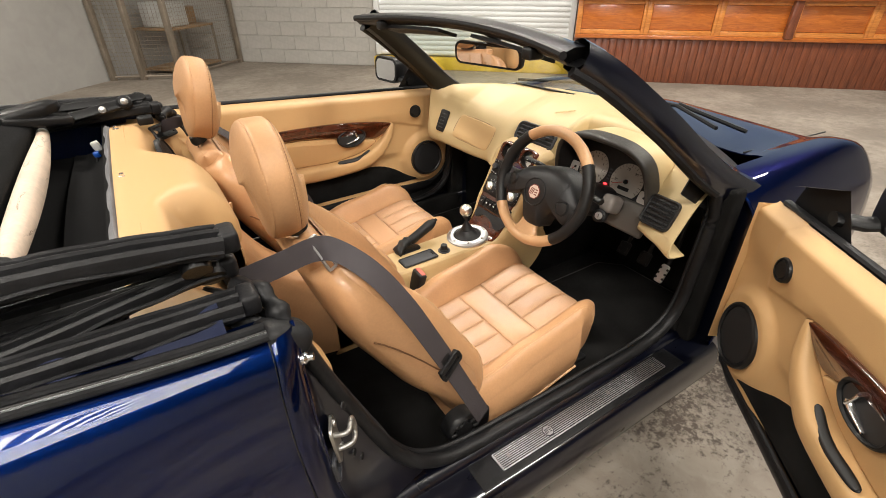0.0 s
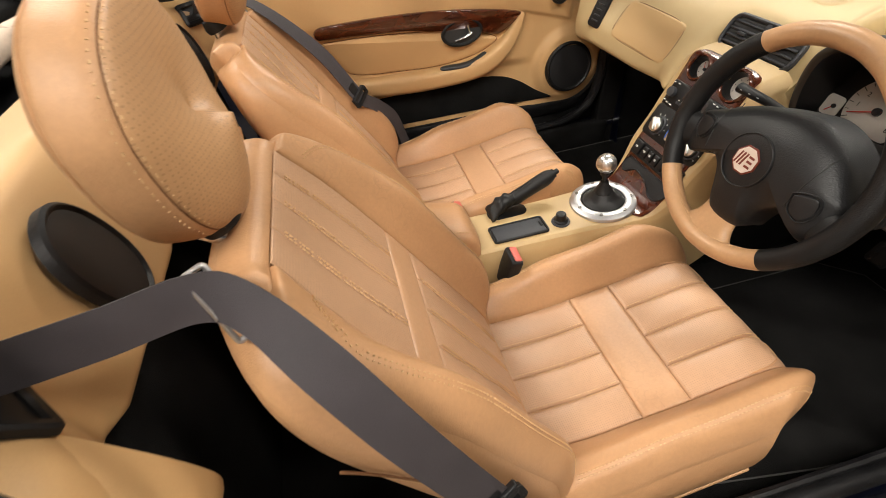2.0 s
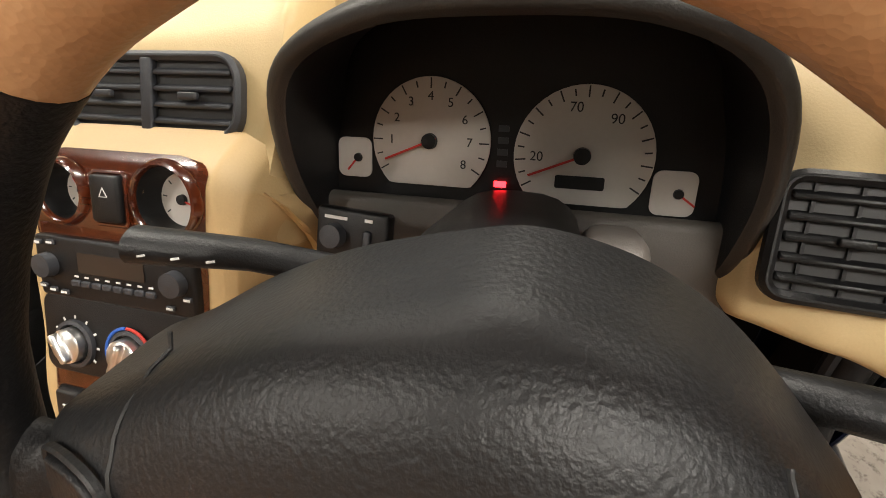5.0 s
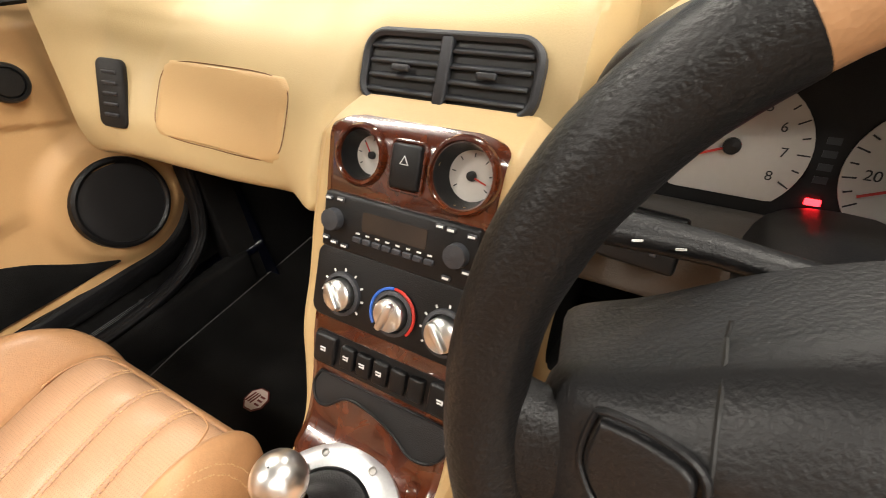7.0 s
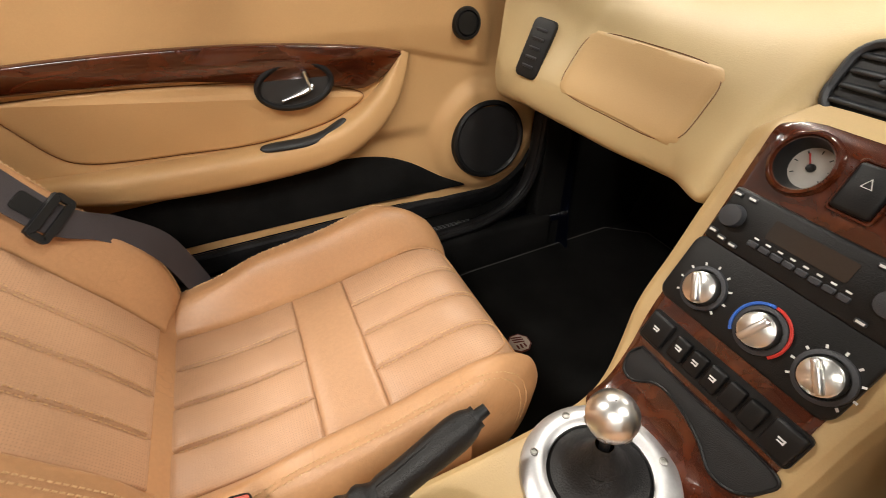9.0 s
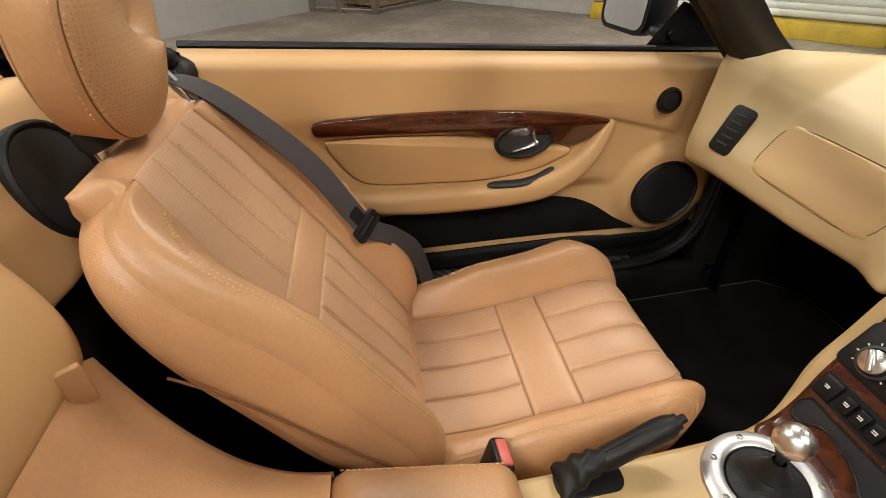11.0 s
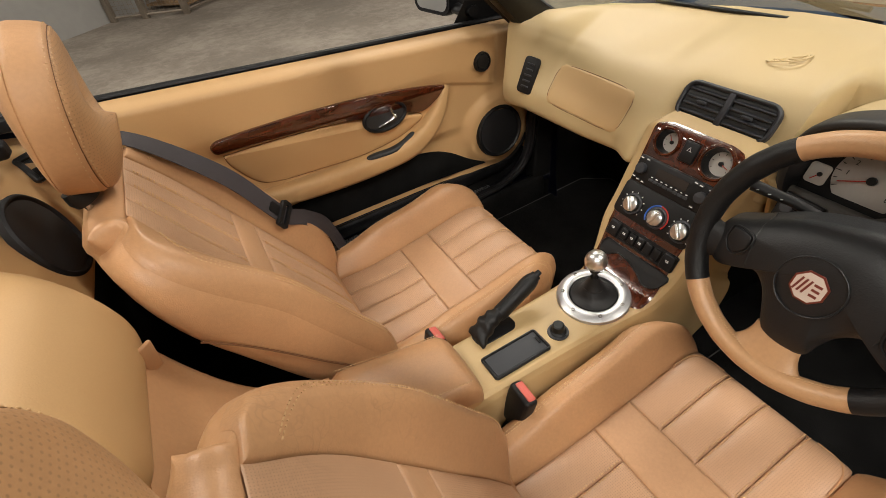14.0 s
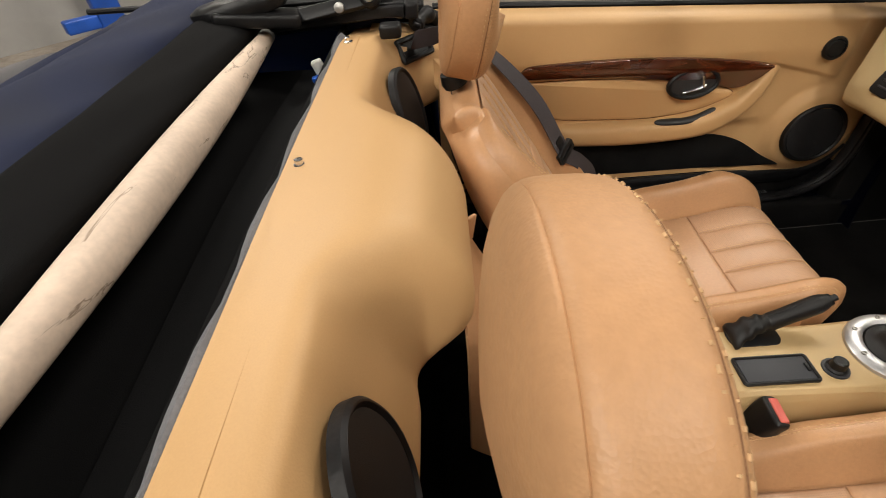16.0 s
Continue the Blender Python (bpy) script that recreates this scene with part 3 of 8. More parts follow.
def half_width(w):
    """The backrest's half width at w from bottom to top: the shoulders are rounded off."""
    if w < 0.62:
        return 0.256 - 0.006 * smooth(0.3, 0.62, w)
    return 0.116 + 0.134 * math.sqrt(max(0.0, 1 - ((w - 0.62) / 0.39) ** 2.6))


def back_at(a, w, lift=0.0):
    """A place on the backrest's face: a across (as at the foot of the back), w from bottom to top."""
    q = abs(a)
    p, d = along(BACK, w)
    crest = 0.060 * smooth(-0.15, 0.2, w) - 0.056 * smooth(0.48, 0.95, w)
    bump = crest * smooth(0.144, 0.206, q) - (0.045 - 0.020 * smooth(0.6, 0.95, w)) * max(0.0, (q - 0.212) / 0.044) ** 2.0
    n = np.array((d[1], -d[0]))
    x, z = p + n * (bump + lift)
    core = 0.145 * (1 - 0.20 * smooth(0.65, 1.0, w))
    core = min(core, half_width(w) - 0.004)
    across = q * core / 0.145 if q < 0.145 else core + (q - 0.145) / 0.111 * (half_width(w) - core)
    return (x, math.copysign(across, a), z)


def spread(length, n):
    """Steps from 0 to 1 that crowd towards both ends."""
    rim = [d / length for d in (0.0, 0.0012, 0.003, 0.006, 0.011) if d < length * 0.4]
    inner = list(np.linspace(rim[-1], 1 - rim[-1], n + 1))
    return rim[:-1] + inner + [1 - r for r in rim[:-1]][::-1]


def pad(at, a0, a1, w0, w1, place, na=6, nw=14, puff=0.005, edge=0.0052, base=0.0, soft=0.017):
    """A sewn panel over part of a seat: puffed, its rim drawn down into the seams."""
    la, lw = abs(a1 - a0), abs(w1 - w0) * 0.6
    rows, flat = [], []
    for g in spread(lw, nw):
        row = []
        for f in spread(la, na):
            e = min(min(f, 1 - f) * la, min(g, 1 - g) * lw)
            lift = base + puff * (1 - (1 - min(1, e / soft)) ** 2) - edge * (1 - min(1, e / 0.0028)) ** 2
            x, y, z = at(a0 + (a1 - a0) * f, w0 + (w1 - w0) * g, lift)
            row.append(place(x, y, z))
        rows.append(row)
        run = run_of(CUSHION if at is cushion_at else BACK, w0 + (w1 - w0) * g)
        flat.append([(a0 + (a1 - a0) * f, run) for f in spread(la, na)])
    return unwrap(sheet(rows), flat)


def stitches(at, line, place, step=0.0068, size=0.0012, lift=0.0045):
    """A run of short threads along a line of (a, w)."""
    return threads([Vector(place(*at(a, w, lift))) for a, w in line], step, size)


def threads(pts, step=0.0068, size=0.0012):
    """Short threads along a line of points."""
    bm = bmesh.new()
    acc = 0.0
    for p, q in zip(pts, pts[1:]):
        d = (q - p).length
        if d < 1e-6:
            continue
        s = acc
        while s < d:
            c = p.lerp(q, s / d)
            e = p.lerp(q, min(1, (s + step * 0.62) / d))
            tube([c, e], size, 4, bm=bm)
            s += step
        acc = s - d
    return bm


def car_seat(y, dx, out, label, rest):
    """A sports seat; y its middle, dx its slide forward, out the side of the sill (1 or -1), rest the headrest's pose."""
    t = thing("front_seat", (-0.2 + dx, y, 0.22), label, "car seat", "front seats")

    def place(x, a, z):
        return (x + dx, y + a, z)

    # cushion: top, rounded flanks, skirts that run down to a hem
    rows = []
    for i in range(61):
        w = i / 60
        row = [cushion_at(-0.262 + 0.524 * j / 64, w, -0.0062) for j in range(65)]
        low = []
        for p in row[::-1]:
            hem = 0.241 + 0.228 * (p[0] + 0.364)
            low.append((min(p[0], -0.02) - 0.010, p[1] * 0.985, min(max(hem, 0.236), 0.312)))
        rim_a = [tuple(np.array(row[-1]) * (1 - k) + np.array(low[0]) * k + np.array((0, 0.010 * math.sin(math.pi * k), 0))) for k in (0.2, 0.45, 0.7, 0.9)]
        rim_b = [tuple(np.array(low[-1]) * (1 - k) + np.array(row[0]) * k - np.array((0, 0.010 * math.sin(math.pi * k), 0))) for k in (0.1, 0.3, 0.55, 0.8)]
        rows.append([place(*p) for p in row + rim_a + low + rim_b])
    cushion = part("cushion", mesh_rings(rows), LEATHER, t, angle=60)
    w1, w2 = 0.225, 0.335
    for k in range(4):
        a = -0.152 + k * 0.076
        part("panel", pad(cushion_at, a, a + 0.076, 0.03, w1, place, puff=0.0045, edge=0.0046, soft=0.024), LEATHER_PORED, cushion)
        part("panel", pad(cushion_at, a, a + 0.076, w2, 0.74, place, puff=0.0050, edge=0.0046, soft=0.026), LEATHER_PORED, cushion)
    part("panel", pad(cushion_at, -0.152, 0.152, w1, w2, place, na=24, nw=12, puff=0.003, edge=0.0034), LEATHER_PLAIN, cushion)
    part("front_roll", pad(cushion_at, -0.152, 0.152, 0.74, 1.0, place, na=24, nw=12, puff=0.004, edge=0.0034), LEATHER, cushion)
    for s in (-1, 1):
        part("bolster", pad(cushion_at, s * 0.154, s * 0.259, 0.02, 0.97, place, na=22, nw=48, puff=0.006), LEATHER, cushion)
        for o in (0.0, 0.0062):
            part("stitching", stitches(cushion_at, [(s * (0.2225 + o), 0.06 + 0.82 * i / 70) for i in range(71)], place, size=0.0011, lift=0.0063), STITCH, cushion, kind="stuff")
        # the welt that curls over the panel's front corner
        curl = spline([(s * 0.150, 0.50), (s * 0.146, 0.60), (s * 0.128, 0.69), (s * 0.092, 0.735)], 24)
        part("welt", tube([place(*cushion_at(a, w, 0.0040)) for a, w in curl], 0.0016, 6), LEATHER, cushion)
        part("hem", tube([place(x, s * 0.259, min(max(0.241 + 0.228 * (x + 0.364), 0.236), 0.312)) for x in np.linspace(-0.42, -0.09, 24)], 0.004, 8), LEATHER, cushion)
    seams = bmesh.new()
    for k in (-0.076, 0, 0.076):
        for s in (-0.0042, 0.0042):
            for a, b in ((0.05, w1 - 0.01), (w2 + 0.01, 0.73)):
                join(seams, stitches(cushion_at, [(k + s, a + (b - a) * i / 20) for i in range(21)], place, 0.0062, 0.0013, 0.0030))
    part("stitching", seams, STITCH, cushion, kind="stuff")
    part("skirt", rbox((0.30, 0.42, 0.09), Matrix.Translation((-0.24 + dx, y, 0.285)), 0.02), PLASTIC, t, "black plastic seat base")
    for s in (-1, 1):
        part("runner", rbox((0.46, 0.04, 0.03), Matrix.Translation((-0.2 + dx, y + s * 0.19, 0.232)), 0.006), PLASTIC, t)

    # backrest: the face, rounded flanks, the back; its foot runs down past the cushion, its top is a bullnose
    n = 40
    rings = []
    for i in range(-2, 53):
        w = min(max(i, 0), 48) / 48
        p, d = along(BACK, w)
        depth = 0.100 + 0.030 * smooth(0.0, 0.35, w) - 0.042 * smooth(0.55, 1.0, w)
        sink = (-0.075, -0.05)[i + 2] if i < 0 else 0.0
        face = [np.array(back_at(-0.256 + 0.512 * j / n, w, -0.0055)) for j in range(n + 1)]
        rear = []
        for j in range(n + 1):
            a = 0.256 - 0.512 * j / n
            f = np.array(back_at(a * 0.97, w, 0.0))
            pp, dd = along(BACK, w)
            r = depth * (1 - 0.34 * (abs(a) / 0.256) ** 5)
            rear.append(np.array((pp[0] - dd[1] * r, f[1], pp[1] + dd[0] * r)))
        ring = face + [face[-1] * (1 - k) + rear[0] * k + np.array((0, 0.007 * math.sin(math.pi * k), 0)) for k in (0.25, 0.5, 0.75)] + rear + [rear[-1] * (1 - k) + face[0] * k - np.array((0, 0.007 * math.sin(math.pi * k), 0)) for k in (0.25, 0.5, 0.75)]
        if sink:
            ring = [q + np.array((d[0], 0, d[1])) * sink for q in ring]
        if i > 48:
            # closes over the top
            th = math.pi / 2 * (i - 48) / 4.2
            m2 = ring[:]
            count = len(m2)
            for j in range(count):
                mate = m2[(2 * n + 4 - j) % count]
                mid = (m2[j] + mate) / 2
                mid[1] = m2[j][1] * (1 - 0.42 * (1 - math.cos(th)))
                ring[j] = mid + (m2[j] - mid) * np.array((math.cos(th), 1, math.cos(th))) + np.array((d[0], 0, d[1])) * 0.030 * math.sin(th)
        rings.append([place(*q) for q in ring])
    back = part("backrest", mesh_rings(rings), LEATHER, t, angle=60)
    v1, v2 = 0.450, 0.545
    for k in range(4):
        a = -0.145 + k * 0.0725
        part("panel", pad(back_at, a, a + 0.0725, 0.03, v1, place, puff=0.0028, edge=0.0022, soft=0.024), LEATHER_PORED, back)
        part("panel", pad(back_at, a, a + 0.0725, v2, 1.0, place, puff=0.0016, edge=0.0010, soft=0.024), LEATHER_PORED, back)
    part("panel", pad(back_at, -0.145, 0.145, v1, v2, place, na=24, nw=12, puff=0.0028, edge=0.0026), LEATHER_PLAIN, back)
    seams = bmesh.new()
    for k in (-0.0725, 0, 0.0725):
        for o in (-0.0042, 0.0042):
            for a, b in ((0.05, v1 - 0.01), (v2 + 0.01, 0.94)):
                join(seams, stitches(back_at, [(k + o, a + (b - a) * i / 20) for i in range(21)], place, 0.0062, 0.0012, 0.0026))
    part("stitching", seams, STITCH, back, kind="stuff")
    for s in (-1, 1):
        part("bolster", pad(back_at, s * 0.147, s * 0.250, 0.0, 0.985, place, na=22, nw=52, puff=0.005), LEATHER, back)
        for o in (0.0, 0.0065):
            line = [(s * (0.2155 + o), 0.02 + 0.74 * i / 70) for i in range(71)]
            line += [(s * (0.2155 + o - 0.055 * f * f), 0.76 + 0.10 * f + o) for f in np.linspace(0.05, 1, 16)]
            part("stitching", stitches(back_at, line, place, size=0.0011, lift=0.0060), STITCH, back, kind="stuff")
        # the flank's seam, which sweeps down from the shoulder, drawn as a shade-dark tube
        edge = []
        for f in np.linspace(0, 1, 40):
            w = 0.66 - 0.55 * f
            p, d = along(BACK, w)
            r = 0.080 - 0.078 * f ** 0.8
            edge.append(place(p[0] - d[1] * r, s * (half_width(w) + 0.0068), p[1] + d[0] * r))
        part("flank_seam", tube(edge, 0.0019, 6), SEAM_SHADE, back)

    # headrest on two posts
    at, lean, yaw = rest
    turn = Matrix.Translation(at) @ Euler((0, radians(lean), radians(yaw))).to_matrix().to_4x4()
    for s in (-1, 1):
        foot = Vector(place(-0.822, s * 0.060, 0.905))
        part("post", tube([foot, turn @ Vector((-0.012, s * 0.050, -0.095))], 0.0065, 12), CHROME, t)
        part("guide", lathe([(0.0, 0), (0.022, 0.0), (0.025, 0.010), (0.021, 0.026), (0.0, 0.033)], Matrix.Translation(foot + Vector((0.004, 0, 0.018))) @ Euler((0, radians(-20), 0)).to_matrix().to_4x4(), 20), PLASTIC, t)
    headrest(t, turn)
    # recliner wheel
    c = Matrix.Translation(place(-0.548 if out < 0 else -0.505, out * 0.278, 0.358 if out < 0 else 0.388)) @ Euler((radians(-90 * out), 0, 0)).to_matrix().to_4x4()
    wheel = part("recliner_wheel", lathe([(0.0, -0.02), (0.050, -0.02), (0.050, 0.010), (0.046, 0.020), (0.040, 0.024), (0.036, 0.016), (0.026, 0.015), (0.024, 0.022), (0.0, 0.023)], c, 40), PLASTIC, t, "black ribbed recliner wheel")
    for k in range(8):
        a = 2 * math.pi * k / 8
        part("grip", rbox((0.018, 0.011, 0.014), c @ Matrix.Translation((0.034, 0, 0.019)) if k == 0 else c @ Euler((0, 0, a)).to_matrix().to_4x4() @ Matrix.Translation((0.034, 0, 0.019)), 0.004), PLASTIC, wheel)
    part("hinge_cover", rbox((0.12, 0.03, 0.07), Matrix.Translation(place(-0.50, out * 0.258, 0.318)), 0.012), PLASTIC, t)
    return t


def headrest(t, turn):
    """A padded headrest: a wide gusset between a perforated face and a plain back, drawn in along two sewn seams."""
    def rim(a, k, x):
        """A point at angle a round the headrest, k its share of the outline, x its depth (1 the front seam, -1 the rear one)."""
        y, z = math.cos(a), math.sin(a)
        y, z = math.copysign(abs(y) ** 0.94, y), math.copysign(abs(z) ** 0.84, z)
        wide = 0.124 * (1 - 0.24 * max(0.0, (0.3 - z) / 1.3) ** 1.2)
        deep = 0.030 * (1 - 0.40 * max(0.0, (0.5 - z) / 1.5)) if x < 0 else 0.029 * (1 - 0.34 * z)
        xx = deep * min(max(x, -1), 1) + (0.024 * max(0.0, x - 1) * (1 - 0.35 * z) - 0.026 * max(0.0, -x - 1) * deep / 0.030)
        return turn @ Vector((xx - 0.008 * (y * k) ** 2 * (x > 0), y * wide * k, z * 0.121 * k))

    def loop(k, x):
        return [rim(math.tau * j / 72, k, x) for j in range(72)]

    front = ((0.945, 0.985), (0.952, 1.02), (0.945, 1.12), (0.915, 1.30), (0.85, 1.50), (0.74, 1.68), (0.58, 1.83), (0.4, 1.93), (0.2, 1.98), (0.03, 2.0))
    middle = ((0.948, 1.0), (0.962, 0.97), (0.984, 0.80), (0.997, 0.45), (1.0, 0.0), (1.0, -0.4), (0.995, -0.75), (0.984, -0.94), (0.968, -1.0))
    rear = ((0.968, -1.0), (0.974, -1.04), (0.962, -1.12), (0.93, -1.28), (0.85, -1.50), (0.70, -1.72), (0.5, -1.88), (0.25, -1.97), (0.03, -2.0))
    hr = part("headrest", mesh_rings([loop(*q) for q in middle], True, False), LEATHER_GUSSET, t, angle=70)
    back = turn.inverted()
    part("face", unwrap(mesh_rings([loop(*q) for q in front]), [[((back @ p)[1], (back @ p)[2]) for p in loop(*q)] for q in front]), LEATHER_HEAD, hr, "perforated leather face", angle=70)
    part("back_panel", mesh_rings([loop(*q) for q in rear]), LEATHER_GUSSET, hr, angle=70)
    for k, x in ((0.986, 0.80), (0.944, 1.14)):
        pts = [rim(math.tau * j / 240, k + 0.0008, x) for j in range(241)]
        part("stitching", threads(pts, 0.0080, 0.0009), STITCH, hr, kind="stuff")
    # a dark line round the face paints the shade in its seam
    pts = loop(0.954, 0.985)
    part("seam_shade_line", tube(pts + pts[:1], 0.0009, 6), SEAM_SHADE, hr)
    return hr


LEATHER_HEAD = leather_material("headrest_leather", (0.50, 0.285, 0.138), 0.42, pores=200, wear=0.4)
car_seat(0.372, 0.0, 1, "tan leather passenger sports seat with fluted panels", ((-0.796, 0.345, 1.046), 14, 3))
car_seat(-0.36, 0.075, -1, "tan leather driver's sports seat with belt across it", ((-0.773, -0.380, 1.026), 1, 0))

# ---- car: floor, tunnel, rear bulkhead ----
tub = thing("car_tub", (0, 0, 0.1), "black carpeted floor tub of the open sports car", "car floor")
part("floor_carpet", rbox((2.0, 1.44, 0.03), Matrix.Translation((-0.05, 0, 0.205)), 0.008), CARPET, tub)
part("toe_board", rbox((0.03, 1.36, 0.62), Matrix.Translation((0.83, 0, 0.52)) @ pose(0, 0, 0, 0, 22, 0), 0.008), CARPET, tub)
part("rear_wall", rbox((0.03, 1.38, 0.68), Matrix.Translation((-0.945, 0, 0.535)) @ pose(0, 0, 0, 0, -8, 0), 0.008), CARPET, tub)
part("tunnel", rbox((1.5, 0.15, 0.22), Matrix.Translation((0.03, 0, 0.32)), 0.03), CARPET, tub)
for s in (-1, 1):
    part("post_trim", rbox((0.055, 0.07, 0.64), Matrix.Translation((0.412, s * 0.712, 0.53)), 0.012), CARPET, tub)
    part("side_wall", rbox((0.47, 0.03, 0.50), Matrix.Translation((0.612, s * 0.688, 0.45)), 0.008), CARPET, tub)


def bulkhead_front(y):
    """How far ahead the rear trim's face stands at y."""
    q = abs(y)
    return -0.818 - 0.107 * smooth(0.10, 0.25, q) + 0.10 * smooth(0.50, 0.66, q)


def rear_trim():
    t = thing("rear_bulkhead_trim", (-0.95, 0, 0.4), "beige moulded trim behind the seats with studs", "car trim")
    rows = []
    for i in range(97):
        y = -0.69 + 1.38 * i / 96
        f = bulkhead_front(y)
        q = abs(y)
        top = 0.957 - 0.03 * smooth(0.45, 0.69, q) + 0.004 * math.cos(y * 3)
        sag = 0.05 * smooth(0.30, 0.12, q)
        rec = 1 - smooth(0.12, 0.25, q) * smooth(0.56, 0.50, q)
        full = spline([(-1.052, top - 0.05), (-1.05, top - 0.006), (-1.044, top), (-1.0, top + 0.002), ((-1.0 + f) / 2 - 0.02, top + 0.002), (f - 0.055, top - 0.010 - sag * 0.2), (f - 0.018, top - 0.040 - sag * 0.6), (f, top - 0.095 - sag * 0.5), (f + 0.004, 0.80), (f - 0.004, 0.768), (f - 0.03, 0.757)], 46)
        deep = spline([(-1.052, top - 0.05), (-1.05, top - 0.006), (-1.044, top), (-1.01, top + 0.002), (-0.985, top + 0.001), (-0.968, top - 0.006), (-0.957, top - 0.022), (-0.945, 0.912), (-0.907, 0.825), (-0.886, 0.777), (-0.905, 0.765)], 46)
        rows.append([(p[0] * rec + q[0] * (1 - rec), y, p[1] * rec + q[1] * (1 - rec)) for p, q in zip(full, deep)])
    body = part("moulding", sheet(rows, -0.006), VINYL, t, angle=50)
    for y in (-0.47, 0.0, 0.47):
        part("stud", lathe([(0.0, -0.004), (0.0095, -0.003), (0.0095, 0.001), (0.005, 0.003), (0.0055, 0.009), (0.0, 0.011)], Matrix.Translation((-1.03, y, 0.960)), 16), CHROME, body)
    part("crease", tube([(-1.012, -0.5 + i * 0.05, 0.9595) for i in range(21)], 0.0025, 6), VINYL, body)
    for s in (-1, 1):
        # oval speaker set in the recess
        m = facing((-0.912, s * 0.354, 0.863), (0.94, -s * 0.16, 0.30), (0, s * 0.14, 1))
        sp = part("speaker", plate(oval(0.118, 0.142, 44, 2.2), 0.012, m @ Matrix.Translation((0, 0, -0.006)), 0.003, crown=0.002), GRILLE, t, "black cloth speaker cover")
        part("rim", hoop(oval(0.134, 0.158, 44, 2.2), 0.010, 0.016, m @ Matrix.Translation((0, 0, -0.006)), 0.004), RUBBER, sp)
        # belt slot in the top corner
        m = facing((-0.905, s * 0.575, 0.905), (0.6, -s * 0.55, 0.55))
        slot = part("belt_guide", hoop(outline(0.10, 0.055, 0.008), 0.012, 0.010, m, 0.003), PLASTIC, t)
        part("slot", plate(outline(0.08, 0.035, 0.006), 0.004, m), PLASTIC, slot)
        # side cheek that runs to the door shut
        prof = [(-1.0, 0.945), (-0.92, 0.935), (-0.875, 0.90), (-0.83, 0.84), (-0.80, 0.79), (-0.79, 0.76), (-0.80, 0.735)]
        rows = []
        for x, z in spline(prof, 28):
            rows.append([(x - 0.02, s * 0.585, z - 0.05), (x - 0.005, s * 0.60, z - 0.01), (x, s * 0.625, z), (x, s * 0.665, z), (x - 0.003, s * 0.682, z - 0.008), (x - 0.01, s * 0.685, z - 0.05)])
        part("cheek", sheet(rows, 0.004), VINYL, t)
    # felt edge along the back
    part("felt_edge", tube([(-1.058, -0.55 + i * 0.055, 0.925 + 0.004 * math.sin(i * 1.7)) for i in range(21)], 0.014, 8, 2.0), surface("grey_felt", (0.16, 0.16, 0.17), 0.95, vary=0.3, grain=300, bump=0.6), t)


rear_trim()


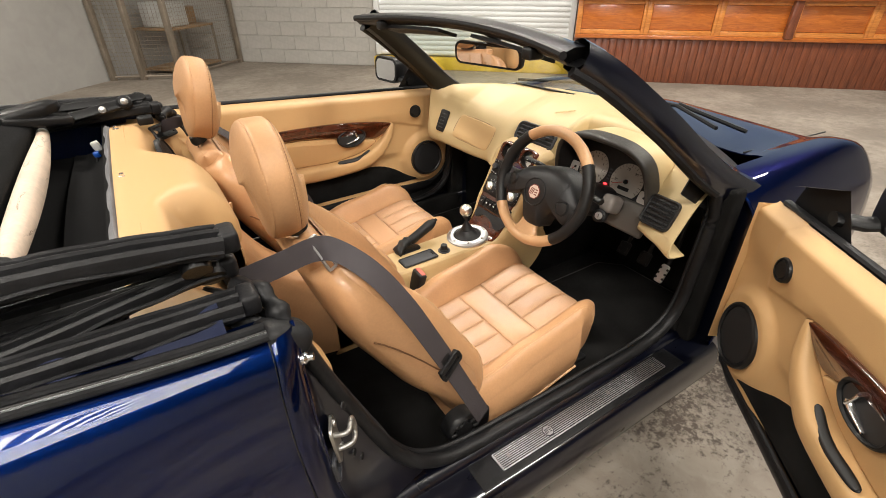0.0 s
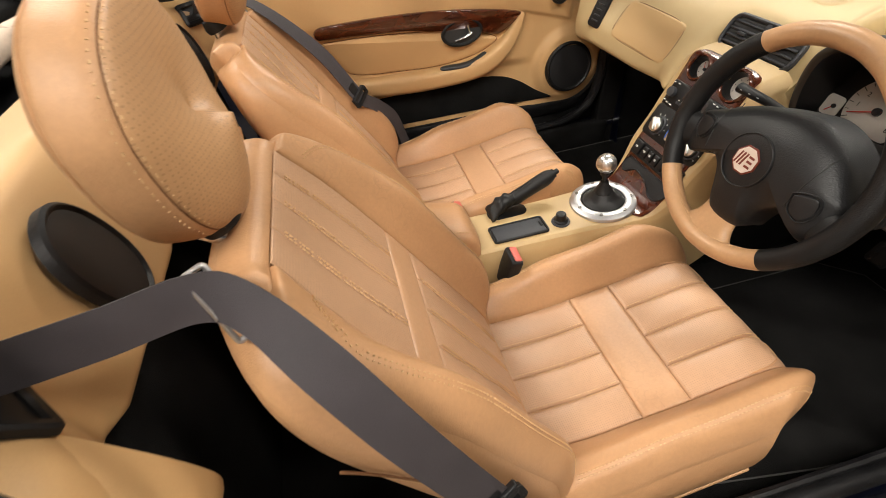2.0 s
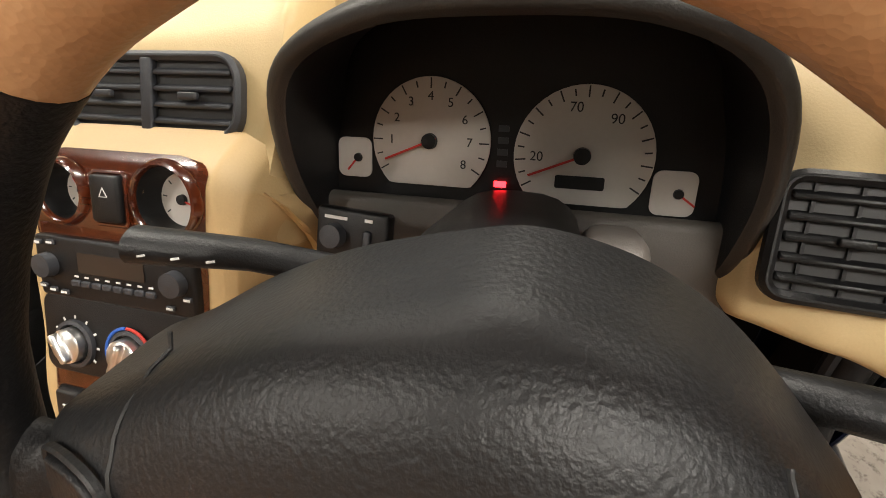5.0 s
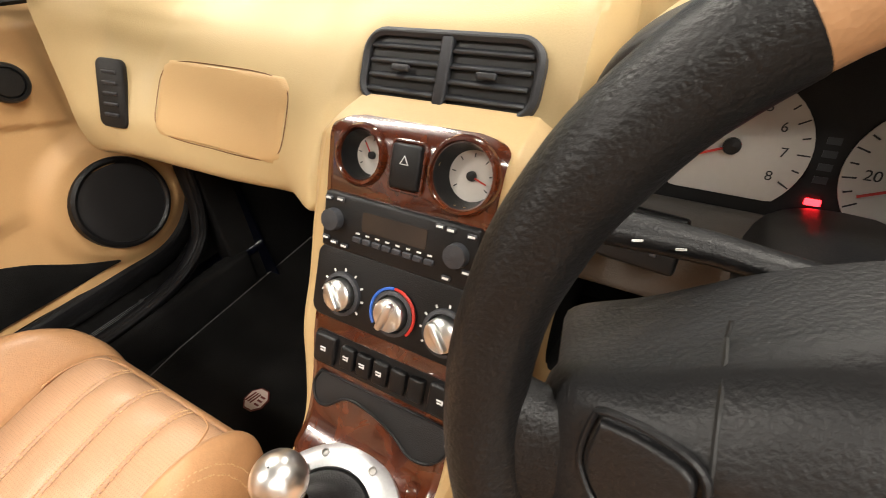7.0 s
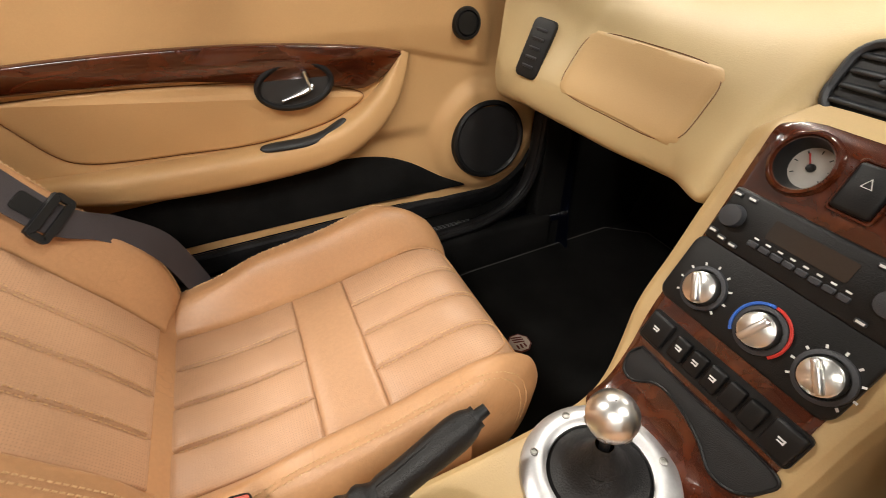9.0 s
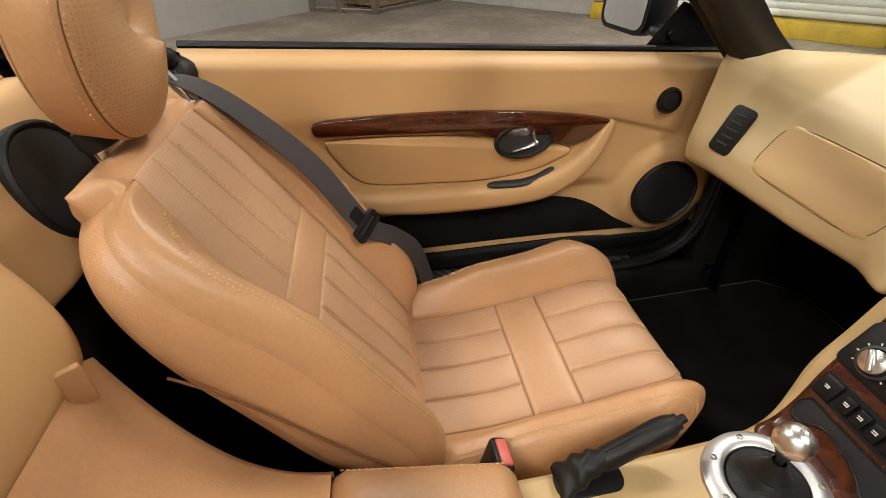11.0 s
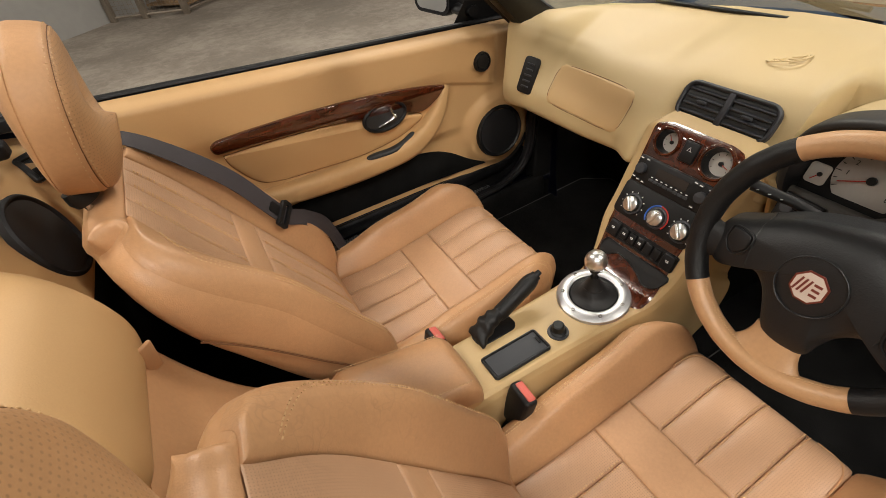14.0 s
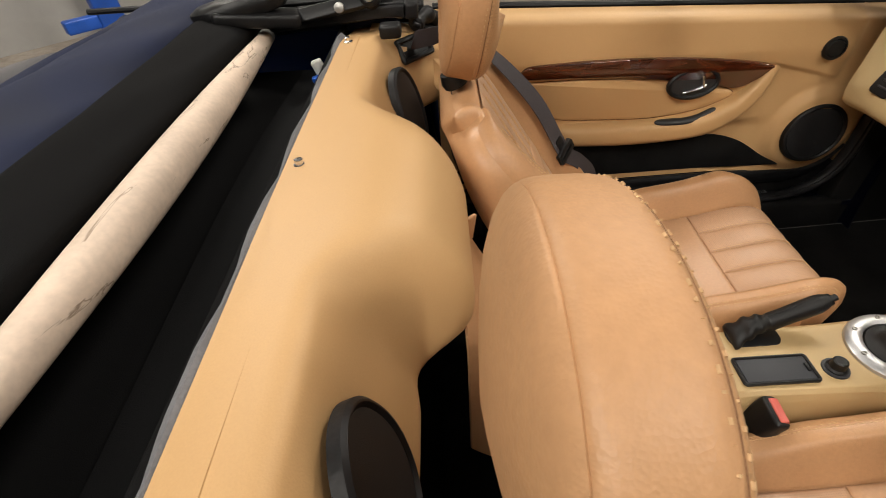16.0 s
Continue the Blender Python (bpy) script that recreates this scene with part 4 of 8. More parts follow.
# ---- dashboard ----
DASH = [  # y, then the profile from the windscreen over the top to the knees
    (0.665, [(0.62, 0.90), (0.50, 0.908), (0.38, 0.912), (0.285, 0.910), (0.250, 0.897), (0.240, 0.84), (0.232, 0.77), (0.2255, 0.70), (0.2492, 0.655), (0.3532, 0.64)]),
    (0.60, [(0.68, 0.91), (0.58, 0.910), (0.48, 0.902), (0.38, 0.888), (0.318, 0.864), (0.290, 0.82), (0.268, 0.765), (0.248, 0.705), (0.2592, 0.655), (0.3532, 0.64)]),
    (0.52, [(0.68, 0.917), (0.61, 0.912), (0.52, 0.891), (0.43, 0.866), (0.362, 0.842), (0.322, 0.802), (0.286, 0.755), (0.256, 0.706), (0.262, 0.655), (0.352, 0.64)]),
    (0.37, [(0.68, 0.922), (0.61, 0.917), (0.53, 0.892), (0.44, 0.865), (0.362, 0.842), (0.316, 0.803), (0.286, 0.757), (0.258, 0.705), (0.262, 0.658), (0.351, 0.645)]),
    (0.23, [(0.69, 0.925), (0.62, 0.920), (0.55, 0.905), (0.45, 0.880), (0.36, 0.848), (0.308, 0.804), (0.280, 0.755), (0.258, 0.703), (0.266, 0.665), (0.336, 0.65)]),
    (0.155, [(0.70, 0.925), (0.62, 0.926), (0.55, 0.920), (0.46, 0.900), (0.365, 0.860), (0.305, 0.808), (0.258, 0.755), (0.228, 0.705), (0.230, 0.675), (0.33, 0.66)]),
    (0.11, [(0.70, 0.927), (0.62, 0.928), (0.55, 0.925), (0.46, 0.907), (0.382, 0.873), (0.352, 0.840), (0.318, 0.788), (0.290, 0.765), (0.275, 0.72), (0.33, 0.68)]),
    (0.0, [(0.70, 0.928), (0.62, 0.930), (0.55, 0.928), (0.46, 0.904), (0.388, 0.877), (0.358, 0.852), (0.322, 0.790), (0.292, 0.770), (0.285, 0.72), (0.33, 0.68)]),
    (-0.10, [(0.70, 0.927), (0.62, 0.930), (0.55, 0.928), (0.46, 0.914), (0.390, 0.884), (0.358, 0.852), (0.322, 0.790), (0.292, 0.765), (0.285, 0.72), (0.33, 0.68)]),
    (-0.126, [(0.70, 0.926), (0.62, 0.930), (0.55, 0.930), (0.47, 0.922), (0.400, 0.900), (0.360, 0.86), (0.318, 0.80), (0.275, 0.75), (0.262, 0.70), (0.34, 0.67)]),
    (-0.146, [(0.70, 0.926), (0.62, 0.930), (0.55, 0.930), (0.48, 0.926), (0.445, 0.905), (0.440, 0.85), (0.43, 0.78), (0.42, 0.71), (0.38, 0.675), (0.38, 0.655)]),
    (-0.22, [(0.70, 0.924), (0.62, 0.928), (0.55, 0.930), (0.48, 0.926), (0.445, 0.905), (0.440, 0.85), (0.43, 0.78), (0.42, 0.71), (0.38, 0.675), (0.38, 0.655)]),
    (-0.36, [(0.70, 0.918), (0.62, 0.922), (0.55, 0.924), (0.48, 0.920), (0.445, 0.900), (0.440, 0.85), (0.43, 0.78), (0.42, 0.71), (0.38, 0.675), (0.38, 0.655)]),
    (-0.51, [(0.69, 0.900), (0.62, 0.902), (0.55, 0.900), (0.48, 0.885), (0.445, 0.865), (0.440, 0.82), (0.43, 0.76), (0.42, 0.71), (0.38, 0.672), (0.38, 0.652)]),
    (-0.532, [(0.68, 0.895), (0.61, 0.897), (0.54, 0.892), (0.47, 0.875), (0.405, 0.848), (0.360, 0.808), (0.325, 0.765), (0.295, 0.715), (0.282, 0.672), (0.35, 0.65)]),
    (-0.60, [(0.67, 0.885), (0.60, 0.887), (0.53, 0.880), (0.46, 0.862), (0.395, 0.836), (0.345, 0.800), (0.310, 0.765), (0.276, 0.712), (0.262, 0.665), (0.35, 0.645)]),
    (-0.672, [(0.66, 0.87), (0.58, 0.873), (0.50, 0.868), (0.42, 0.850), (0.365, 0.825), (0.320, 0.785), (0.280, 0.735), (0.245, 0.680), (0.255, 0.640), (0.34, 0.62)]),
]
DASH_Y = [d[0] for d in DASH]


def fitted(y, prof):
    """A profile whose screen edge is drawn back to the bowed foot of the windscreen."""
    p = spline(prof, 60)
    x0, xm, front = prof[0][0], prof[4][0], 0.70 - 0.62 * y * y
    return np.array([(xm + (x - xm) * (front - xm) / (x0 - xm) if x > xm else x, z) for x, z in p])


DASH_P = [fitted(*d) for d in DASH]


def dash_at(y, s, lift=0.0):
    """A place on the dashboard's skin: y across, s from the windscreen (0) to the knees (1)."""
    j = 0
    while j < len(DASH_Y) - 2 and y < DASH_Y[j + 1]:
        j += 1
    f = (y - DASH_Y[j]) / (DASH_Y[j + 1] - DASH_Y[j])
    f = f * f * (3 - 2 * f) * 0.5 + f * 0.5

    def row(k):
        u = s * 59
        i = min(int(u), 58)
        return DASH_P[k][i] + (DASH_P[k][i + 1] - DASH_P[k][i]) * (u - i)
    p = row(j) * (1 - f) + row(j + 1) * f
    if lift:
        a, b = dash_at(y, max(0, s - 0.01)), dash_at(y, min(1, s + 0.01))
        d = np.array((b[0] - a[0], b[2] - a[2]))
        d /= np.hypot(*d)
        p = p + np.array((d[1], -d[0])) * lift
    return (p[0], y, p[1])


def dash_frame(y, s):
    """A pose lying on the skin: x to the right, y up the face, z out of it."""
    a, b = Vector(dash_at(y, s - 0.02)), Vector(dash_at(y, s + 0.02))
    l, r = Vector(dash_at(y + 0.02, s)), Vector(dash_at(y - 0.02, s))
    up, across = (a - b).normalized(), (r - l).normalized()
    return facing(dash_at(y, s), across.cross(up), up)


dash = thing("dashboard", (0.4, 0, 0.65), "straw-coloured moulded dashboard with glovebox and vents", "dashboard")
part("moulding", sheet([[dash_at(0.665 - 1.337 * i / 180, j / 70) for j in range(71)] for i in range(181)], -0.005), VINYL_DASH, dash, angle=50)


def air_vent(name, m, w, h, r, slats, mat, parent, split=True, cells=0):
    """An air vent: rim, dark throat, louvres and a thumb tab."""
    v = part(name, hoop(outline(w, h, r), 0.009, 0.012, m @ Matrix.Translation((0, 0, -0.004)), 0.004), mat, parent, "dark grey plastic air vent")
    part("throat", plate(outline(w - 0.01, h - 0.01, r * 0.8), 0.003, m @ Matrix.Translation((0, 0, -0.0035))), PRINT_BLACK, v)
    spans = ((-w / 2 + 0.012, -0.007), (0.007, w / 2 - 0.012)) if split else ((-w / 2 + 0.010, w / 2 - 0.010),)
    if split:
        part("divider", rbox((0.014, h - 0.012, 0.010), m @ Matrix.Translation((0, 0, 0.003)), 0.003), mat, v)
    for a, b in spans:
        for k in range(slats):
            y = (k + 0.5 - slats / 2) * (h - 0.022) / slats
            part("slat", rbox((b - a, 0.0045, 0.009), m @ Matrix.Translation(((a + b) / 2, y, 0.002)) @ pose(0, 0, 0, 35, 0, 0), 0.0015, 1), mat, v)
        part("tab", rbox((0.022, 0.007, 0.006), m @ Matrix.Translation(((a + b) / 2, 0, 0.008)), 0.002), mat, v)
        for k in range(cells):
            x = a + (b - a) * (k + 0.5) / cells
            part("fin", rbox((0.0025, h - 0.02, 0.006), m @ Matrix.Translation((x, 0, -0.001)), 0), mat, v)
    return v


air_vent("centre_vent", facing((0.331, 0.020, 0.823), (-0.87, 0, 0.49)), 0.215, 0.084, 0.028, 4, PLASTIC_GREY, dash)
air_vent("side_vent", facing((0.290, -0.588, 0.750), (-0.86, 0.06, 0.50)), 0.105, 0.098, 0.018, 5, PLASTIC, dash, False, 3)
m = dash_frame(0.591, 0.675)
sv = part("window_vent", plate(outline(0.054, 0.104, 0.012), 0.007, m @ Matrix.Translation((0, 0, -0.001)), 0.003), PLASTIC, dash, "black slotted demister vent")
for k in range(5):
    part("slat", rbox((0.026, 0.005, 0.004), m @ Matrix.Translation((0, (k - 2) * 0.016, 0.007)) @ pose(0, 0, 0, 25, 0, 0), 0.001, 1), PLASTIC_GREY, sv)

# glovebox lid, proud of a shut line
def glove(f, g):
    """The glovebox lid's own coordinates on the dash: across and down."""
    return 0.512 - 0.290 * f + 0.018 * g * f - 0.006 * g, 0.548 + 0.222 * g


lid = []
for i in range(31):
    row = []
    for j in range(25):
        f, g = i / 30, j / 24
        y, s = glove(f, g)
        ef, eg = min(f, 1 - f) * 0.29, min(g, 1 - g) * 0.13
        e = max(0.0, 0.03 - math.hypot(max(0, 0.03 - ef), max(0, 0.03 - eg))) if ef < 0.03 and eg < 0.03 else min(ef, eg)
        row.append(dash_at(y, s, 0.0035 * min(1, e / 0.004) - 0.0015))
    lid.append(row)
part("glovebox_lid", sheet(lid), VINYL_LID, dash, "tan vinyl glovebox lid")
rim = [dash_at(*glove(f, g), 0.0002) for f, g in
       [(0.5 + p[0], 0.5 + p[1]) for p in oval(1.0, 1.0, 96, 4.5)]]
part("shut_line", tube(rim + rim[:1], 0.0008, 5), SEAM_SHADE, dash)

# demister slot, dash badge
part("demister_slot", rbox((0.018, 0.33, 0.006), Matrix.Translation((0.607, 0.276, 0.9265)) @ pose(0, 0, 0, 0, 2, 8), 0.002), PLASTIC, dash)
oct8 = [(math.cos(radians(22.5 + 45 * k)), math.sin(radians(22.5 + 45 * k))) for k in range(8)]


def octagon(name, size, m, parent, outer, inner, wide=1.0):
    """The maker's eight-sided badge, drawn as plain shapes."""
    b = part(name, plate([(x * size * wide, y * size) for x, y in oct8], 0.002, m, 0.0006), outer, parent, "eight-sided badge")
    part("field", plate([(x * size * 0.88 * wide, y * size * 0.88) for x, y in oct8], 0.0006, m @ Matrix.Translation((0, 0, 0.002))), inner, b)
    for k in (-0.56, -0.32, -0.08):
        part("bar", rbox((size * 0.12 * wide, size * 0.9, 0.0008), m @ Matrix.Translation((k * size * wide, 0, 0.0028)) @ pose(0, 0, 0, 0, 0, -14), 0), outer, b)
    for k in (-0.34, -0.02, 0.30):
        part("bar", rbox((size * 0.42 * wide, size * 0.15, 0.0008), m @ Matrix.Translation((size * 0.38 * wide, k * size, 0.0028)), 0), outer, b)
    return b


bm_at = Matrix.Translation((0.463, 0.003, 0.9045)) @ pose(0, 0, 0, 0, -14, -90)
emb = part("badge", hoop([(x * 0.046, y * 0.036) for x, y in oct8], 0.0045, 0.0022, bm_at @ Matrix.Translation((0, 0, -0.0012)), 0.0008), VINYL_DASH, dash, "embossed eight-sided badge")
for k in (-0.022, -0.012, -0.002):
    part("bar", rbox((0.005, 0.036, 0.0022), bm_at @ Matrix.Translation((k, 0, 0)) @ pose(0, 0, 0, 0, 0, -12), 0.0006, 1), VINYL_DASH, emb)
for k in (-0.012, 0.0, 0.012):
    part("bar", rbox((0.020, 0.005, 0.0022), bm_at @ Matrix.Translation((0.020, k, 0)), 0.0006, 1), VINYL_DASH, emb)

# instrument binnacle
PLASTIC_COWL = surface("brown_grey_plastic", (0.075, 0.067, 0.059), 0.55, vary=0.1, grain=700, bump=0.2)
bin_part = thing("instrument_cluster", (0.38, -0.33, 0.68), "black instrument binnacle with ivory dials and red needles", "instruments")


def arch(k, x, grow=0.0):
    """The binnacle's outline at k from 0 (console side) to 1 (door side)."""
    pts = spline([(-0.145, 0.688), (-0.142, 0.78), (-0.168, 0.862), (-0.240, 0.902), (-0.33, 0.912), (-0.435, 0.904), (-0.502, 0.866), (-0.530, 0.78), (-0.528, 0.676)], 61)
    y, z = pts[min(60, int(round(k * 60)))]
    c = np.array((-0.335, 0.78))
    d = np.array((y, z)) - c
    d = d / np.hypot(*d)
    y, z = np.array((y, z)) + d * grow
    return (x, y, z)


rows = []
for i in range(61):
    k = i / 60
    ov = 0.055 * math.sin(math.pi * k) ** 0.6
    rows.append([arch(k, 0.43, 0.004), arch(k, 0.365 - ov * 0.6, 0.005 + ov * 0.1), arch(k, 0.332 - ov, 0.005 + ov * 0.12), arch(k, 0.320 - ov, 0.001), arch(k, 0.326 - ov, -0.008), arch(k, 0.35, -0.012), arch(k, 0.385, -0.017)])
part("cowl", sheet([list(spline(r[:2], 6)) for r in rows], 0.0), VINYL_DASH, dash, "straw vinyl instrument cowl")
PLASTIC_HOOD = surface("dark_brown_grey_plastic", (0.030, 0.027, 0.024), 0.5, vary=0.12, grain=700, bump=0.2)
part("hood", sheet([list(spline(r[1:5], 20)) for r in rows], 0.0), PLASTIC_HOOD, bin_part)
part("tunnel", sheet([list(spline(r[4:], 8)) for r in rows], 0.0), PLASTIC, bin_part)
PANEL = facing((0.362, -0.335, 0.775), (-0.93, 0, 0.37))
pts = [(-(y + 0.335), (z - 0.775) / 0.93) for y, z in [arch(i / 60, 0)[1:] for i in range(61)]]
part("face", plate([(p[0], p[1]) for p in pts][::-1], 0.003, PANEL @ Matrix.Translation((0, 0, -0.012))), PLASTIC, bin_part)
part("lower_panel", rbox((0.40, 0.105, 0.02), facing((0.322, -0.338, 0.676), (-0.93, 0, 0.36)), 0.012), PLASTIC_COWL, bin_part)


def dial(x, y, r, ticks, needle, cut, numbers=()):
    """A gauge: ivory disc cut flat below, ticks, figures, needle and hub."""
    m = PANEL @ Matrix.Translation((x, y, 0.004))
    disc = [(r * math.cos(a), max(-r * cut, r * math.sin(a))) for a in [2 * math.pi * k / 48 for k in range(48)]]
    d = part("dial", plate(disc, 0.002, m @ Matrix.Translation((0, 0, -0.012)), 0.0005), DIAL_WHITE, bin_part, "ivory dial with black figures")
    a0, a1 = radians(210), radians(-30)
    for k in range(ticks + 1):
        a = a0 + (a1 - a0) * k / ticks
        if math.sin(a) * 0.94 > -cut:
            part("tick", rbox((r * (0.1 if k % 2 else 0.16), r * 0.022, 0.0006), m @ Matrix.Translation((r * 0.9 * math.cos(a), r * 0.9 * math.sin(a), -0.0096)) @ pose(0, 0, 0, 0, 0, math.degrees(a)), 0), PRINT_BLACK, d)
    for k, txt in enumerate(numbers):
        a = a0 + (a1 - a0) * k / (len(numbers) - 1)
        if txt:
            lettering("figure", txt, r * 0.2, m @ Matrix.Translation((r * 0.66 * math.cos(a), r * 0.70 * math.sin(a), -0.0097)), PRINT_BLACK, d)
    ang = radians(needle)
    part("needle", rbox((r * 0.95, r * 0.035, 0.001), m @ Matrix.Translation((r * 0.35 * math.cos(ang), r * 0.35 * math.sin(ang), -0.006)) @ pose(0, 0, 0, 0, 0, needle), 0), NEEDLE_RED, d)
    part("hub", lathe([(0.0, -0.010), (r * 0.13, -0.010), (r * 0.12, -0.004), (0.0, -0.003)], m, 20), PLASTIC, d)
    return d


dial(-0.0795, 0.000, 0.060, 16, 203, 0.72, ("", "1", "2", "3", "4", "5", "6", "7", "8"))
sp = dial(0.065, -0.006, 0.062, 20, 203, 0.72, ("", "20", "", "", "70", "", "90", "", "", ""))
part("odometer", plate(outline(0.044, 0.012, 0.002), 0.001, PANEL @ Matrix.Translation((0.065, -0.030, -0.005))), PLASTIC, sp)
for x, y, a in ((-0.160, -0.020, 230), (0.146, -0.034, -35)):
    m = PANEL @ Matrix.Translation((x, y, -0.008))
    d = part("small_dial", plate(outline(0.037, 0.040, 0.008), 0.002, m, 0.0005), DIAL_WHITE, bin_part, "small ivory dial")
    part("needle", rbox((0.02, 0.0018, 0.001), m @ Matrix.Translation((0.007 * math.cos(radians(a)) + 0.004, 0.007 * math.sin(radians(a)), 0.004)) @ pose(0, 0, 0, 0, 0, a), 0), NEEDLE_RED, d)
    part("hub", lathe([(0.0, 0.0), (0.005, 0.0), (0.004, 0.005), (0.0, 0.0055)], m @ Matrix.Translation((0.004, 0, 0)), 14), PLASTIC, d)
part("warning_lamp", rbox((0.012, 0.006, 0.002), PANEL @ Matrix.Translation((-0.008, -0.037, -0.006)), 0.001), LED_RED, bin_part, "lit red warning lamp")
for k in range(4):
    part("telltale", rbox((0.010, 0.006, 0.001), PANEL @ Matrix.Translation((-0.008, -0.018 + k * 0.011, -0.0085)), 0), PLASTIC_GREY, bin_part)
# lighting dimmer and height switch under the cluster
m = facing((0.278, -0.203, 0.715), (-0.88, 0.08, 0.46))
sw = part("switch_panel", rbox((0.075, 0.052, 0.016), m, 0.004), PLASTIC, bin_part)
part("dimmer_knob", lathe([(0.0, 0.008), (0.012, 0.008), (0.011, 0.018), (0.0, 0.019)], m @ Matrix.Translation((-0.016, 0, 0)), 20), PLASTIC_GREY, sw)
part("thumb_wheel", rbox((0.007, 0.022, 0.008), m @ Matrix.Translation((0.018, -0.002, 0.008)), 0.002), PLASTIC_GREY, sw)
for x, y, w in ((-0.016, 0.017, 0.024), (0.018, 0.018, 0.008)):
    part("print", rbox((w, 0.003, 0.0006), m @ Matrix.Translation((x, y, 0.0083)), 0), PRINT_WHITE, sw)


# ---- centre console ----
CON = spline([(-0.40, 0.466), (-0.30, 0.467), (-0.17, 0.470), (-0.06, 0.473), (0.025, 0.477), (0.076, 0.490), (0.113, 0.532), (0.140, 0.578), (0.172, 0.625), (0.205, 0.690), (0.235, 0.755), (0.257, 0.786), (0.312, 0.798)], 100)
CON_W = spline([(0, 0.076), (1, 0.078), (2, 0.080), (3, 0.084), (4, 0.090), (5, 0.096), (6, 0.101), (7, 0.105), (8, 0.108), (9, 0.111), (10, 0.113), (11, 0.113), (12, 0.111)], 100)[:, 1]
console = thing("centre_console", (-0.05, 0, 0.24), "beige centre console with walnut trim, radio and gear lever", "console")


def con_frame(s, lift=0.0):
    """A pose on the console's spine: x to the right, y up it, z out."""
    p, d = along(CON, s)
    n = np.array((-d[1], d[0]))
    return facing((p[0] + n[0] * lift, 0.013 * smooth(0.4, 0.65, s), p[1] + n[1] * lift), (n[0], 0, n[1]), (d[0], 0, d[1]))


def con_at_z(z):
    return next(i for i, p in enumerate(CON) if p[1] >= z) / 99


GAUGES = ((-0.056, 0.0255), (0.063, 0.0305))  # across from the spine, inner radius


def holed(bm):
    """Cuts the gauges' wells out of a skin."""
    m = con_frame(con_at_z(0.762), 0.0).inverted()
    gone = []
    for f in bm.faces:
        c = m @ f.calc_center_median()
        if abs(c.z) < 0.03 and any(math.hypot(c.x - x, c.y) < r + 0.0025 for x, r in GAUGES):
            gone.append(f)
    bmesh.ops.delete(bm, geom=gone, context="FACES")
    return bm


rings = []
for i in range(100):
    m = con_frame(i / 99)
    w = CON_W[i] + 0.017 * smooth(34, 56, i) + 0.015 * smooth(74, 92, i)
    r = 0.012 + 0.026 * smooth(72, 92, i)
    low = 0.22 - 0.06 * smooth(40, 62, i)
    fl = 0.035 * (1 - 0.6 * smooth(48, 66, i))
    prof = [(-w - fl, -low), (-w - 0.012, -0.08), (-w - 0.002, -0.008 - r), (-w + r / 3, -r / 2), (-w + r, 0.0), (-w * 0.5, 0.001), (0, 0.001), (w * 0.5, 0.001), (w - r, 0), (w - r / 3, -r / 2), (w + 0.002, -0.008 - r), (w + 0.012, -0.08), (w + fl, -low)]
    rings.append([m @ Vector((x, 0, z)) for x, z in np.array([np.array(p) + (np.array(q) - p) * k / 8 for p, q in zip(prof, prof[1:]) for k in range(8)] + [prof[-1]])])
part("shell", holed(sheet(rings, -0.004)), VINYL_TUNNEL, console, angle=50)


def con_panel(s0, s1, w0, w1, lift, thick, r=0.012, n=30, across=24):
    """A trim panel that follows the spine, its corners rounded."""
    rows = []
    span = abs(along(CON, s1)[0] - along(CON, s0)[0]).sum()
    for i in range(n + 1):
        g = i / n
        m = con_frame(s0 + (s1 - s0) * g, lift)
        w = w0 + (w1 - w0) * g
        e = min(g, 1 - g) * span
        c = w - (r - math.sqrt(max(0, r * r - (r - e) ** 2)) if e < r else 0)
        rows.append([m @ Vector((-c + 2 * c * j / across, 0, -0.003 * max(0, abs(2 * j / across - 1) - 0.92) / 0.08)) for j in range(across + 1)])
    return sheet(rows, -thick)


wood = part("walnut_surround", holed(con_panel(0.352, 0.935, 0.088, 0.104, 0.0045, 0.004, 0.03, 110, 96)), BURR, console, "glossy burr walnut trim")
radio_s, heat_s, btn_s = con_at_z(0.691), con_at_z(0.624), con_at_z(0.5625)
rm = con_frame(radio_s, 0.005)
radio = part("radio", rbox((0.188, 0.062, 0.014), rm, 0.004), PLASTIC, console, "black radio with small buttons")
part("display", plate(outline(0.078, 0.020, 0.002), 0.001, rm @ Matrix.Translation((0.0, 0.008, 0.007))), surface("dark_display", (0.035, 0.028, 0.024), 0.15, vary=0.1, bump=0), radio)
for x in (-0.077, 0.074):
    part("knob", lathe([(0, 0.007), (0.0125, 0.007), (0.0115, 0.016), (0.0, 0.017)], rm @ Matrix.Translation((x, 0.002, 0)), 22), PLASTIC_GREY, radio)
for k in range(8):
    part("button", rbox((0.0105, 0.006, 0.004), rm @ Matrix.Translation((-0.044 + k * 0.0127, -0.013, 0.008)), 0.001, 1), PLASTIC_GREY, radio)
    part("print", rbox((0.005, 0.0018, 0.0005), rm @ Matrix.Translation((-0.044 + k * 0.0127, -0.0065, 0.0073)), 0), PRINT_WHITE, radio)
for x, y in ((-0.086, 0.024), (-0.070, 0.025), (0.052, 0.025), (0.064, 0.024), (0.086, 0.023), (-0.086, -0.020), (-0.074, -0.023), (-0.060, -0.024), (0.066, -0.023), (0.086, -0.012)):
    part("button", rbox((0.010, 0.005, 0.003), rm @ Matrix.Translation((x, y, 0.008)), 0.001, 1), PLASTIC_GREY, radio)
    part("print", rbox((0.007, 0.0022, 0.0005), rm @ Matrix.Translation((x, y, 0.0096)), 0), PRINT_WHITE, radio)
hm = con_frame(heat_s, 0.004)
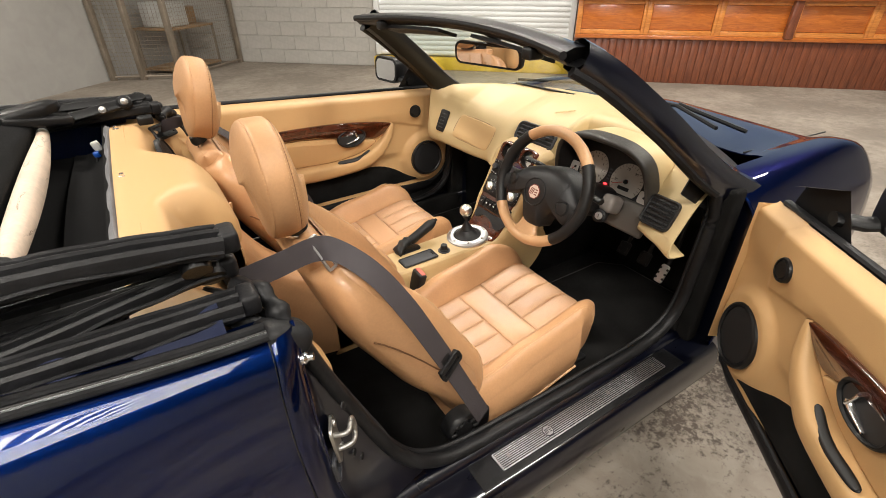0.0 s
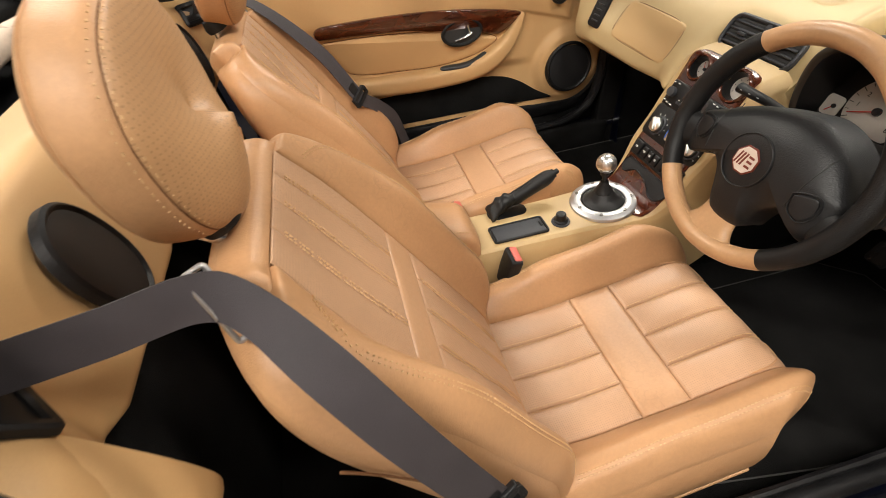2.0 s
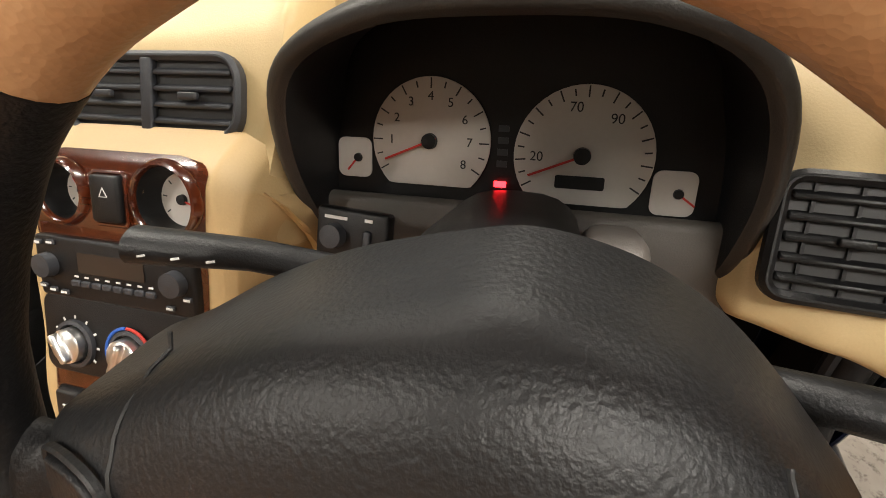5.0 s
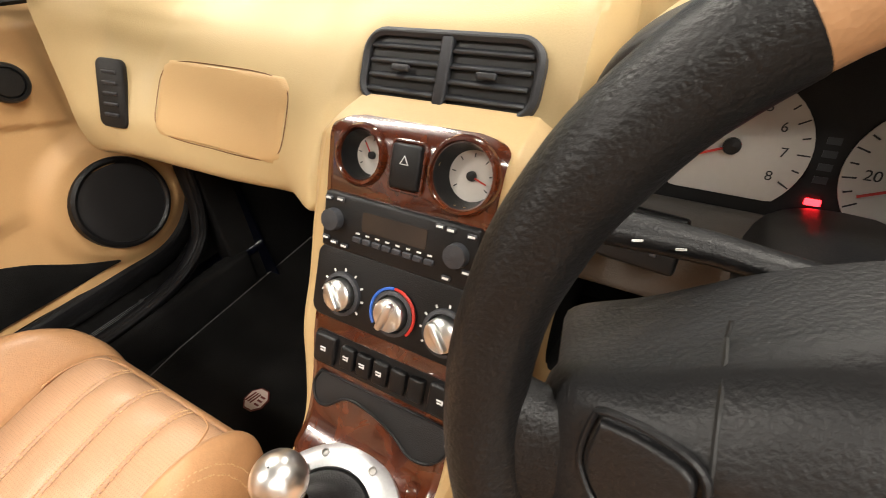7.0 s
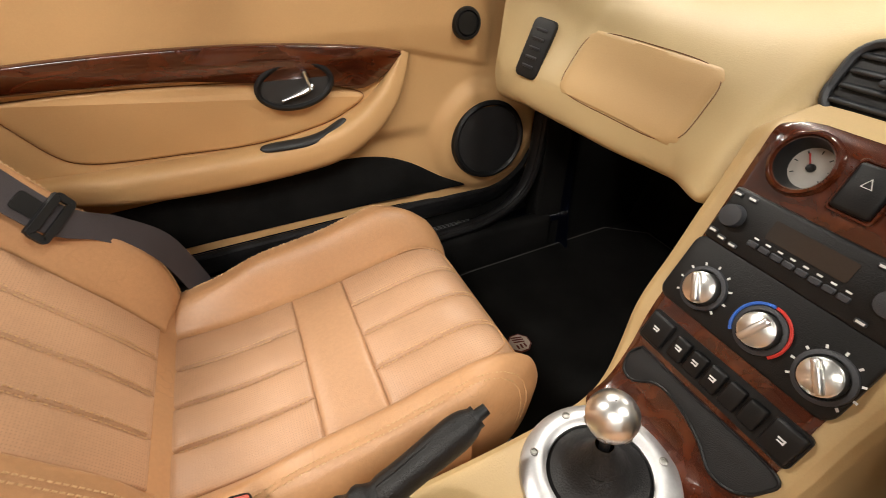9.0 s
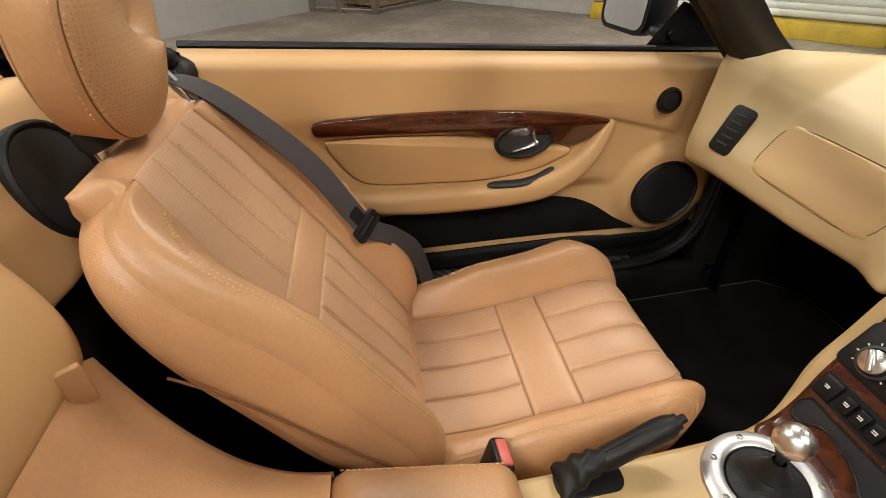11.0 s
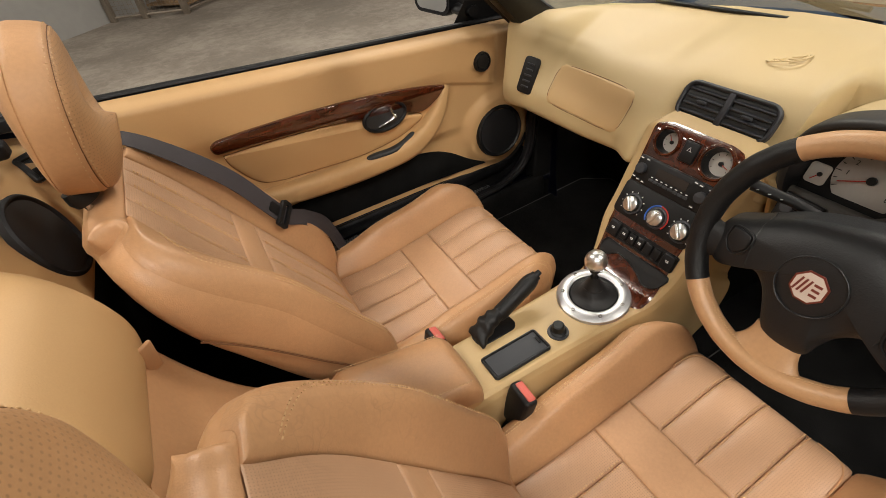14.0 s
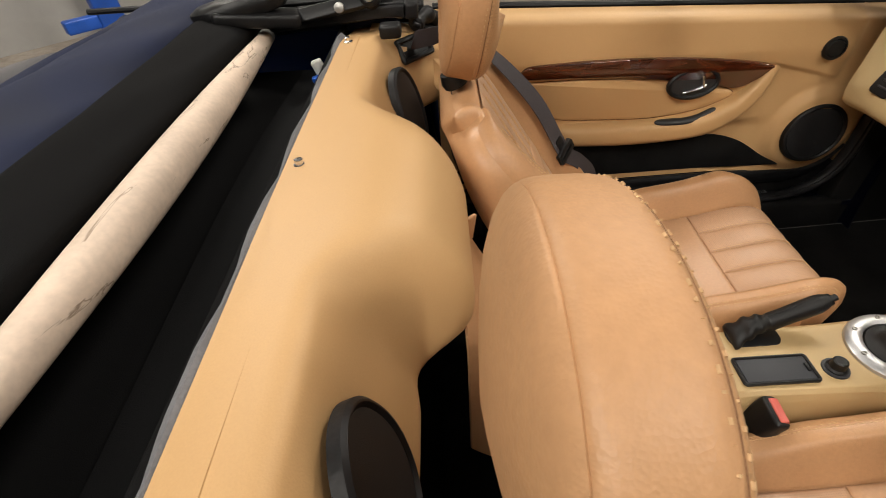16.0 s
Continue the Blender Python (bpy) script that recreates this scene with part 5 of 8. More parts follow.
hm2 = con_frame(con_at_z(0.632), 0.004)
heat = part("heater_panel", plate(outline(0.199, 0.084, 0.014), 0.008, hm2 @ Matrix.Translation((0, 0, -0.003)), 0.003), PLASTIC, console, "black heater panel with three round knobs")
BLUE_PRINT, RED_PRINT = surface("blue_print", (0.03, 0.12, 0.5), 0.5, vary=0.02, bump=0), surface("red_print", (0.5, 0.03, 0.02), 0.5, vary=0.02, bump=0)
for k, x in enumerate((-0.057, 0.012, 0.074)):
    c = hm @ Matrix.Translation((x, 0.0, 0.005))
    part("bezel", lathe([(0.020, 0), (0.025, 0), (0.0245, 0.004), (0.0205, 0.005), (0.020, 0)], c, 36), PLASTIC_GREY, heat)
    kn = part("heater_knob", lathe([(0.0, 0), (0.018, 0), (0.0175, 0.012), (0.0145, 0.0145), (0.0, 0.015)], c, 30), SATIN, heat, "polished metal heater knob")
    part("grip", rbox((0.008, 0.032, 0.010), c @ Matrix.Translation((0, 0, 0.017)) @ pose(0, 0, 0, 0, 0, (35, -20, 40)[k]), 0.003), SATIN, kn)
    if k == 1:
        for a0, a1, mat in ((218, 95, BLUE_PRINT), (92, -38, RED_PRINT)):
            arc = [c @ Vector((0.0268 * math.cos(radians(a0 + (a1 - a0) * q / 16)), 0.0268 * math.sin(radians(a0 + (a1 - a0) * q / 16)), 0.0035)) for q in range(17)]
            part("print", tube(arc, 0.0017, 6), mat, heat)
        continue
    for j in range(9):
        a = radians(215 - 250 * j / 8)
        mat = PRINT_WHITE if k != 1 else (BLUE_PRINT if j < 4 else RED_PRINT)
        part("print", rbox((0.0035, 0.0022 if k != 1 else 0.011, 0.0005), c @ Matrix.Translation((0.0275 * math.cos(a), 0.0275 * math.sin(a), 0.0004 + (0.0045 if k == 1 else 0))) @ pose(0, 0, 0, 0, 0, math.degrees(a)), 0), mat, heat)
bmx = con_frame(btn_s, 0.004)
sx = [-0.070, -0.0375, -0.0150, 0.0075, 0.030, 0.0525, 0.083]
part("switch_surround", plate(outline(0.188, 0.040, 0.006), 0.004, bmx @ Matrix.Translation((0.006, 0, -0.003))), PLASTIC, console)
for k, x in enumerate(sx):
    end = k in (0, 6)
    m = bmx @ Matrix.Translation((x, 0, 0.001))
    b = part("switch", rbox((0.030 if end else 0.0190, 0.034 if end else 0.027, 0.012), m @ pose(0, 0, 0, 4, 0, 0), 0.003), PLASTIC, console)
    if k not in (4, 5):
        # pictogram: a bar between two short strokes
        part("print", rbox((0.0075, 0.0016, 0.0005), m @ Matrix.Translation((0, 0.0025, 0.0074)), 0), PRINT_WHITE, b)
        part("print", rbox((0.0060, 0.0014, 0.0005), m @ Matrix.Translation((0, -0.0005, 0.0073)), 0), PRINT_WHITE, b)
        part("print", rbox((0.0016, 0.0050, 0.0005), m @ Matrix.Translation((0.003, 0.0010, 0.0073)), 0), PRINT_WHITE, b)
# coin tray under the switches, its lower edge waved
tm = con_frame(con_at_z(0.524), 0.0045)
tray = spline([(-0.078, 0.018), (0.0, 0.018), (0.092, 0.018), (0.096, -0.006), (0.080, -0.026), (0.055, -0.030), (0.030, -0.016), (0.0, -0.006), (-0.035, -0.004), (-0.060, -0.022), (-0.078, -0.020), (-0.086, 0.0), (-0.078, 0.018)], 73)[:-1]
tr = part("tray", plate(tray[::-1], 0.002, tm, 0.0008), GRILLE, console, "black rubber oddments tray")
part("rim", hoop(tray[::-1], 0.003, 0.004, tm, 0.001), PLASTIC, tr)
# two small gauges in deep wells and the hazard switch
gm = con_frame(con_at_z(0.762), 0.0055)
for x, r in GAUGES:
    c = gm @ Matrix.Translation((x, 0, 0.0))
    g = part("gauge_ring", lathe([(r, -0.004), (r, 0.003), (r + 0.002, 0.0058), (r + 0.0045, 0.005), (r + 0.0075, 0.0), (r + 0.0075, -0.003)], c, 48), BURR, console, "walnut gauge surround")
    part("gauge_cup", lathe([(r + 0.0005, 0.003), (r * 0.96, -0.004), (r * 0.80, -0.022), (r * 0.80, -0.024)], c, 40), PLASTIC, g)
    face = part("gauge_face", lathe([(0.0, -0.0205), (r * 0.81, -0.0205), (r * 0.81, -0.023), (0, -0.023)], c, 40), DIAL_WHITE, g)
    for k in range(7):
        a = radians(215 - 250 * k / 6)
        part("tick", rbox((r * 0.14, 0.0011, 0.0005), c @ Matrix.Translation((r * 0.66 * math.cos(a), r * 0.66 * math.sin(a), -0.0202)) @ pose(0, 0, 0, 0, 0, math.degrees(a)), 0), PRINT_BLACK, face)
    ang = -18 if x > 0 else 125
    part("needle", rbox((r * 0.62, 0.0015, 0.0006), c @ Matrix.Translation((r * 0.28 * math.cos(radians(ang)), r * 0.28 * math.sin(radians(ang)), -0.0175)) @ pose(0, 0, 0, 0, 0, ang), 0), NEEDLE_RED, g)
    part("hub", lathe([(0, -0.020), (r * 0.17, -0.020), (r * 0.15, -0.0165), (0, -0.016)], c, 16), PLASTIC, g)
hz = part("hazard_switch", rbox((0.034, 0.044, 0.012), gm @ Matrix.Translation((0.003, -0.002, 0.002)), 0.004), PLASTIC, console)
part("print", hoop([(-0.0050, -0.004), (0.0050, -0.004), (0, 0.005)], 0.0012, 0.0005, gm @ Matrix.Translation((0.003, 0.004, 0.008)), 0.0001), PRINT_WHITE, hz)
part("switch_frame", hoop(outline(0.041, 0.052, 0.006), 0.0035, 0.004, gm @ Matrix.Translation((0.003, -0.002, -0.001)), 0.001), BURR, console)

# gear lever
ring_m = facing((0.0, 0.0, 0.4805), (-0.105, 0, 1), (1, 0, 0))
gr = part("gear_surround", lathe([(0.054, 0.0), (0.083, 0.0), (0.081, 0.006), (0.072, 0.011), (0.060, 0.013), (0.054, 0.010), (0.054, 0.0)], ring_m, 56), ALU, console, "brushed aluminium gear lever ring")
for k in range(7):
    a = radians(20 + k * 360 / 7)
    c = ring_m @ Matrix.Translation((0.068 * math.cos(a), 0.068 * math.sin(a), 0.0115))
    part("bolt", lathe([(0, 0), (0.0045, 0), (0.0045, 0.002), (0.003, 0.0028), (0.0028, 0.0012), (0, 0.0012)], c, 14), STEEL, gr)
part("gaiter", lathe([(0.055, 0.002), (0.050, 0.010), (0.038, 0.014), (0.030, 0.024), (0.028, 0.027), (0.022, 0.034), (0.023, 0.037), (0.014, 0.052), (0.009, 0.066)], ring_m, 36), LEATHER_BLACK, console, "black leather gaiter")
lever = part("gear_lever", lathe([(0, 0.03), (0.0055, 0.03), (0.0055, 0.082), (0.011, 0.085), (0.0115, 0.098), (0.008, 0.1), (0, 0.1)], ring_m, 20), PLASTIC, console)
kc = ring_m @ Matrix.Translation((0.002, 0, 0.118))
prof = [(0.024 * math.sin(a) if a < 3.0 else 0.001, -0.024 * math.cos(a) * 1.02) for a in [math.pi * k / 26 for k in range(27)]]
part("gear_knob", lathe([(0.010, -0.024)] + prof[3:], kc, 36), SATIN, lever, "polished metal gear knob")
for k in range(6):
    a = 2 * math.pi * k / 6
    part("dimple", lathe([(0, 0), (0.0042, 0), (0.0035, 0.0012), (0, 0.0014)], kc @ pose(0, 0, 0, 0, 0, 0) @ Matrix.Translation((0.0222 * math.cos(a), 0.0222 * math.sin(a), -0.008)) @ Euler((0, radians(90 + 20), a), "XYZ").to_matrix().to_4x4(), 12), STEEL, lever)

# ashtray, boot-release knob, handbrake, armrest
tr = facing((-0.240, -0.027, 0.4705), (-0.03, 0, 1), (1, 0, 0))
at = part("ashtray", hoop(outline(0.062, 0.142, 0.008), 0.006, 0.006, tr, 0.002), PLASTIC, console, "black ashtray with hinged lid")
part("lid", rbox((0.050, 0.128, 0.005), tr @ Matrix.Translation((0, 0, 0.002)), 0.002), PLASTIC_GREY, at)
part("catch", rbox((0.018, 0.006, 0.004), tr @ Matrix.Translation((0, 0.058, 0.006)), 0.0015), PLASTIC, at)
part("mirror_switch", lathe([(0, 0), (0.017, 0), (0.018, 0.006), (0.014, 0.009), (0.0125, 0.024), (0.010, 0.026), (0, 0.026)], facing((-0.130, -0.031, 0.4725), (-0.05, 0, 1)), 24), PLASTIC, console, "black round mirror switch")
part("switch_collar", lathe([(0.0165, 0.0), (0.0235, 0.0), (0.0225, 0.003), (0.0175, 0.0035), (0.0165, 0.0)], facing((-0.130, -0.031, 0.4722), (-0.05, 0, 1)), 28), PLASTIC_GREY, console)


def handbrake():
    t = thing("handbrake", (-0.25, 0.06, 0.45), "black leather handbrake lever with gaiter", "handbrake")
    a, b = Vector((-0.268, 0.058, 0.478)), Vector((-0.108, 0.080, 0.540))
    pts = [a.lerp(b, i / 20) for i in range(21)]
    rad = [0.012] * 5 + [0.013, 0.0165, 0.018, 0.0178, 0.0175, 0.0175, 0.0176, 0.0178, 0.018, 0.0184, 0.0186, 0.0188, 0.0188, 0.018, 0.016, 0.012]
    g = part("grip", tube(pts, rad, 22, 1.08), LEATHER_BLACK, t)
    d = (b - a).normalized()
    up = d.cross(Vector((0, 1, 0))).normalized()
    up = up if up.z > 0 else -up
    part("seam", tube([p + up * (0.0192 if i > 6 else 0.0175) for i, p in enumerate(pts) if 6 <= i <= 18], 0.0010, 5), LEATHER_BLACK, g)
    part("collar", tube([b - d * 0.004, b + d * 0.004], 0.0125, 18), PLASTIC, t)
    part("button", tube([b + d * 0.002, b + d * 0.016], [0.0075, 0.0065], 14), PLASTIC, t)
    rings = []
    n = 18
    for i in range(n + 1):
        f = i / n
        c = Vector((-0.290, 0.052, 0.470)).lerp(a.lerp(b, 0.36), f ** 0.9) + Vector((0, 0, 0.012 * math.sin(math.pi * f)))
        crumple = 1 + 0.13 * math.sin(f * 22) * (1 - f * 0.6)
        w, h = (0.015 * (1 - f) + 0.0135) * crumple, (0.011 + 0.011 * math.sin(math.pi * min(1, f * 1.25) * 0.75) * (1 - 0.55 * f)) * crumple
        rings.append([c + Vector((0, w * math.cos(k), 0)) + up * (h * math.sin(k) * (1 + 0.10 * math.sin(3 * k + i))) for k in np.linspace(0, math.tau, 25)[:-1]])
    part("gaiter", mesh_rings(rings), LEATHER_BLACK, t, "creased black leather gaiter", angle=80)
    part("base_plate", plate(outline(0.105, 0.050, 0.020), 0.004, Matrix.Translation((-0.240, 0.054, 0.4665)), 0.002), PLASTIC, t)


handbrake()


def armrest():
    t = thing("armrest_box", (-0.48, 0, 0.3), "tan leather armrest lid between the seats", "armrest")
    rings = []
    for i in range(33):
        f = i / 32
        x = -0.352 - 0.250 * f
        top = 0.522 + 0.052 * f
        e = min(f, 1 - f) * 0.25
        r = 1 - (1 - min(1, e / 0.03)) ** 2
        w = 0.078 * (0.93 + 0.07 * r)
        h = top - 0.020 * (1 - r)
        lo = h - 0.052
        rings.append([(x, a * w, z) for a, z in ((-1, lo), (-1.0, h - 0.022), (-0.95, h - 0.008), (-0.8, h), (-0.4, h + 0.004), (0, h + 0.005), (0.4, h + 0.004), (0.8, h), (0.95, h - 0.008), (1.0, h - 0.022), (1, lo), (0, lo))])
    lid = part("lid", mesh_rings(rings), LEATHER, t, angle=60)
    for s in (-1, 1):
        bm = bmesh.new()
        for i in range(30):
            x0 = -0.37 - i * 0.0073
            z0 = 0.5255 + (-0.352 - x0) / 0.25 * 0.052
            tube([(x0, s * 0.066, z0 + 0.0015), (x0 - 0.0048, s * 0.066, z0 + 0.0025)], 0.001, 4, bm=bm)
        part("stitching", bm, STITCH, lid, kind="stuff")
    part("box", rbox((0.26, 0.15, 0.30), Matrix.Translation((-0.48, 0, 0.35)), 0.012), VINYL, t)
    # the carpetless rear run of the tunnel, up to the bulkhead
    rows = []
    for i in range(25):
        f = i / 24
        x = -0.60 - 0.226 * f
        z = 0.558 + 0.03 * f + 0.182 * f ** 2.6
        w = 0.085 + 0.05 * f ** 2
        rows.append([(x, a * w, z - d) for a, d in ((-1.12, 0.3), (-1.04, 0.05), (-0.98, 0.012), (-0.85, 0.0), (-0.4, -0.006), (0, -0.008), (0.4, -0.006), (0.85, 0.0), (0.98, 0.012), (1.04, 0.05), (1.12, 0.3))])
    part("rear_cover", sheet(rows, -0.004), LEATHER, t)
    part("pull_tab", rbox((0.007, 0.024, 0.058), Matrix.Translation((-0.812, 0.078, 0.775)) @ pose(0, 0, 0, 0, 10, -50), 0.003), LEATHER, t)


armrest()

# ---- doors ----
def door_low(x):
    return 0.385 + 0.02 * smooth(-0.86, 0.2, x) if x < 0.245 else 0.545 - math.sqrt(max(0.0, 0.14 ** 2 - (x - 0.245) ** 2))


def door_top(x):
    return 0.935 - 0.057 * (x + 0.86) / 1.24


def door_depth(x, z):
    """How far the lining stands into the cabin from the door's plane."""
    top = door_top(x)
    d = 0.012 * smooth(0.70, 0.80, z) - 0.040 * smooth(top - 0.035, top, z) ** 2
    d -= 0.016 * smooth(0.60, 0.56, z) * smooth(0.14, 0.02, x)
    d += 0.018 * smooth(0.145, 0.105, math.hypot(x - 0.245, z - 0.545))
    d += 0.006 * smooth(0.246, 0.240, x) * smooth(-0.003, 0.003, z - 0.756 + 0.27 * (x - 0.042)) * smooth(0.02, 0.06, x)
    d += 0.006 * smooth(0.06, 0.02, x) * smooth(0.752, 0.80, z)
    d -= 0.010 * smooth(0.10, 0.0, abs(z - 0.68)) * smooth(0.0, -0.1, x) * smooth(-0.66, -0.58, x)
    return d


def car_door(name, label, place, lid_open):
    """A door lined in beige; place maps (along, inward, up) to the world."""
    t = thing(name, place(0.30, 0.0, 0.40), label, "car door", "doors")
    rows = []
    for i in range(156):
        x = -0.86 + 1.24 * i / 155
        a, b = door_low(x), door_top(x)
        rows.append([place(x, door_depth(x, a + (b - a) * j / 90), a + (b - a) * j / 90) for j in range(91)])
    lining = part("lining", sheet(rows), VINYL, t, "tan vinyl door lining", angle=50)

    def flat(points, lift, mat, name, parent, bevel=0.003, crown=0.0, lab="", n=90):
        """A plate whose outline is drawn on the door, standing proud by lift."""
        pts = spline(points + points[:1], n + 1)[:-1]
        area = sum(p[0] * q[1] - q[0] * p[1] for p, q in zip(pts, np.roll(pts, -1, 0)))
        pts = pts if area > 0 else pts[::-1]
        rings = []
        for ins, up in ((0.0, -0.006), (0.0, lift - bevel), (bevel * 0.4, lift - bevel * 0.3), (bevel, lift)):
            rings.append([place(x, door_depth(x, z) + up, z) for x, z in shrink(pts, ins)])
        bm = mesh_rings(rings)
        bmesh.ops.triangulate(bm, faces=[f for f in bm.faces if len(f.verts) > 4], ngon_method="EAR_CLIP")
        return part(name, bm, mat, parent, lab, angle=50)

    wood = [(-0.632, 0.772), (-0.620, 0.786), (-0.59, 0.791), (-0.50, 0.795), (-0.38, 0.796), (-0.25, 0.792), (-0.12, 0.781), (0.0, 0.763), (0.056, 0.745), (0.03, 0.72), (-0.03, 0.690), (-0.09, 0.704), (-0.20, 0.726), (-0.35, 0.741), (-0.50, 0.747), (-0.60, 0.749), (-0.626, 0.754)]
    flat(wood, 0.012, BURR, "wood_capping", lining, 0.004, 0.002, "glossy burr walnut capping")
    pad_o = [(-0.610, 0.738), (-0.48, 0.739), (-0.34, 0.732), (-0.18, 0.718), (-0.08, 0.696), (-0.03, 0.676), (-0.06, 0.650), (-0.12, 0.628), (-0.24, 0.612), (-0.38, 0.614), (-0.50, 0.620), (-0.555, 0.640), (-0.60, 0.70)]
    flat(pad_o, 0.007, VINYL, "pad", lining, 0.006, 0.002)
    # dark lines round the pad and capping paint the shade at their edges
    for name, points, rr, up in (("pad_shade_line", pad_o, 0.0016, 0.0005), ("capping_shade_line", wood, 0.0013, 0.0015)):
        ring = spline(points + points[:1], 110)
        part(name, tube([place(x, door_depth(x, z) + up, z) for x, z in ring], rr, 5), SEAM_SHADE, lining)
    pocket = [(-0.80, 0.408), (-0.82, 0.45), (-0.70, 0.505), (-0.50, 0.520), (-0.30, 0.530), (-0.12, 0.540), (-0.02, 0.535), (0.06, 0.508), (0.13, 0.465), (0.190, 0.434), (0.15, 0.428), (0.0, 0.421), (-0.3, 0.414), (-0.6, 0.406)]
    flat(pocket, 0.003, CARPET, "map_pocket", lining, 0.002, 0.0, "black carpeted map pocket")
    # armrest that sweeps up into the capping
    rings = []
    for x, z, h, d in spline([(-0.70, 0.600, 0.008, 0.012), (-0.62, 0.590, 0.020, 0.030), (-0.50, 0.575, 0.032, 0.048), (-0.36, 0.570, 0.036, 0.054), (-0.22, 0.573, 0.036, 0.054), (-0.11, 0.588, 0.036, 0.050), (-0.035, 0.622, 0.032, 0.044), (0.015, 0.668, 0.025, 0.036), (0.045, 0.715, 0.016, 0.024), (0.062, 0.748, 0.006, 0.010)], 70):
        rings.append((x, z, h, d))
    sec = []
    for i, (x, z, h, d) in enumerate(rings):
        a, b = rings[max(0, i - 1)], rings[min(len(rings) - 1, i + 1)]
        dx, dz = b[0] - a[0], b[1] - a[1]
        l = math.hypot(dx, dz)
        nx, nz = -dz / l, dx / l
        base = door_depth(x, z)
        ring = []
        for k in range(17):
            ang = math.pi * k / 16
            c, s = math.cos(ang), math.sin(ang)
            o = h * math.copysign(abs(c) ** 0.8, c) + (0.010 * s if c > 0 else 0)
            ring.append(place(x + nx * o, base - 0.008 + (d + 0.008) * s ** 0.7, z + nz * o))
        sec.append(ring)
    arm = part("armrest", sheet(sec), VINYL, t, angle=70)
    out = Vector(place(0, 0.55, 1.0)) - Vector(place(0, 0, 0))
    path = spline([(-0.243, 0.030, 0.6105), (-0.20, 0.032, 0.611), (-0.158, 0.033, 0.612), (-0.115, 0.031, 0.6205), (-0.075, 0.027, 0.641)], 30)
    line = [place(x, door_depth(x, z) + d, z) for x, d, z in path]
    swell = [math.sqrt(max(0.02, 1 - abs(2 * i / 29 - 1) ** 5)) for i in range(30)]
    rec = part("grab_recess", tube(line, [0.0115 * k for k in swell], 18, 0.42, up=tuple(out)), PLASTIC, arm, "black grab recess")
    inner = [tuple(Vector(p) + out.normalized() * 0.0032) for p in line[1:-1]]
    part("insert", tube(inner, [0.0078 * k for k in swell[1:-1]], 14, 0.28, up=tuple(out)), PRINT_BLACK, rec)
    # speaker and tweeter
    def round_at(x, z, up):
        o, u, v = Vector(place(x, door_depth(x, z) + up, z)), Vector(place(x, 1.0, z)), Vector(place(x, 0.0, z))
        return facing(o, (u - v).normalized() + Vector((0, 0, 0.10)))
    sp = part("speaker", lathe([(0.0, 0.004), (0.05, 0.006), (0.078, 0.003), (0.080, -0.004)], round_at(0.243, 0.543, 0.004), 44), GRILLE, t, "round black door speaker")
    part("rim", lathe([(0.078, -0.004), (0.077, 0.007), (0.082, 0.011), (0.088, 0.008), (0.091, -0.004)], round_at(0.243, 0.543, 0.004), 44), PLASTIC, sp)
    part("tweeter", lathe([(0.0, 0.0095), (0.020, 0.009), (0.0225, 0.006), (0.0235, 0.0095), (0.0275, 0.009), (0.030, 0.005), (0.030, -0.004)], round_at(0.184, 0.790, 0.0), 36), PLASTIC, t, "round black tweeter")
    # handle
    c = round_at(-0.157, 0.714, 0.021) @ pose(0, 0, 0, 0, 0, 5 if place(0, 0, 0)[1] > 0.5 else -5)
    sgn = 1 if (c.to_3x3() @ Vector((1, 0, 0))).dot(Vector(place(1, 0, 0)) - Vector(place(0, 0, 0))) > 0 else -1
    cup = part("handle_cup", hoop(oval(0.143, 0.086, 60), 0.010, 0.011, c @ Matrix.Translation((0, 0, -0.004)), 0.004), PLASTIC, t, "black oval handle surround")
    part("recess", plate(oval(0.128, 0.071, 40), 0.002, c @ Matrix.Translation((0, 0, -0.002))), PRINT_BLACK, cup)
    pull = [(-0.030, -0.020), (-0.008, -0.017), (0.016, -0.012), (0.030, -0.004)]
    lv = part("lever", tube([c @ Vector((sgn * x, y, 0.006)) for x, y in spline(pull, 14)], [0.0050 + 0.0035 * smooth(2, 11, i) for i in range(14)], 12, 0.7), CHROME, cup, "chrome door release")
    part("lock_button", tube([c @ Vector((sgn * x, y, 0.007)) for x, y in spline([(0.027, -0.010), (0.023, 0.006), (0.021, 0.022)], 8)], [0.011, 0.0095, 0.0085, 0.008, 0.0085, 0.009, 0.0095, 0.009], 12, 0.5), CHROME, lv)
    # top seal, outer skin, dropped glass
    part("waist_seal", tube([place(x, -0.035, door_top(x) + 0.004) for x in np.linspace(-0.86, 0.36, 30)], 0.011, 8, 0.7), RUBBER, t)
    rows = []
    for x in np.linspace(-0.87, 0.40, 40):
        b = door_top(x) - 0.005
        rows.append([place(x, d, z) for d, z in spline([(-0.045, b), (-0.075, b - 0.03), (-0.095, b - 0.15), (-0.10, b - 0.35), (-0.085, 0.42), (-0.06, 0.31), (-0.05, 0.31), (-0.045, 0.33)], 20)])
    part("outer_skin", sheet(rows), PAINT, t, "navy metallic outer skin")
    part("bottom_seal", tube([place(x, -0.004, door_low(x) - 0.006) for x in np.linspace(-0.86, 0.375, 60)], 0.009, 8), RUBBER, t)
    part("bottom_edge", sheet([[place(x, d, z) for d, z in ((0.003, door_low(x) - 0.002), (0.006, door_low(x) - 0.012), (0.0, door_low(x) - 0.030), (-0.012, door_low(x) - 0.055), (-0.045, 0.325 + 0.5 * max(0, door_low(x) - 0.41)))] for x in np.linspace(-0.86, 0.375, 60)]), RUBBER, t)
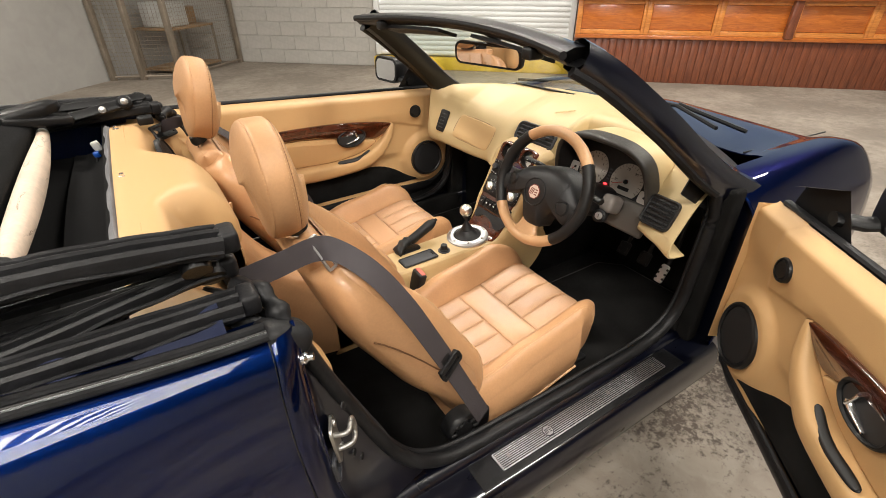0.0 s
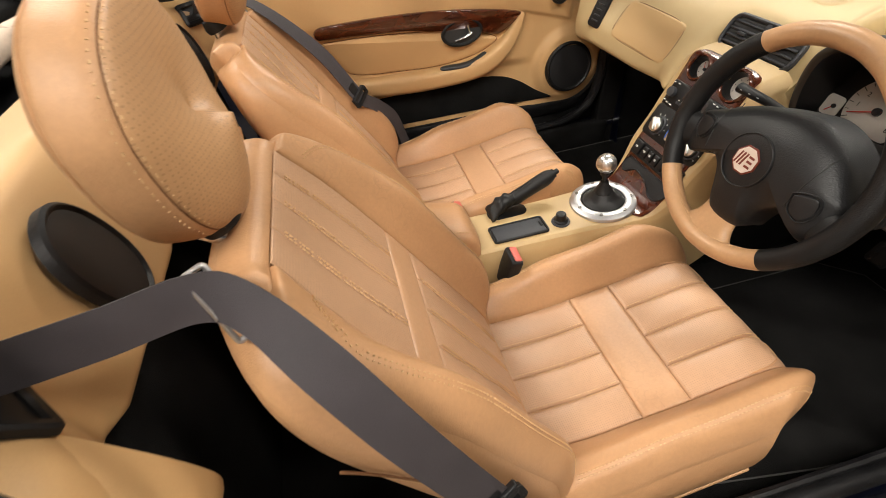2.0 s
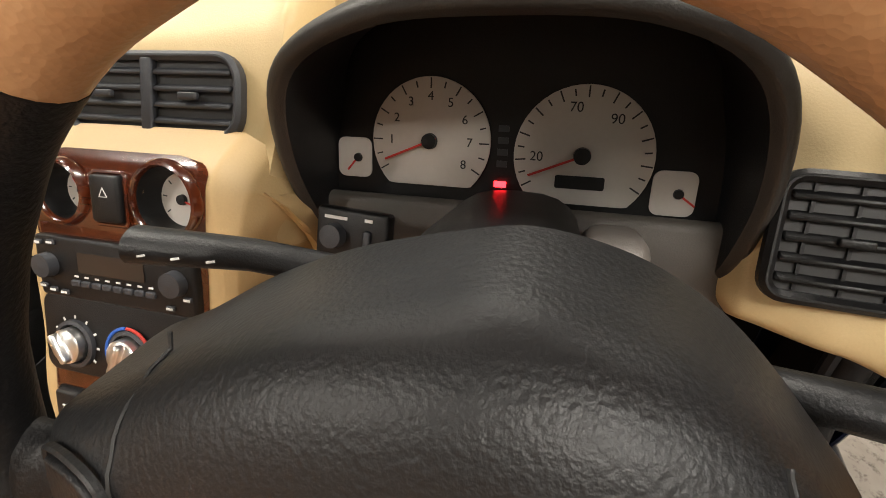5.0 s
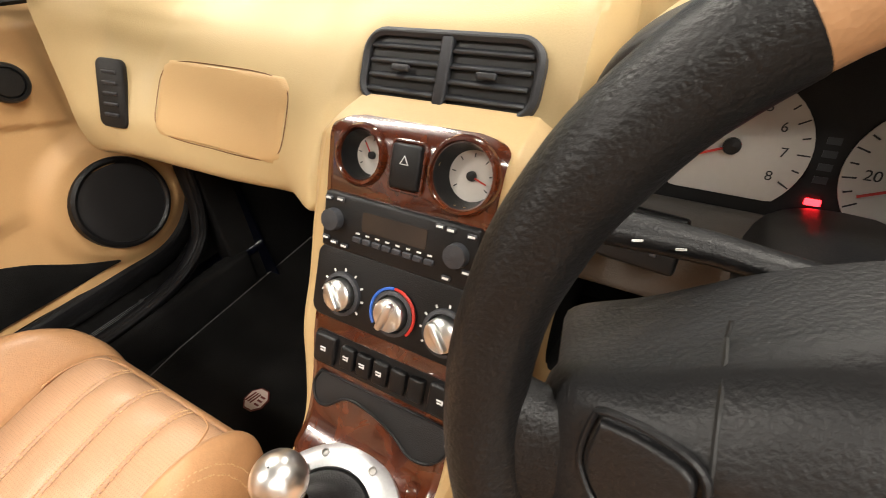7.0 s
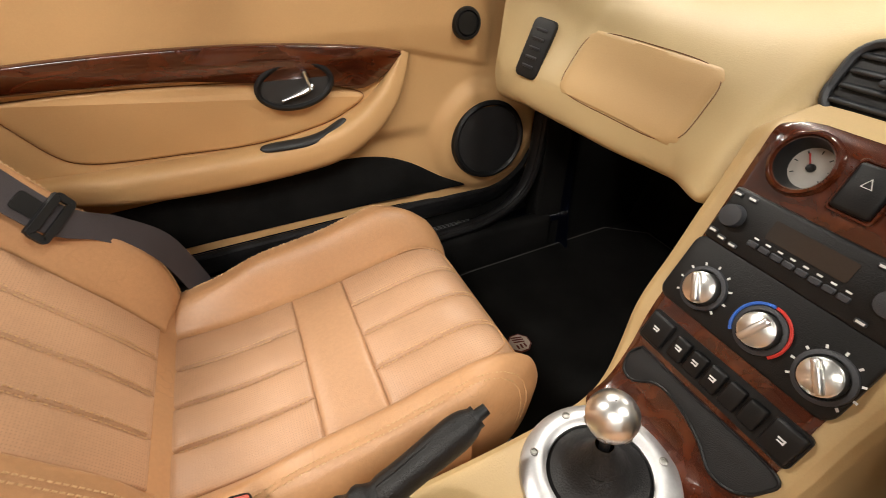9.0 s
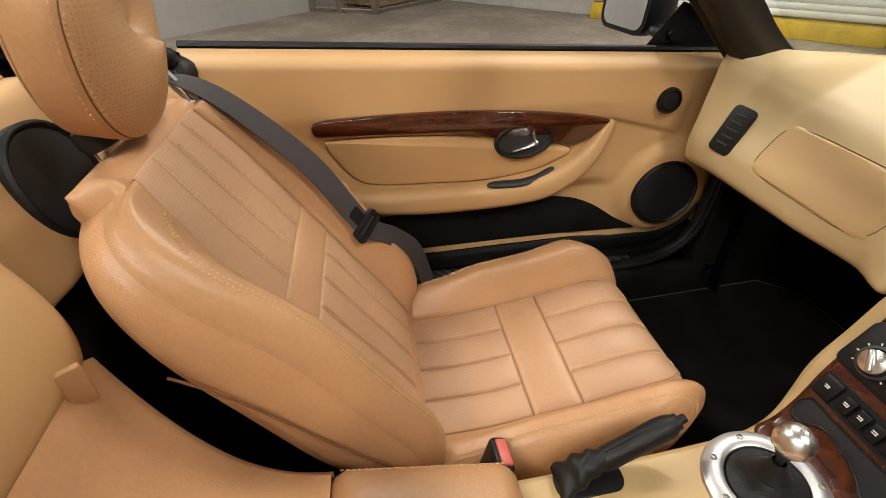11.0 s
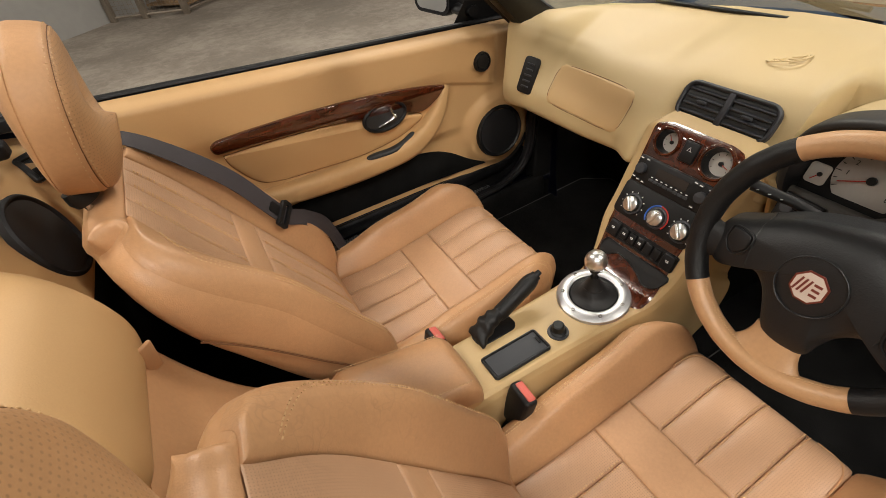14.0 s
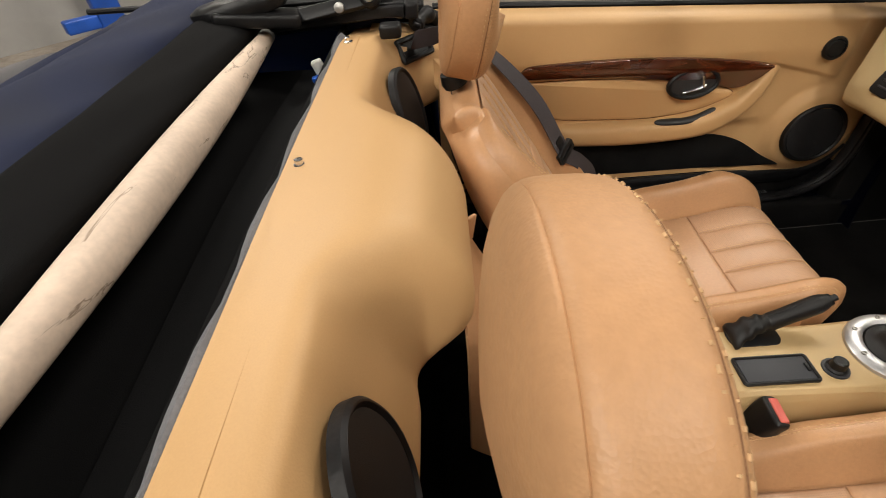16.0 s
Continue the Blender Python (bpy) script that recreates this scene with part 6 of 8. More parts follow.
    part("front_edge", sheet([[place(0.381, d, z) for d in (0.02, -0.04, -0.085)] for z in np.linspace(0.42, 0.87, 12)]), VINYL, t)
    # mirror on its sail
    sail = [(0.10, 0.885), (0.32, 0.875), (0.36, 0.93), (0.20, 1.0)]
    rows = [[place(x, -0.03 - 0.015 * k, z) for k in (0, 1)] for x, z in ((0.13, 0.885), (0.16, 0.93), (0.20, 0.975), (0.25, 1.0))]
    part("mirror_sail", sheet([[place(0.12 + 0.24 * f, d, 0.878) for d in (-0.025, -0.05)] + [place(0.20 + 0.14 * f, d, 0.985 - 0.05 * f) for d in (-0.05, -0.025)] for f in np.linspace(0, 1, 8)]), PLASTIC, t)
    cm = Vector(place(0.16, -0.205, 0.955))
    back = (Vector(place(-1, 0.15, 0)) - Vector(place(0, 0, 0)))
    mm = facing(cm, back + Vector((0, 0, 0.06)))
    rings = []
    for k, (g, dz) in enumerate(((0.90, 0.012), (0.98, 0.014), (1.0, 0.006), (1.0, -0.015), (0.93, -0.05), (0.72, -0.085), (0.3, -0.105), (0.05, -0.108))):
        rings.append([mm @ Vector((x * g, y * g, dz)) for x, y in outline(0.185, 0.118, 0.035)])
    mir = part("door_mirror", mesh_rings(rings), PLASTIC if not lid_open else PLASTIC, t, "black door mirror")
    part("glass", plate(outline(0.158, 0.094, 0.028), 0.002, mm @ Matrix.Translation((0, 0, 0.0125))), MIRROR, mir)
    part("stalk", tube([place(0.20, -0.04, 0.92), place(0.19, -0.10, 0.915), place(0.18, -0.15, 0.925)], 0.022, 12, 0.7), PLASTIC, mir)
    return t


car_door("passenger_door", "closed car door lined in tan vinyl with walnut capping", lambda x, d, z: (x, 0.735 - d, z), False)
DOOR_TURN = Matrix.Translation((0.417, -0.842, 0)) @ Euler((0, 0, radians(49))).to_matrix().to_4x4() @ Matrix.Translation((-0.43, 0.80, 0))
car_door("driver_door", "wide open car door lined in tan vinyl with walnut capping", lambda x, d, z: tuple(DOOR_TURN @ Vector((x, -0.735 + d, z))), True)


# ---- steering wheel and column ----
PAD = spline([(-0.150, -0.012), (-0.143, 0.006), (-0.112, 0.022), (-0.076, 0.043), (-0.040, 0.058), (0.0, 0.068), (0.030, 0.072), (0.064, 0.065), (0.091, 0.051), (0.112, 0.032), (0.136, 0.004), (0.150, -0.014), (0.150, -0.040), (0.142, -0.066), (0.128, -0.080), (0.116, -0.076), (0.103, -0.062), (0.086, -0.054), (0.066, -0.060), (0.050, -0.076), (0.041, -0.098), (0.036, -0.116), (0.022, -0.124), (0.0, -0.126), (-0.022, -0.120), (-0.034, -0.104), (-0.044, -0.082), (-0.058, -0.058), (-0.078, -0.045), (-0.104, -0.054), (-0.128, -0.064), (-0.144, -0.056), (-0.151, -0.036), (-0.150, -0.012)], 199)[:-1]
PAD_MID = np.array((0.008, 0.002))
PAD_LEVELS = ((1.06, -0.066), (1.055, -0.055), (1.0, -0.014), (0.99, -0.007), (0.965, -0.001), (0.92, 0.005), (0.84, 0.011), (0.70, 0.0165), (0.52, 0.0195), (0.32, 0.021), (0.12, 0.0215), (0.02, 0.0215))


def pad_height(x, y):
    """The pad's face over the wheel's plane."""
    d = np.array((x, y)) - PAD_MID
    a, r = math.atan2(d[1], d[0]), np.hypot(*d)
    q = PAD - PAD_MID
    k = np.argmin(np.abs((np.arctan2(q[:, 1], q[:, 0]) - a + np.pi) % (2 * np.pi) - np.pi))
    f = r / np.hypot(*q[k])
    lv = sorted(PAD_LEVELS[2:])
    return float(np.interp(f, [p[0] for p in lv], [p[1] for p in lv])) + pad_bow(x, y)


def pad_bow(x, y):
    return -0.010 * (max(0, y) / 0.07) ** 2 - 0.006 * (abs(x) / 0.15) ** 2


def steering_wheel():
    t = thing("steering_wheel", (0.02, -0.346, 0.80), "steering wheel in black leather with tan leather sections", "steering wheel")
    m = facing((0.016, -0.352, 0.816), (-0.94, -0.02, 0.34))
    R, r = 0.1685, 0.0165
    up = tuple(m.to_3x3() @ Vector((0, 0, 1)))

    def arc(a0, a1, mat, name, lab, fat=1.0):
        n = max(8, int(abs(a1 - a0) / 3))
        pts = [m @ Vector((R * math.cos(radians(a0 + (a1 - a0) * i / n)), R * math.sin(radians(a0 + (a1 - a0) * i / n)), 0)) for i in range(n + 1)]
        lumps = [r * fat * (1 + 0.07 * math.exp(-((a0 + (a1 - a0) * i / n) % 360 - 150) ** 2 / 300) + 0.012 * math.sin(i * 1.3)) for i in range(n + 1)]
        return part(name, tube(pts, lumps, 22, 1.12, up=up), mat, t, lab)

    arc(38, 128, LEATHER_WHEEL, "rim_section", "tan leather rim section")
    arc(216, 310, LEATHER_WHEEL, "rim_section", "tan leather rim section")
    arc(128, 216, LEATHER_BLACK, "rim_section", "black leather rim section", 1.03)
    arc(-50, 38, LEATHER_BLACK, "rim_section", "black leather rim section", 1.03)
    for a in (38, 128, 216, 310):
        c = Vector((R * math.cos(radians(a)), R * math.sin(radians(a)), 0))
        d = Vector((-math.sin(radians(a)), math.cos(radians(a)), 0))
        part("seam", tube([m @ (c - d * 0.0008), m @ (c + d * 0.0008)], r * 1.04, 22, 1.12, up=up), PLASTIC, t)
    # thread along the inside of the rim's tan sections
    for a0, a1 in ((218, 306),):
        bm = bmesh.new()
        for k in range(int((a1 - a0) / 1.6)):
            a = radians(a0 + 1.6 * k)
            rr = R - r * 0.97
            tube([m @ Vector((rr * math.cos(a), rr * math.sin(a), 0.0075)), m @ Vector((rr * math.cos(a + 0.013), rr * math.sin(a + 0.013), 0.0045))], 0.0008, 4, bm=bm)
        part("stitching", bm, STITCH, t, kind="stuff")
    rings = []
    for k, z in PAD_LEVELS:
        rings.append([m @ Vector((x, y, z + pad_bow(x, y))) for x, y in [PAD_MID + (q - PAD_MID) * (k if k <= 1 or q[1] > 0 else 0.96) for q in PAD[::-1]]])
    hub = part("pad", mesh_rings(rings), PLASTIC_PAD, t, "black grained airbag pad", angle=50)

    def on_pad(x, y, lift=0.0):
        e = 0.004
        z = pad_height(x, y)
        gx, gy = (pad_height(x + e, y) - pad_height(x - e, y)) / (2 * e), (pad_height(x, y + e) - pad_height(x, y - e)) / (2 * e)
        n = Vector((-gx, -gy, 1)).normalized()
        w = m.to_3x3()
        return facing(m @ Vector((x, y, z + lift)), w @ n, w @ Vector((0, 1, 0)))

    rg = on_pad(-0.001, -0.019, 0.0)
    part("badge_ring", lathe([(0.040, -0.002), (0.0405, 0.0008), (0.0415, 0.0014), (0.0425, 0.0008), (0.043, -0.002)], rg, 52), PLASTIC_PAD, hub)
    octagon("badge", 0.0235, rg @ Matrix.Translation((0, 0, -0.0006)), hub, BADGE_RED, BADGE_CREAM)
    for s, x, y, spin in ((-1, -0.108, -0.010, -4), (1, 0.109, -0.032, 14)):
        bt = on_pad(x, y, -0.0012) @ pose(0, 0, 0, 0, 0, spin)
        shape = np.array(spline([(-0.013, 0.011), (0.0, 0.0135), (0.013, 0.011), (0.0125, -0.006), (0.0, -0.016), (-0.0125, -0.006), (-0.013, 0.011)], 43)[:-1][::-1]) * 1.22
        part("horn_button", plate(shape, 0.0042, bt, 0.0018), PLASTIC_PAD, hub)
        part("button_rim", hoop(shrink(shape, -0.0042), 0.0022, 0.0030, bt, 0.0009), PLASTIC_PAD, hub)
        # the cover's split line
        sx = -0.088 if s < 0 else 0.093
        line = [(sx + 0.004 * s + 0.0, 0.042), (sx + 0.003 * s, 0.02), (sx - 0.002 * s, -0.015), (sx - 0.006 * s, -0.046)]
        part("split_line", tube([m @ Vector((px, py, pad_height(px, py) + 0.0002)) for px, py in spline(line, 24)], 0.0009, 5), PRINT_BLACK, hub)

    def spoke(x0, y0, x1, y1, w0, w1, mat, lab=""):
        """A padded web from the pad to the rim, flaring into it."""
        a, b = Vector((x0, y0, 0)), Vector((x1, y1, 0))
        side = (b - a).normalized().cross(Vector((0, 0, 1)))
        rows = []
        for f in np.linspace(0, 1, 16):
            w = w0 + (w1 - w0) * f ** 2.4
            p = a.lerp(b, f)
            h = 0.0125 + 0.002 * f
            ring = []
            for k in np.linspace(0, math.tau, 33)[:-1]:
                c, sn = math.cos(k), math.sin(k)
                c = math.copysign(abs(c) ** 0.75, c)
                q = p + side * (w * c)
                # bend outward so that the flare follows the rim
                q = q + (b - a).normalized() * (-0.5 * (w * c) ** 2 / R * f)
                q.z = -0.012 + 0.010 * f + h * sn
                ring.append(m @ q)
            rows.append(ring)
        part("spoke", mesh_rings(rows), mat, t, lab)

    spoke(-0.128, -0.028, -0.166, -0.034, 0.026, 0.046, LEATHER_BLACK)
    spoke(0.126, -0.040, 0.164, -0.052, 0.026, 0.046, LEATHER_BLACK)
    spoke(-0.002, -0.108, -0.002, -0.168, 0.034, 0.068, LEATHER_WHEEL, "tan leather spoke")
    # column, stalks, ignition
    col = thing("steering_column", (0.15, -0.343, 0.7), "black steering column shroud with stalks and ignition", "steering column")
    cm = m @ Matrix.Translation((0, 0, -0.03))
    part("shroud", tube([m @ Vector((0, -0.004, -0.045)), m @ Vector((0, -0.004, -0.09)), m @ Vector((0, -0.012, -0.20)), m @ Vector((0, -0.016, -0.33))], [0.040, 0.058, 0.064, 0.062], 24, 0.9, power=2.8), PLASTIC, col)
    st = part("stalk", tube([m @ Vector(p) for p in ((-0.05, 0.044, -0.085), (-0.10, 0.050, -0.080), (-0.16, 0.052, -0.072))], [0.0085, 0.009, 0.011], 14, 0.8), PLASTIC, col)
    for k in range(3):
        part("print", rbox((0.0045, 0.0010, 0.0006), m @ Matrix.Translation((-0.148 + k * 0.018, 0.0500, -0.0632 - 0.0012 * k)) @ pose(0, 0, 0, 0, 0, 12), 0), PRINT_WHITE, st)
    part("stalk", tube([m @ Vector(p) for p in ((0.05, 0.02, -0.085), (0.10, 0.022, -0.080), (0.17, 0.018, -0.072))], [0.0085, 0.009, 0.011], 14, 0.8), PLASTIC, col)
    ig = facing((0.214, -0.430, 0.694), (-0.86, -0.30, 0.36))
    ign = part("ignition", lathe([(0, -0.03), (0.022, -0.03), (0.022, 0.0), (0.0165, 0.003), (0.0165, 0.0), (0, 0.0)], ig, 24), PLASTIC, col)
    part("lock", lathe([(0, 0), (0.013, 0), (0.012, 0.004), (0.0, 0.005)], ig, 20), ALU, ign, "silver ignition lock")
    part("slot", rbox((0.002, 0.010, 0.002), ig @ Matrix.Translation((0, 0, 0.005)), 0), PRINT_BLACK, ign)
    part("side_cowl", rbox((0.05, 0.06, 0.07), facing((0.268, -0.430, 0.722), (-0.9, 0, 0.4)), 0.016), PLASTIC_PALE, col, "pale grey cowl cover")
    


PLASTIC_PALE = surface("pale_grey_cowl", (0.20, 0.18, 0.165), 0.5, vary=0.08, grain=700, bump=0.15)
PLASTIC_PAD = surface("grained_black_vinyl", (0.0100, 0.0100, 0.0108), 0.46, vary=0.15, grain=420, bump=0.28, blotch=12, spec=0.46)
steering_wheel()

for i, (x, y, z, lab) in enumerate(((0.60, -0.30, 0.38, "clutch"), (0.60, -0.40, 0.38, "brake"), (0.57, -0.502, 0.375, "throttle"))):
    t = thing("pedal", (x, y, 0.25), "drilled metal %s pedal with rubber studs" % lab, "pedal", "pedals")
    m = facing((x, y, z), (-0.85, 0, 0.5))
    p = part("plate", plate(outline(0.050 if i < 2 else 0.034, 0.055 if i < 2 else 0.075, 0.008), 0.006, m, 0.002), ALU if i == 2 else RUBBER, t)
    for a in (-0.014, 0.014):
        for b in (-0.02, 0.0, 0.02):
            part("stud", lathe([(0, 0), (0.005, 0), (0.0045, 0.003), (0, 0.0035)], m @ Matrix.Translation((a, b, 0.006)), 10), RUBBER, p)
    part("arm", tube([(x + 0.01, y, z), (x + 0.06, y, z + 0.10), (x + 0.07, y, z + 0.25)], 0.008, 8), PLASTIC, t)

# ---- floor mats ----
BINDING = surface("grey_binding", (0.085, 0.082, 0.080), 0.95, vary=0.2, spec=0.1)


def mat_shape(s):
    return [(x, s * y) for x, y in ((-0.10, 0.20), (0.10, 0.17), (0.62, 0.17), (0.70, 0.25), (0.70, 0.590), (0.61, 0.664), (0.17, 0.640), (-0.10, 0.60))]


for s in (1, -1):
    pts = mat_shape(s) if s > 0 else mat_shape(s)[::-1]
    t = thing("floor_mat", (0.3, s * 0.4, 0.22), "black carpet mat with bound edge" + (" and octagonal badge" if s > 0 else ""), "floor mat", "floor mats")
    part("mat_carpet", plate(pts, 0.010, Matrix.Translation((0, 0, 0.222)), 0.003), CARPET, t)
    loop = [(x, y, 0.231) for x, y in pts]
    part("binding", tube(loop + loop[:1], 0.0020, 6), BINDING, t)
    if s > 0:
        octagon("badge", 0.026, Matrix.Translation((0.158, 0.382, 0.2325)) @ pose(0, 0, 0, 0, 0, -90), t, BADGE_RED, BADGE_CREAM)


# ---- seat belts ----
def belt(name, label, run, out, tongue_at, parent_label):
    t = thing(name, run[-1][0], label, "seat belt", "seat belts")
    pts = [Vector(p) for p, _ in run]
    side = [Vector(q).normalized() for _, q in run]
    P, S = spline([tuple(p) for p in pts], 70), spline([tuple(q) for q in side], 70)
    rows = []
    for p, q in zip(P, S):
        q = Vector(q).normalized()
        rows.append([Vector(p) + q * (0.024 * k) for k in (-1, -0.9, -0.3, 0.3, 0.9, 1)])
    part("webbing", sheet(rows, 0.0016), WEBBING, t)
    at, q, d = tongue_at
    q, d = Vector(q).normalized(), Vector(d).normalized()
    n = q.cross(d).normalized()
    m = Matrix((q, d, n)).transposed().to_4x4()
    m.translation = at
    tg = part("tongue", hoop(outline(0.075, 0.030, 0.008), 0.010, 0.010, m @ Matrix.Translation((0, 0, -0.004)), 0.003), PLASTIC, t, "black plastic belt tongue")
    part("bridge", rbox((0.070, 0.013, 0.011), m @ Matrix.Translation((0, -0.010, 0.003)), 0.003), PLASTIC, tg)
    part("blade", plate(outline(0.028, 0.034, 0.006), 0.0025, m @ Matrix.Translation((0, -0.030, 0.003))), PLASTIC, tg)
    part("eye", hoop(outline(0.016, 0.022, 0.003), 0.004, 0.002, m @ Matrix.Translation((0, -0.032, 0.0055)), 0.0005), STEEL, tg)
    return t


belt("driver_belt", "dark seat belt hanging over the driver's seat shoulder", [
    ((-0.905, -0.560, 0.925), (0.3, 0.25, 0.9)), ((-0.82, -0.552, 0.932), (0.2, 0.2, 0.96)), ((-0.752, -0.540, 0.936), (0.1, 0.2, 0.97)), ((-0.712, -0.556, 0.930), (0.25, 0.5, 0.8)),
    ((-0.660, -0.602, 0.885), (0.62, 0.50, 0.5)), ((-0.610, -0.634, 0.802), (0.80, 0.36, 0.40)), ((-0.560, -0.648, 0.698), (0.82, 0.34, 0.34)), ((-0.520, -0.654, 0.612), (0.82, 0.34, 0.32)), ((-0.472, -0.660, 0.505), (0.8, 0.35, 0.35)), ((-0.412, -0.658, 0.372), (0.8, 0.2, 0.4))],
    -1, ((-0.518, -0.658, 0.612), (0.82, 0.34, 0.32), (0.40, -0.10, -0.90)), "")
belt("passenger_belt", "dark seat belt over the passenger seat shoulder", [
    ((-0.905, 0.560, 0.925), (-0.3, 0.25, -0.9)), ((-0.855, 0.556, 0.934), (-0.2, 0.4, -0.9)), ((-0.805, 0.548, 0.936), (0.15, 0.9, -0.05)),
    ((-0.730, 0.546, 0.890), (0.30, 0.9, 0.15)), ((-0.620, 0.546, 0.770), (0.46, 0.74, 0.31)), ((-0.538, 0.548, 0.632), (0.48, 0.72, 0.33)), ((-0.483, 0.579, 0.577), (0.5, 0.75, 0.3)), ((-0.432, 0.604, 0.510), (0.5, 0.75, 0.3)), ((-0.400, 0.616, 0.395), (0.5, 0.7, 0.3))],
    1, ((-0.533, 0.546, 0.628), (0.48, 0.72, 0.33), (0.46, 0.07, -0.88)), "")
for x, y, s in ((-0.735, -0.536, -1), (-0.806, 0.546, 1)):
    b = part("belt_loop", hoop(outline(0.024, 0.078, 0.006), 0.005, 0.007, facing((x, y, 0.922), (0.35, s * 0.80, 0.45), (-0.25, 0.10, 1)), 0.002), ALU, None, category="belt guide")
    tagged(b, "bright metal belt guide loop on the seat shoulder", "belt guide")


def buckle(x, y, lean):
    t = thing("belt_buckle", (x - 0.03, y, 0.36), "black belt buckle with a faded red button beside the tunnel", "belt buckle", "belt buckles")
    m = Matrix.Translation((x - 0.005, y, 0.455)) @ pose(0, 0, 0, lean, 14, 0)
    b = part("case", rbox((0.030, 0.060, 0.095), m @ Matrix.Translation((0, 0, -0.028)), 0.008), PLASTIC, t)
    part("button", rbox((0.018, 0.046, 0.012), m @ Matrix.Translation((0.002, 0, 0.0165)), 0.003), BUCKLE_RED, b)
    part("stalk", tube([m @ Vector((0, 0, -0.06)), m @ Vector((-0.02, 0, -0.14))], 0.010, 10), PLASTIC, t)


buckle(-0.281, -0.108, 4)
buckle(-0.354, 0.112, -4)

# ---- body shell ----
body = thing("sports_car", (0, 0, 0), "navy blue metallic open two-seat sports car body", "car")


def section(y_sign, x, prof):
    return [(x, y_sign * y, z) for y, z in spline(prof, 26)]


# rear wings behind the doors
EDGE_Z, EDGE_X = (0.20, 0.30, 0.36, 0.44, 0.56, 0.68, 0.78, 0.86, 0.90, 0.95), (-0.68, -0.71, -0.76, -0.835, -0.878, -0.890, -0.896, -0.896, -0.893, -0.890)
for s in (-1, 1):
    rows = []
    for k in np.linspace(0, 1.16, 50):
        z = 0.938 + 0.035 * smooth(0, 0.5, k) - 0.12 * smooth(0.5, 1.2, k)
        out = 0.035 * smooth(0, 0.5, k) - 0.06 * smooth(0.7, 1.2, k)
        row = section(s, 0, [(0.70, z + 0.004), (0.745, z), (0.765, z - 0.012), (0.785 + out * 0.5, z - 0.05), (0.805 + out, z - 0.16), (0.815 + out, z - 0.30), (0.812 + out, z - 0.46), (0.79 + out * 0.6, z - 0.60), (0.77, z - 0.70)])
        rows.append([(float(np.interp(q[2], EDGE_Z, EDGE_X)) * (1 - smooth(0, 0.4, k)) - 0.884 * smooth(0, 0.4, k) - k, q[1], q[2]) for q in row])
    part("rear_wing", sheet(rows, 0.0), PAINT, body, "navy metallic rear wing", angle=60)
    # door shut: rounded pillar edge, jamb, seals, striker
    edge = spline([(0.744, 0.934, -0.890), (0.768, 0.905, -0.893), (0.785, 0.86, -0.896), (0.800, 0.78, -0.896), (0.806, 0.68, -0.890), (0.800, 0.56, -0.876), (0.785, 0.44, -0.833), (0.77, 0.36, -0.755)], 40)
    rows = []
    for y, z, x in edge:
        rows.append([(x - 0.035, s * (y - 0.016), z), (x - 0.004, s * (y - 0.004), z), (x + 0.006, s * (y + 0.003), z), (x + 0.024, s * (y - 0.002), z + 0.002), (x + 0.038, s * (y - 0.014), z), (x + 0.044, s * (y - 0.030), z - 0.002), (x + 0.040, s * (y - 0.05), z - 0.004)])
    part("shut_edge", sheet([list(spline(r, 16)) for r in rows]), PAINT, body, "navy metallic shut edge")
    part("shut_groove", tube([(x + 0.001, s * (y + 0.001), z) for y, z, x in edge], 0.0022, 6), PRINT_BLACK, body)
    part("edge_bead", tube([(x + 0.043, s * (y - 0.027), z) for y, z, x in edge], 0.0035, 8), PAINT, body)
    inner = spline([(-0.850, 0.690, 0.905), (-0.822, 0.692, 0.85), (-0.790, 0.692, 0.77), (-0.755, 0.692, 0.68), (-0.715, 0.690, 0.58), (-0.680, 0.688, 0.49), (-0.64, 0.686, 0.42), (-0.58, 0.686, 0.35)], 40)
    rows = []
    for (y, z, x), q in zip(edge, inner):
        a, b = Vector((x + 0.038, s * (y - 0.045), z - 0.004)), Vector((q[0], s * q[1], q[2]))
        rows.append([a.lerp(b, f) + Vector((-0.018 * math.sin(math.pi * f), 0, 0)) for f in np.linspace(0, 1, 8)])
    # the jamb's shade is painted in with the darkened navy
    part("door_jamb", sheet(rows), PAINT_SHADED, body, "navy door shut in shaded colour")
    path = spline([(-0.90, s * 0.665, 0.915), (-0.850, s * 0.692, 0.892), (-0.814, s * 0.695, 0.79), (-0.774, s * 0.694, 0.68), (-0.730, s * 0.692, 0.565), (-0.678, s * 0.690, 0.455), (-0.620, s * 0.690, 0.382), (-0.52, s * 0.690, 0.337), (-0.30, s * 0.690, 0.325), (0.0, s * 0.690, 0.322), (0.20, s * 0.692, 0.33), (0.31, s * 0.695, 0.37), (0.36, s * 0.697, 0.45), (0.375, s * 0.70, 0.60), (0.385, s * 0.70, 0.76), (0.36, s * 0.69, 0.86)], 120)
    part("door_seal", tube(path, 0.0185, 12, 0.85), RUBBER, body, "black rubber door seal")
    part("inner_seal_lip", tube([(p[0], p[1] - s * 0.02, p[2] + 0.012) for p in path], 0.008, 8), RUBBER, body)

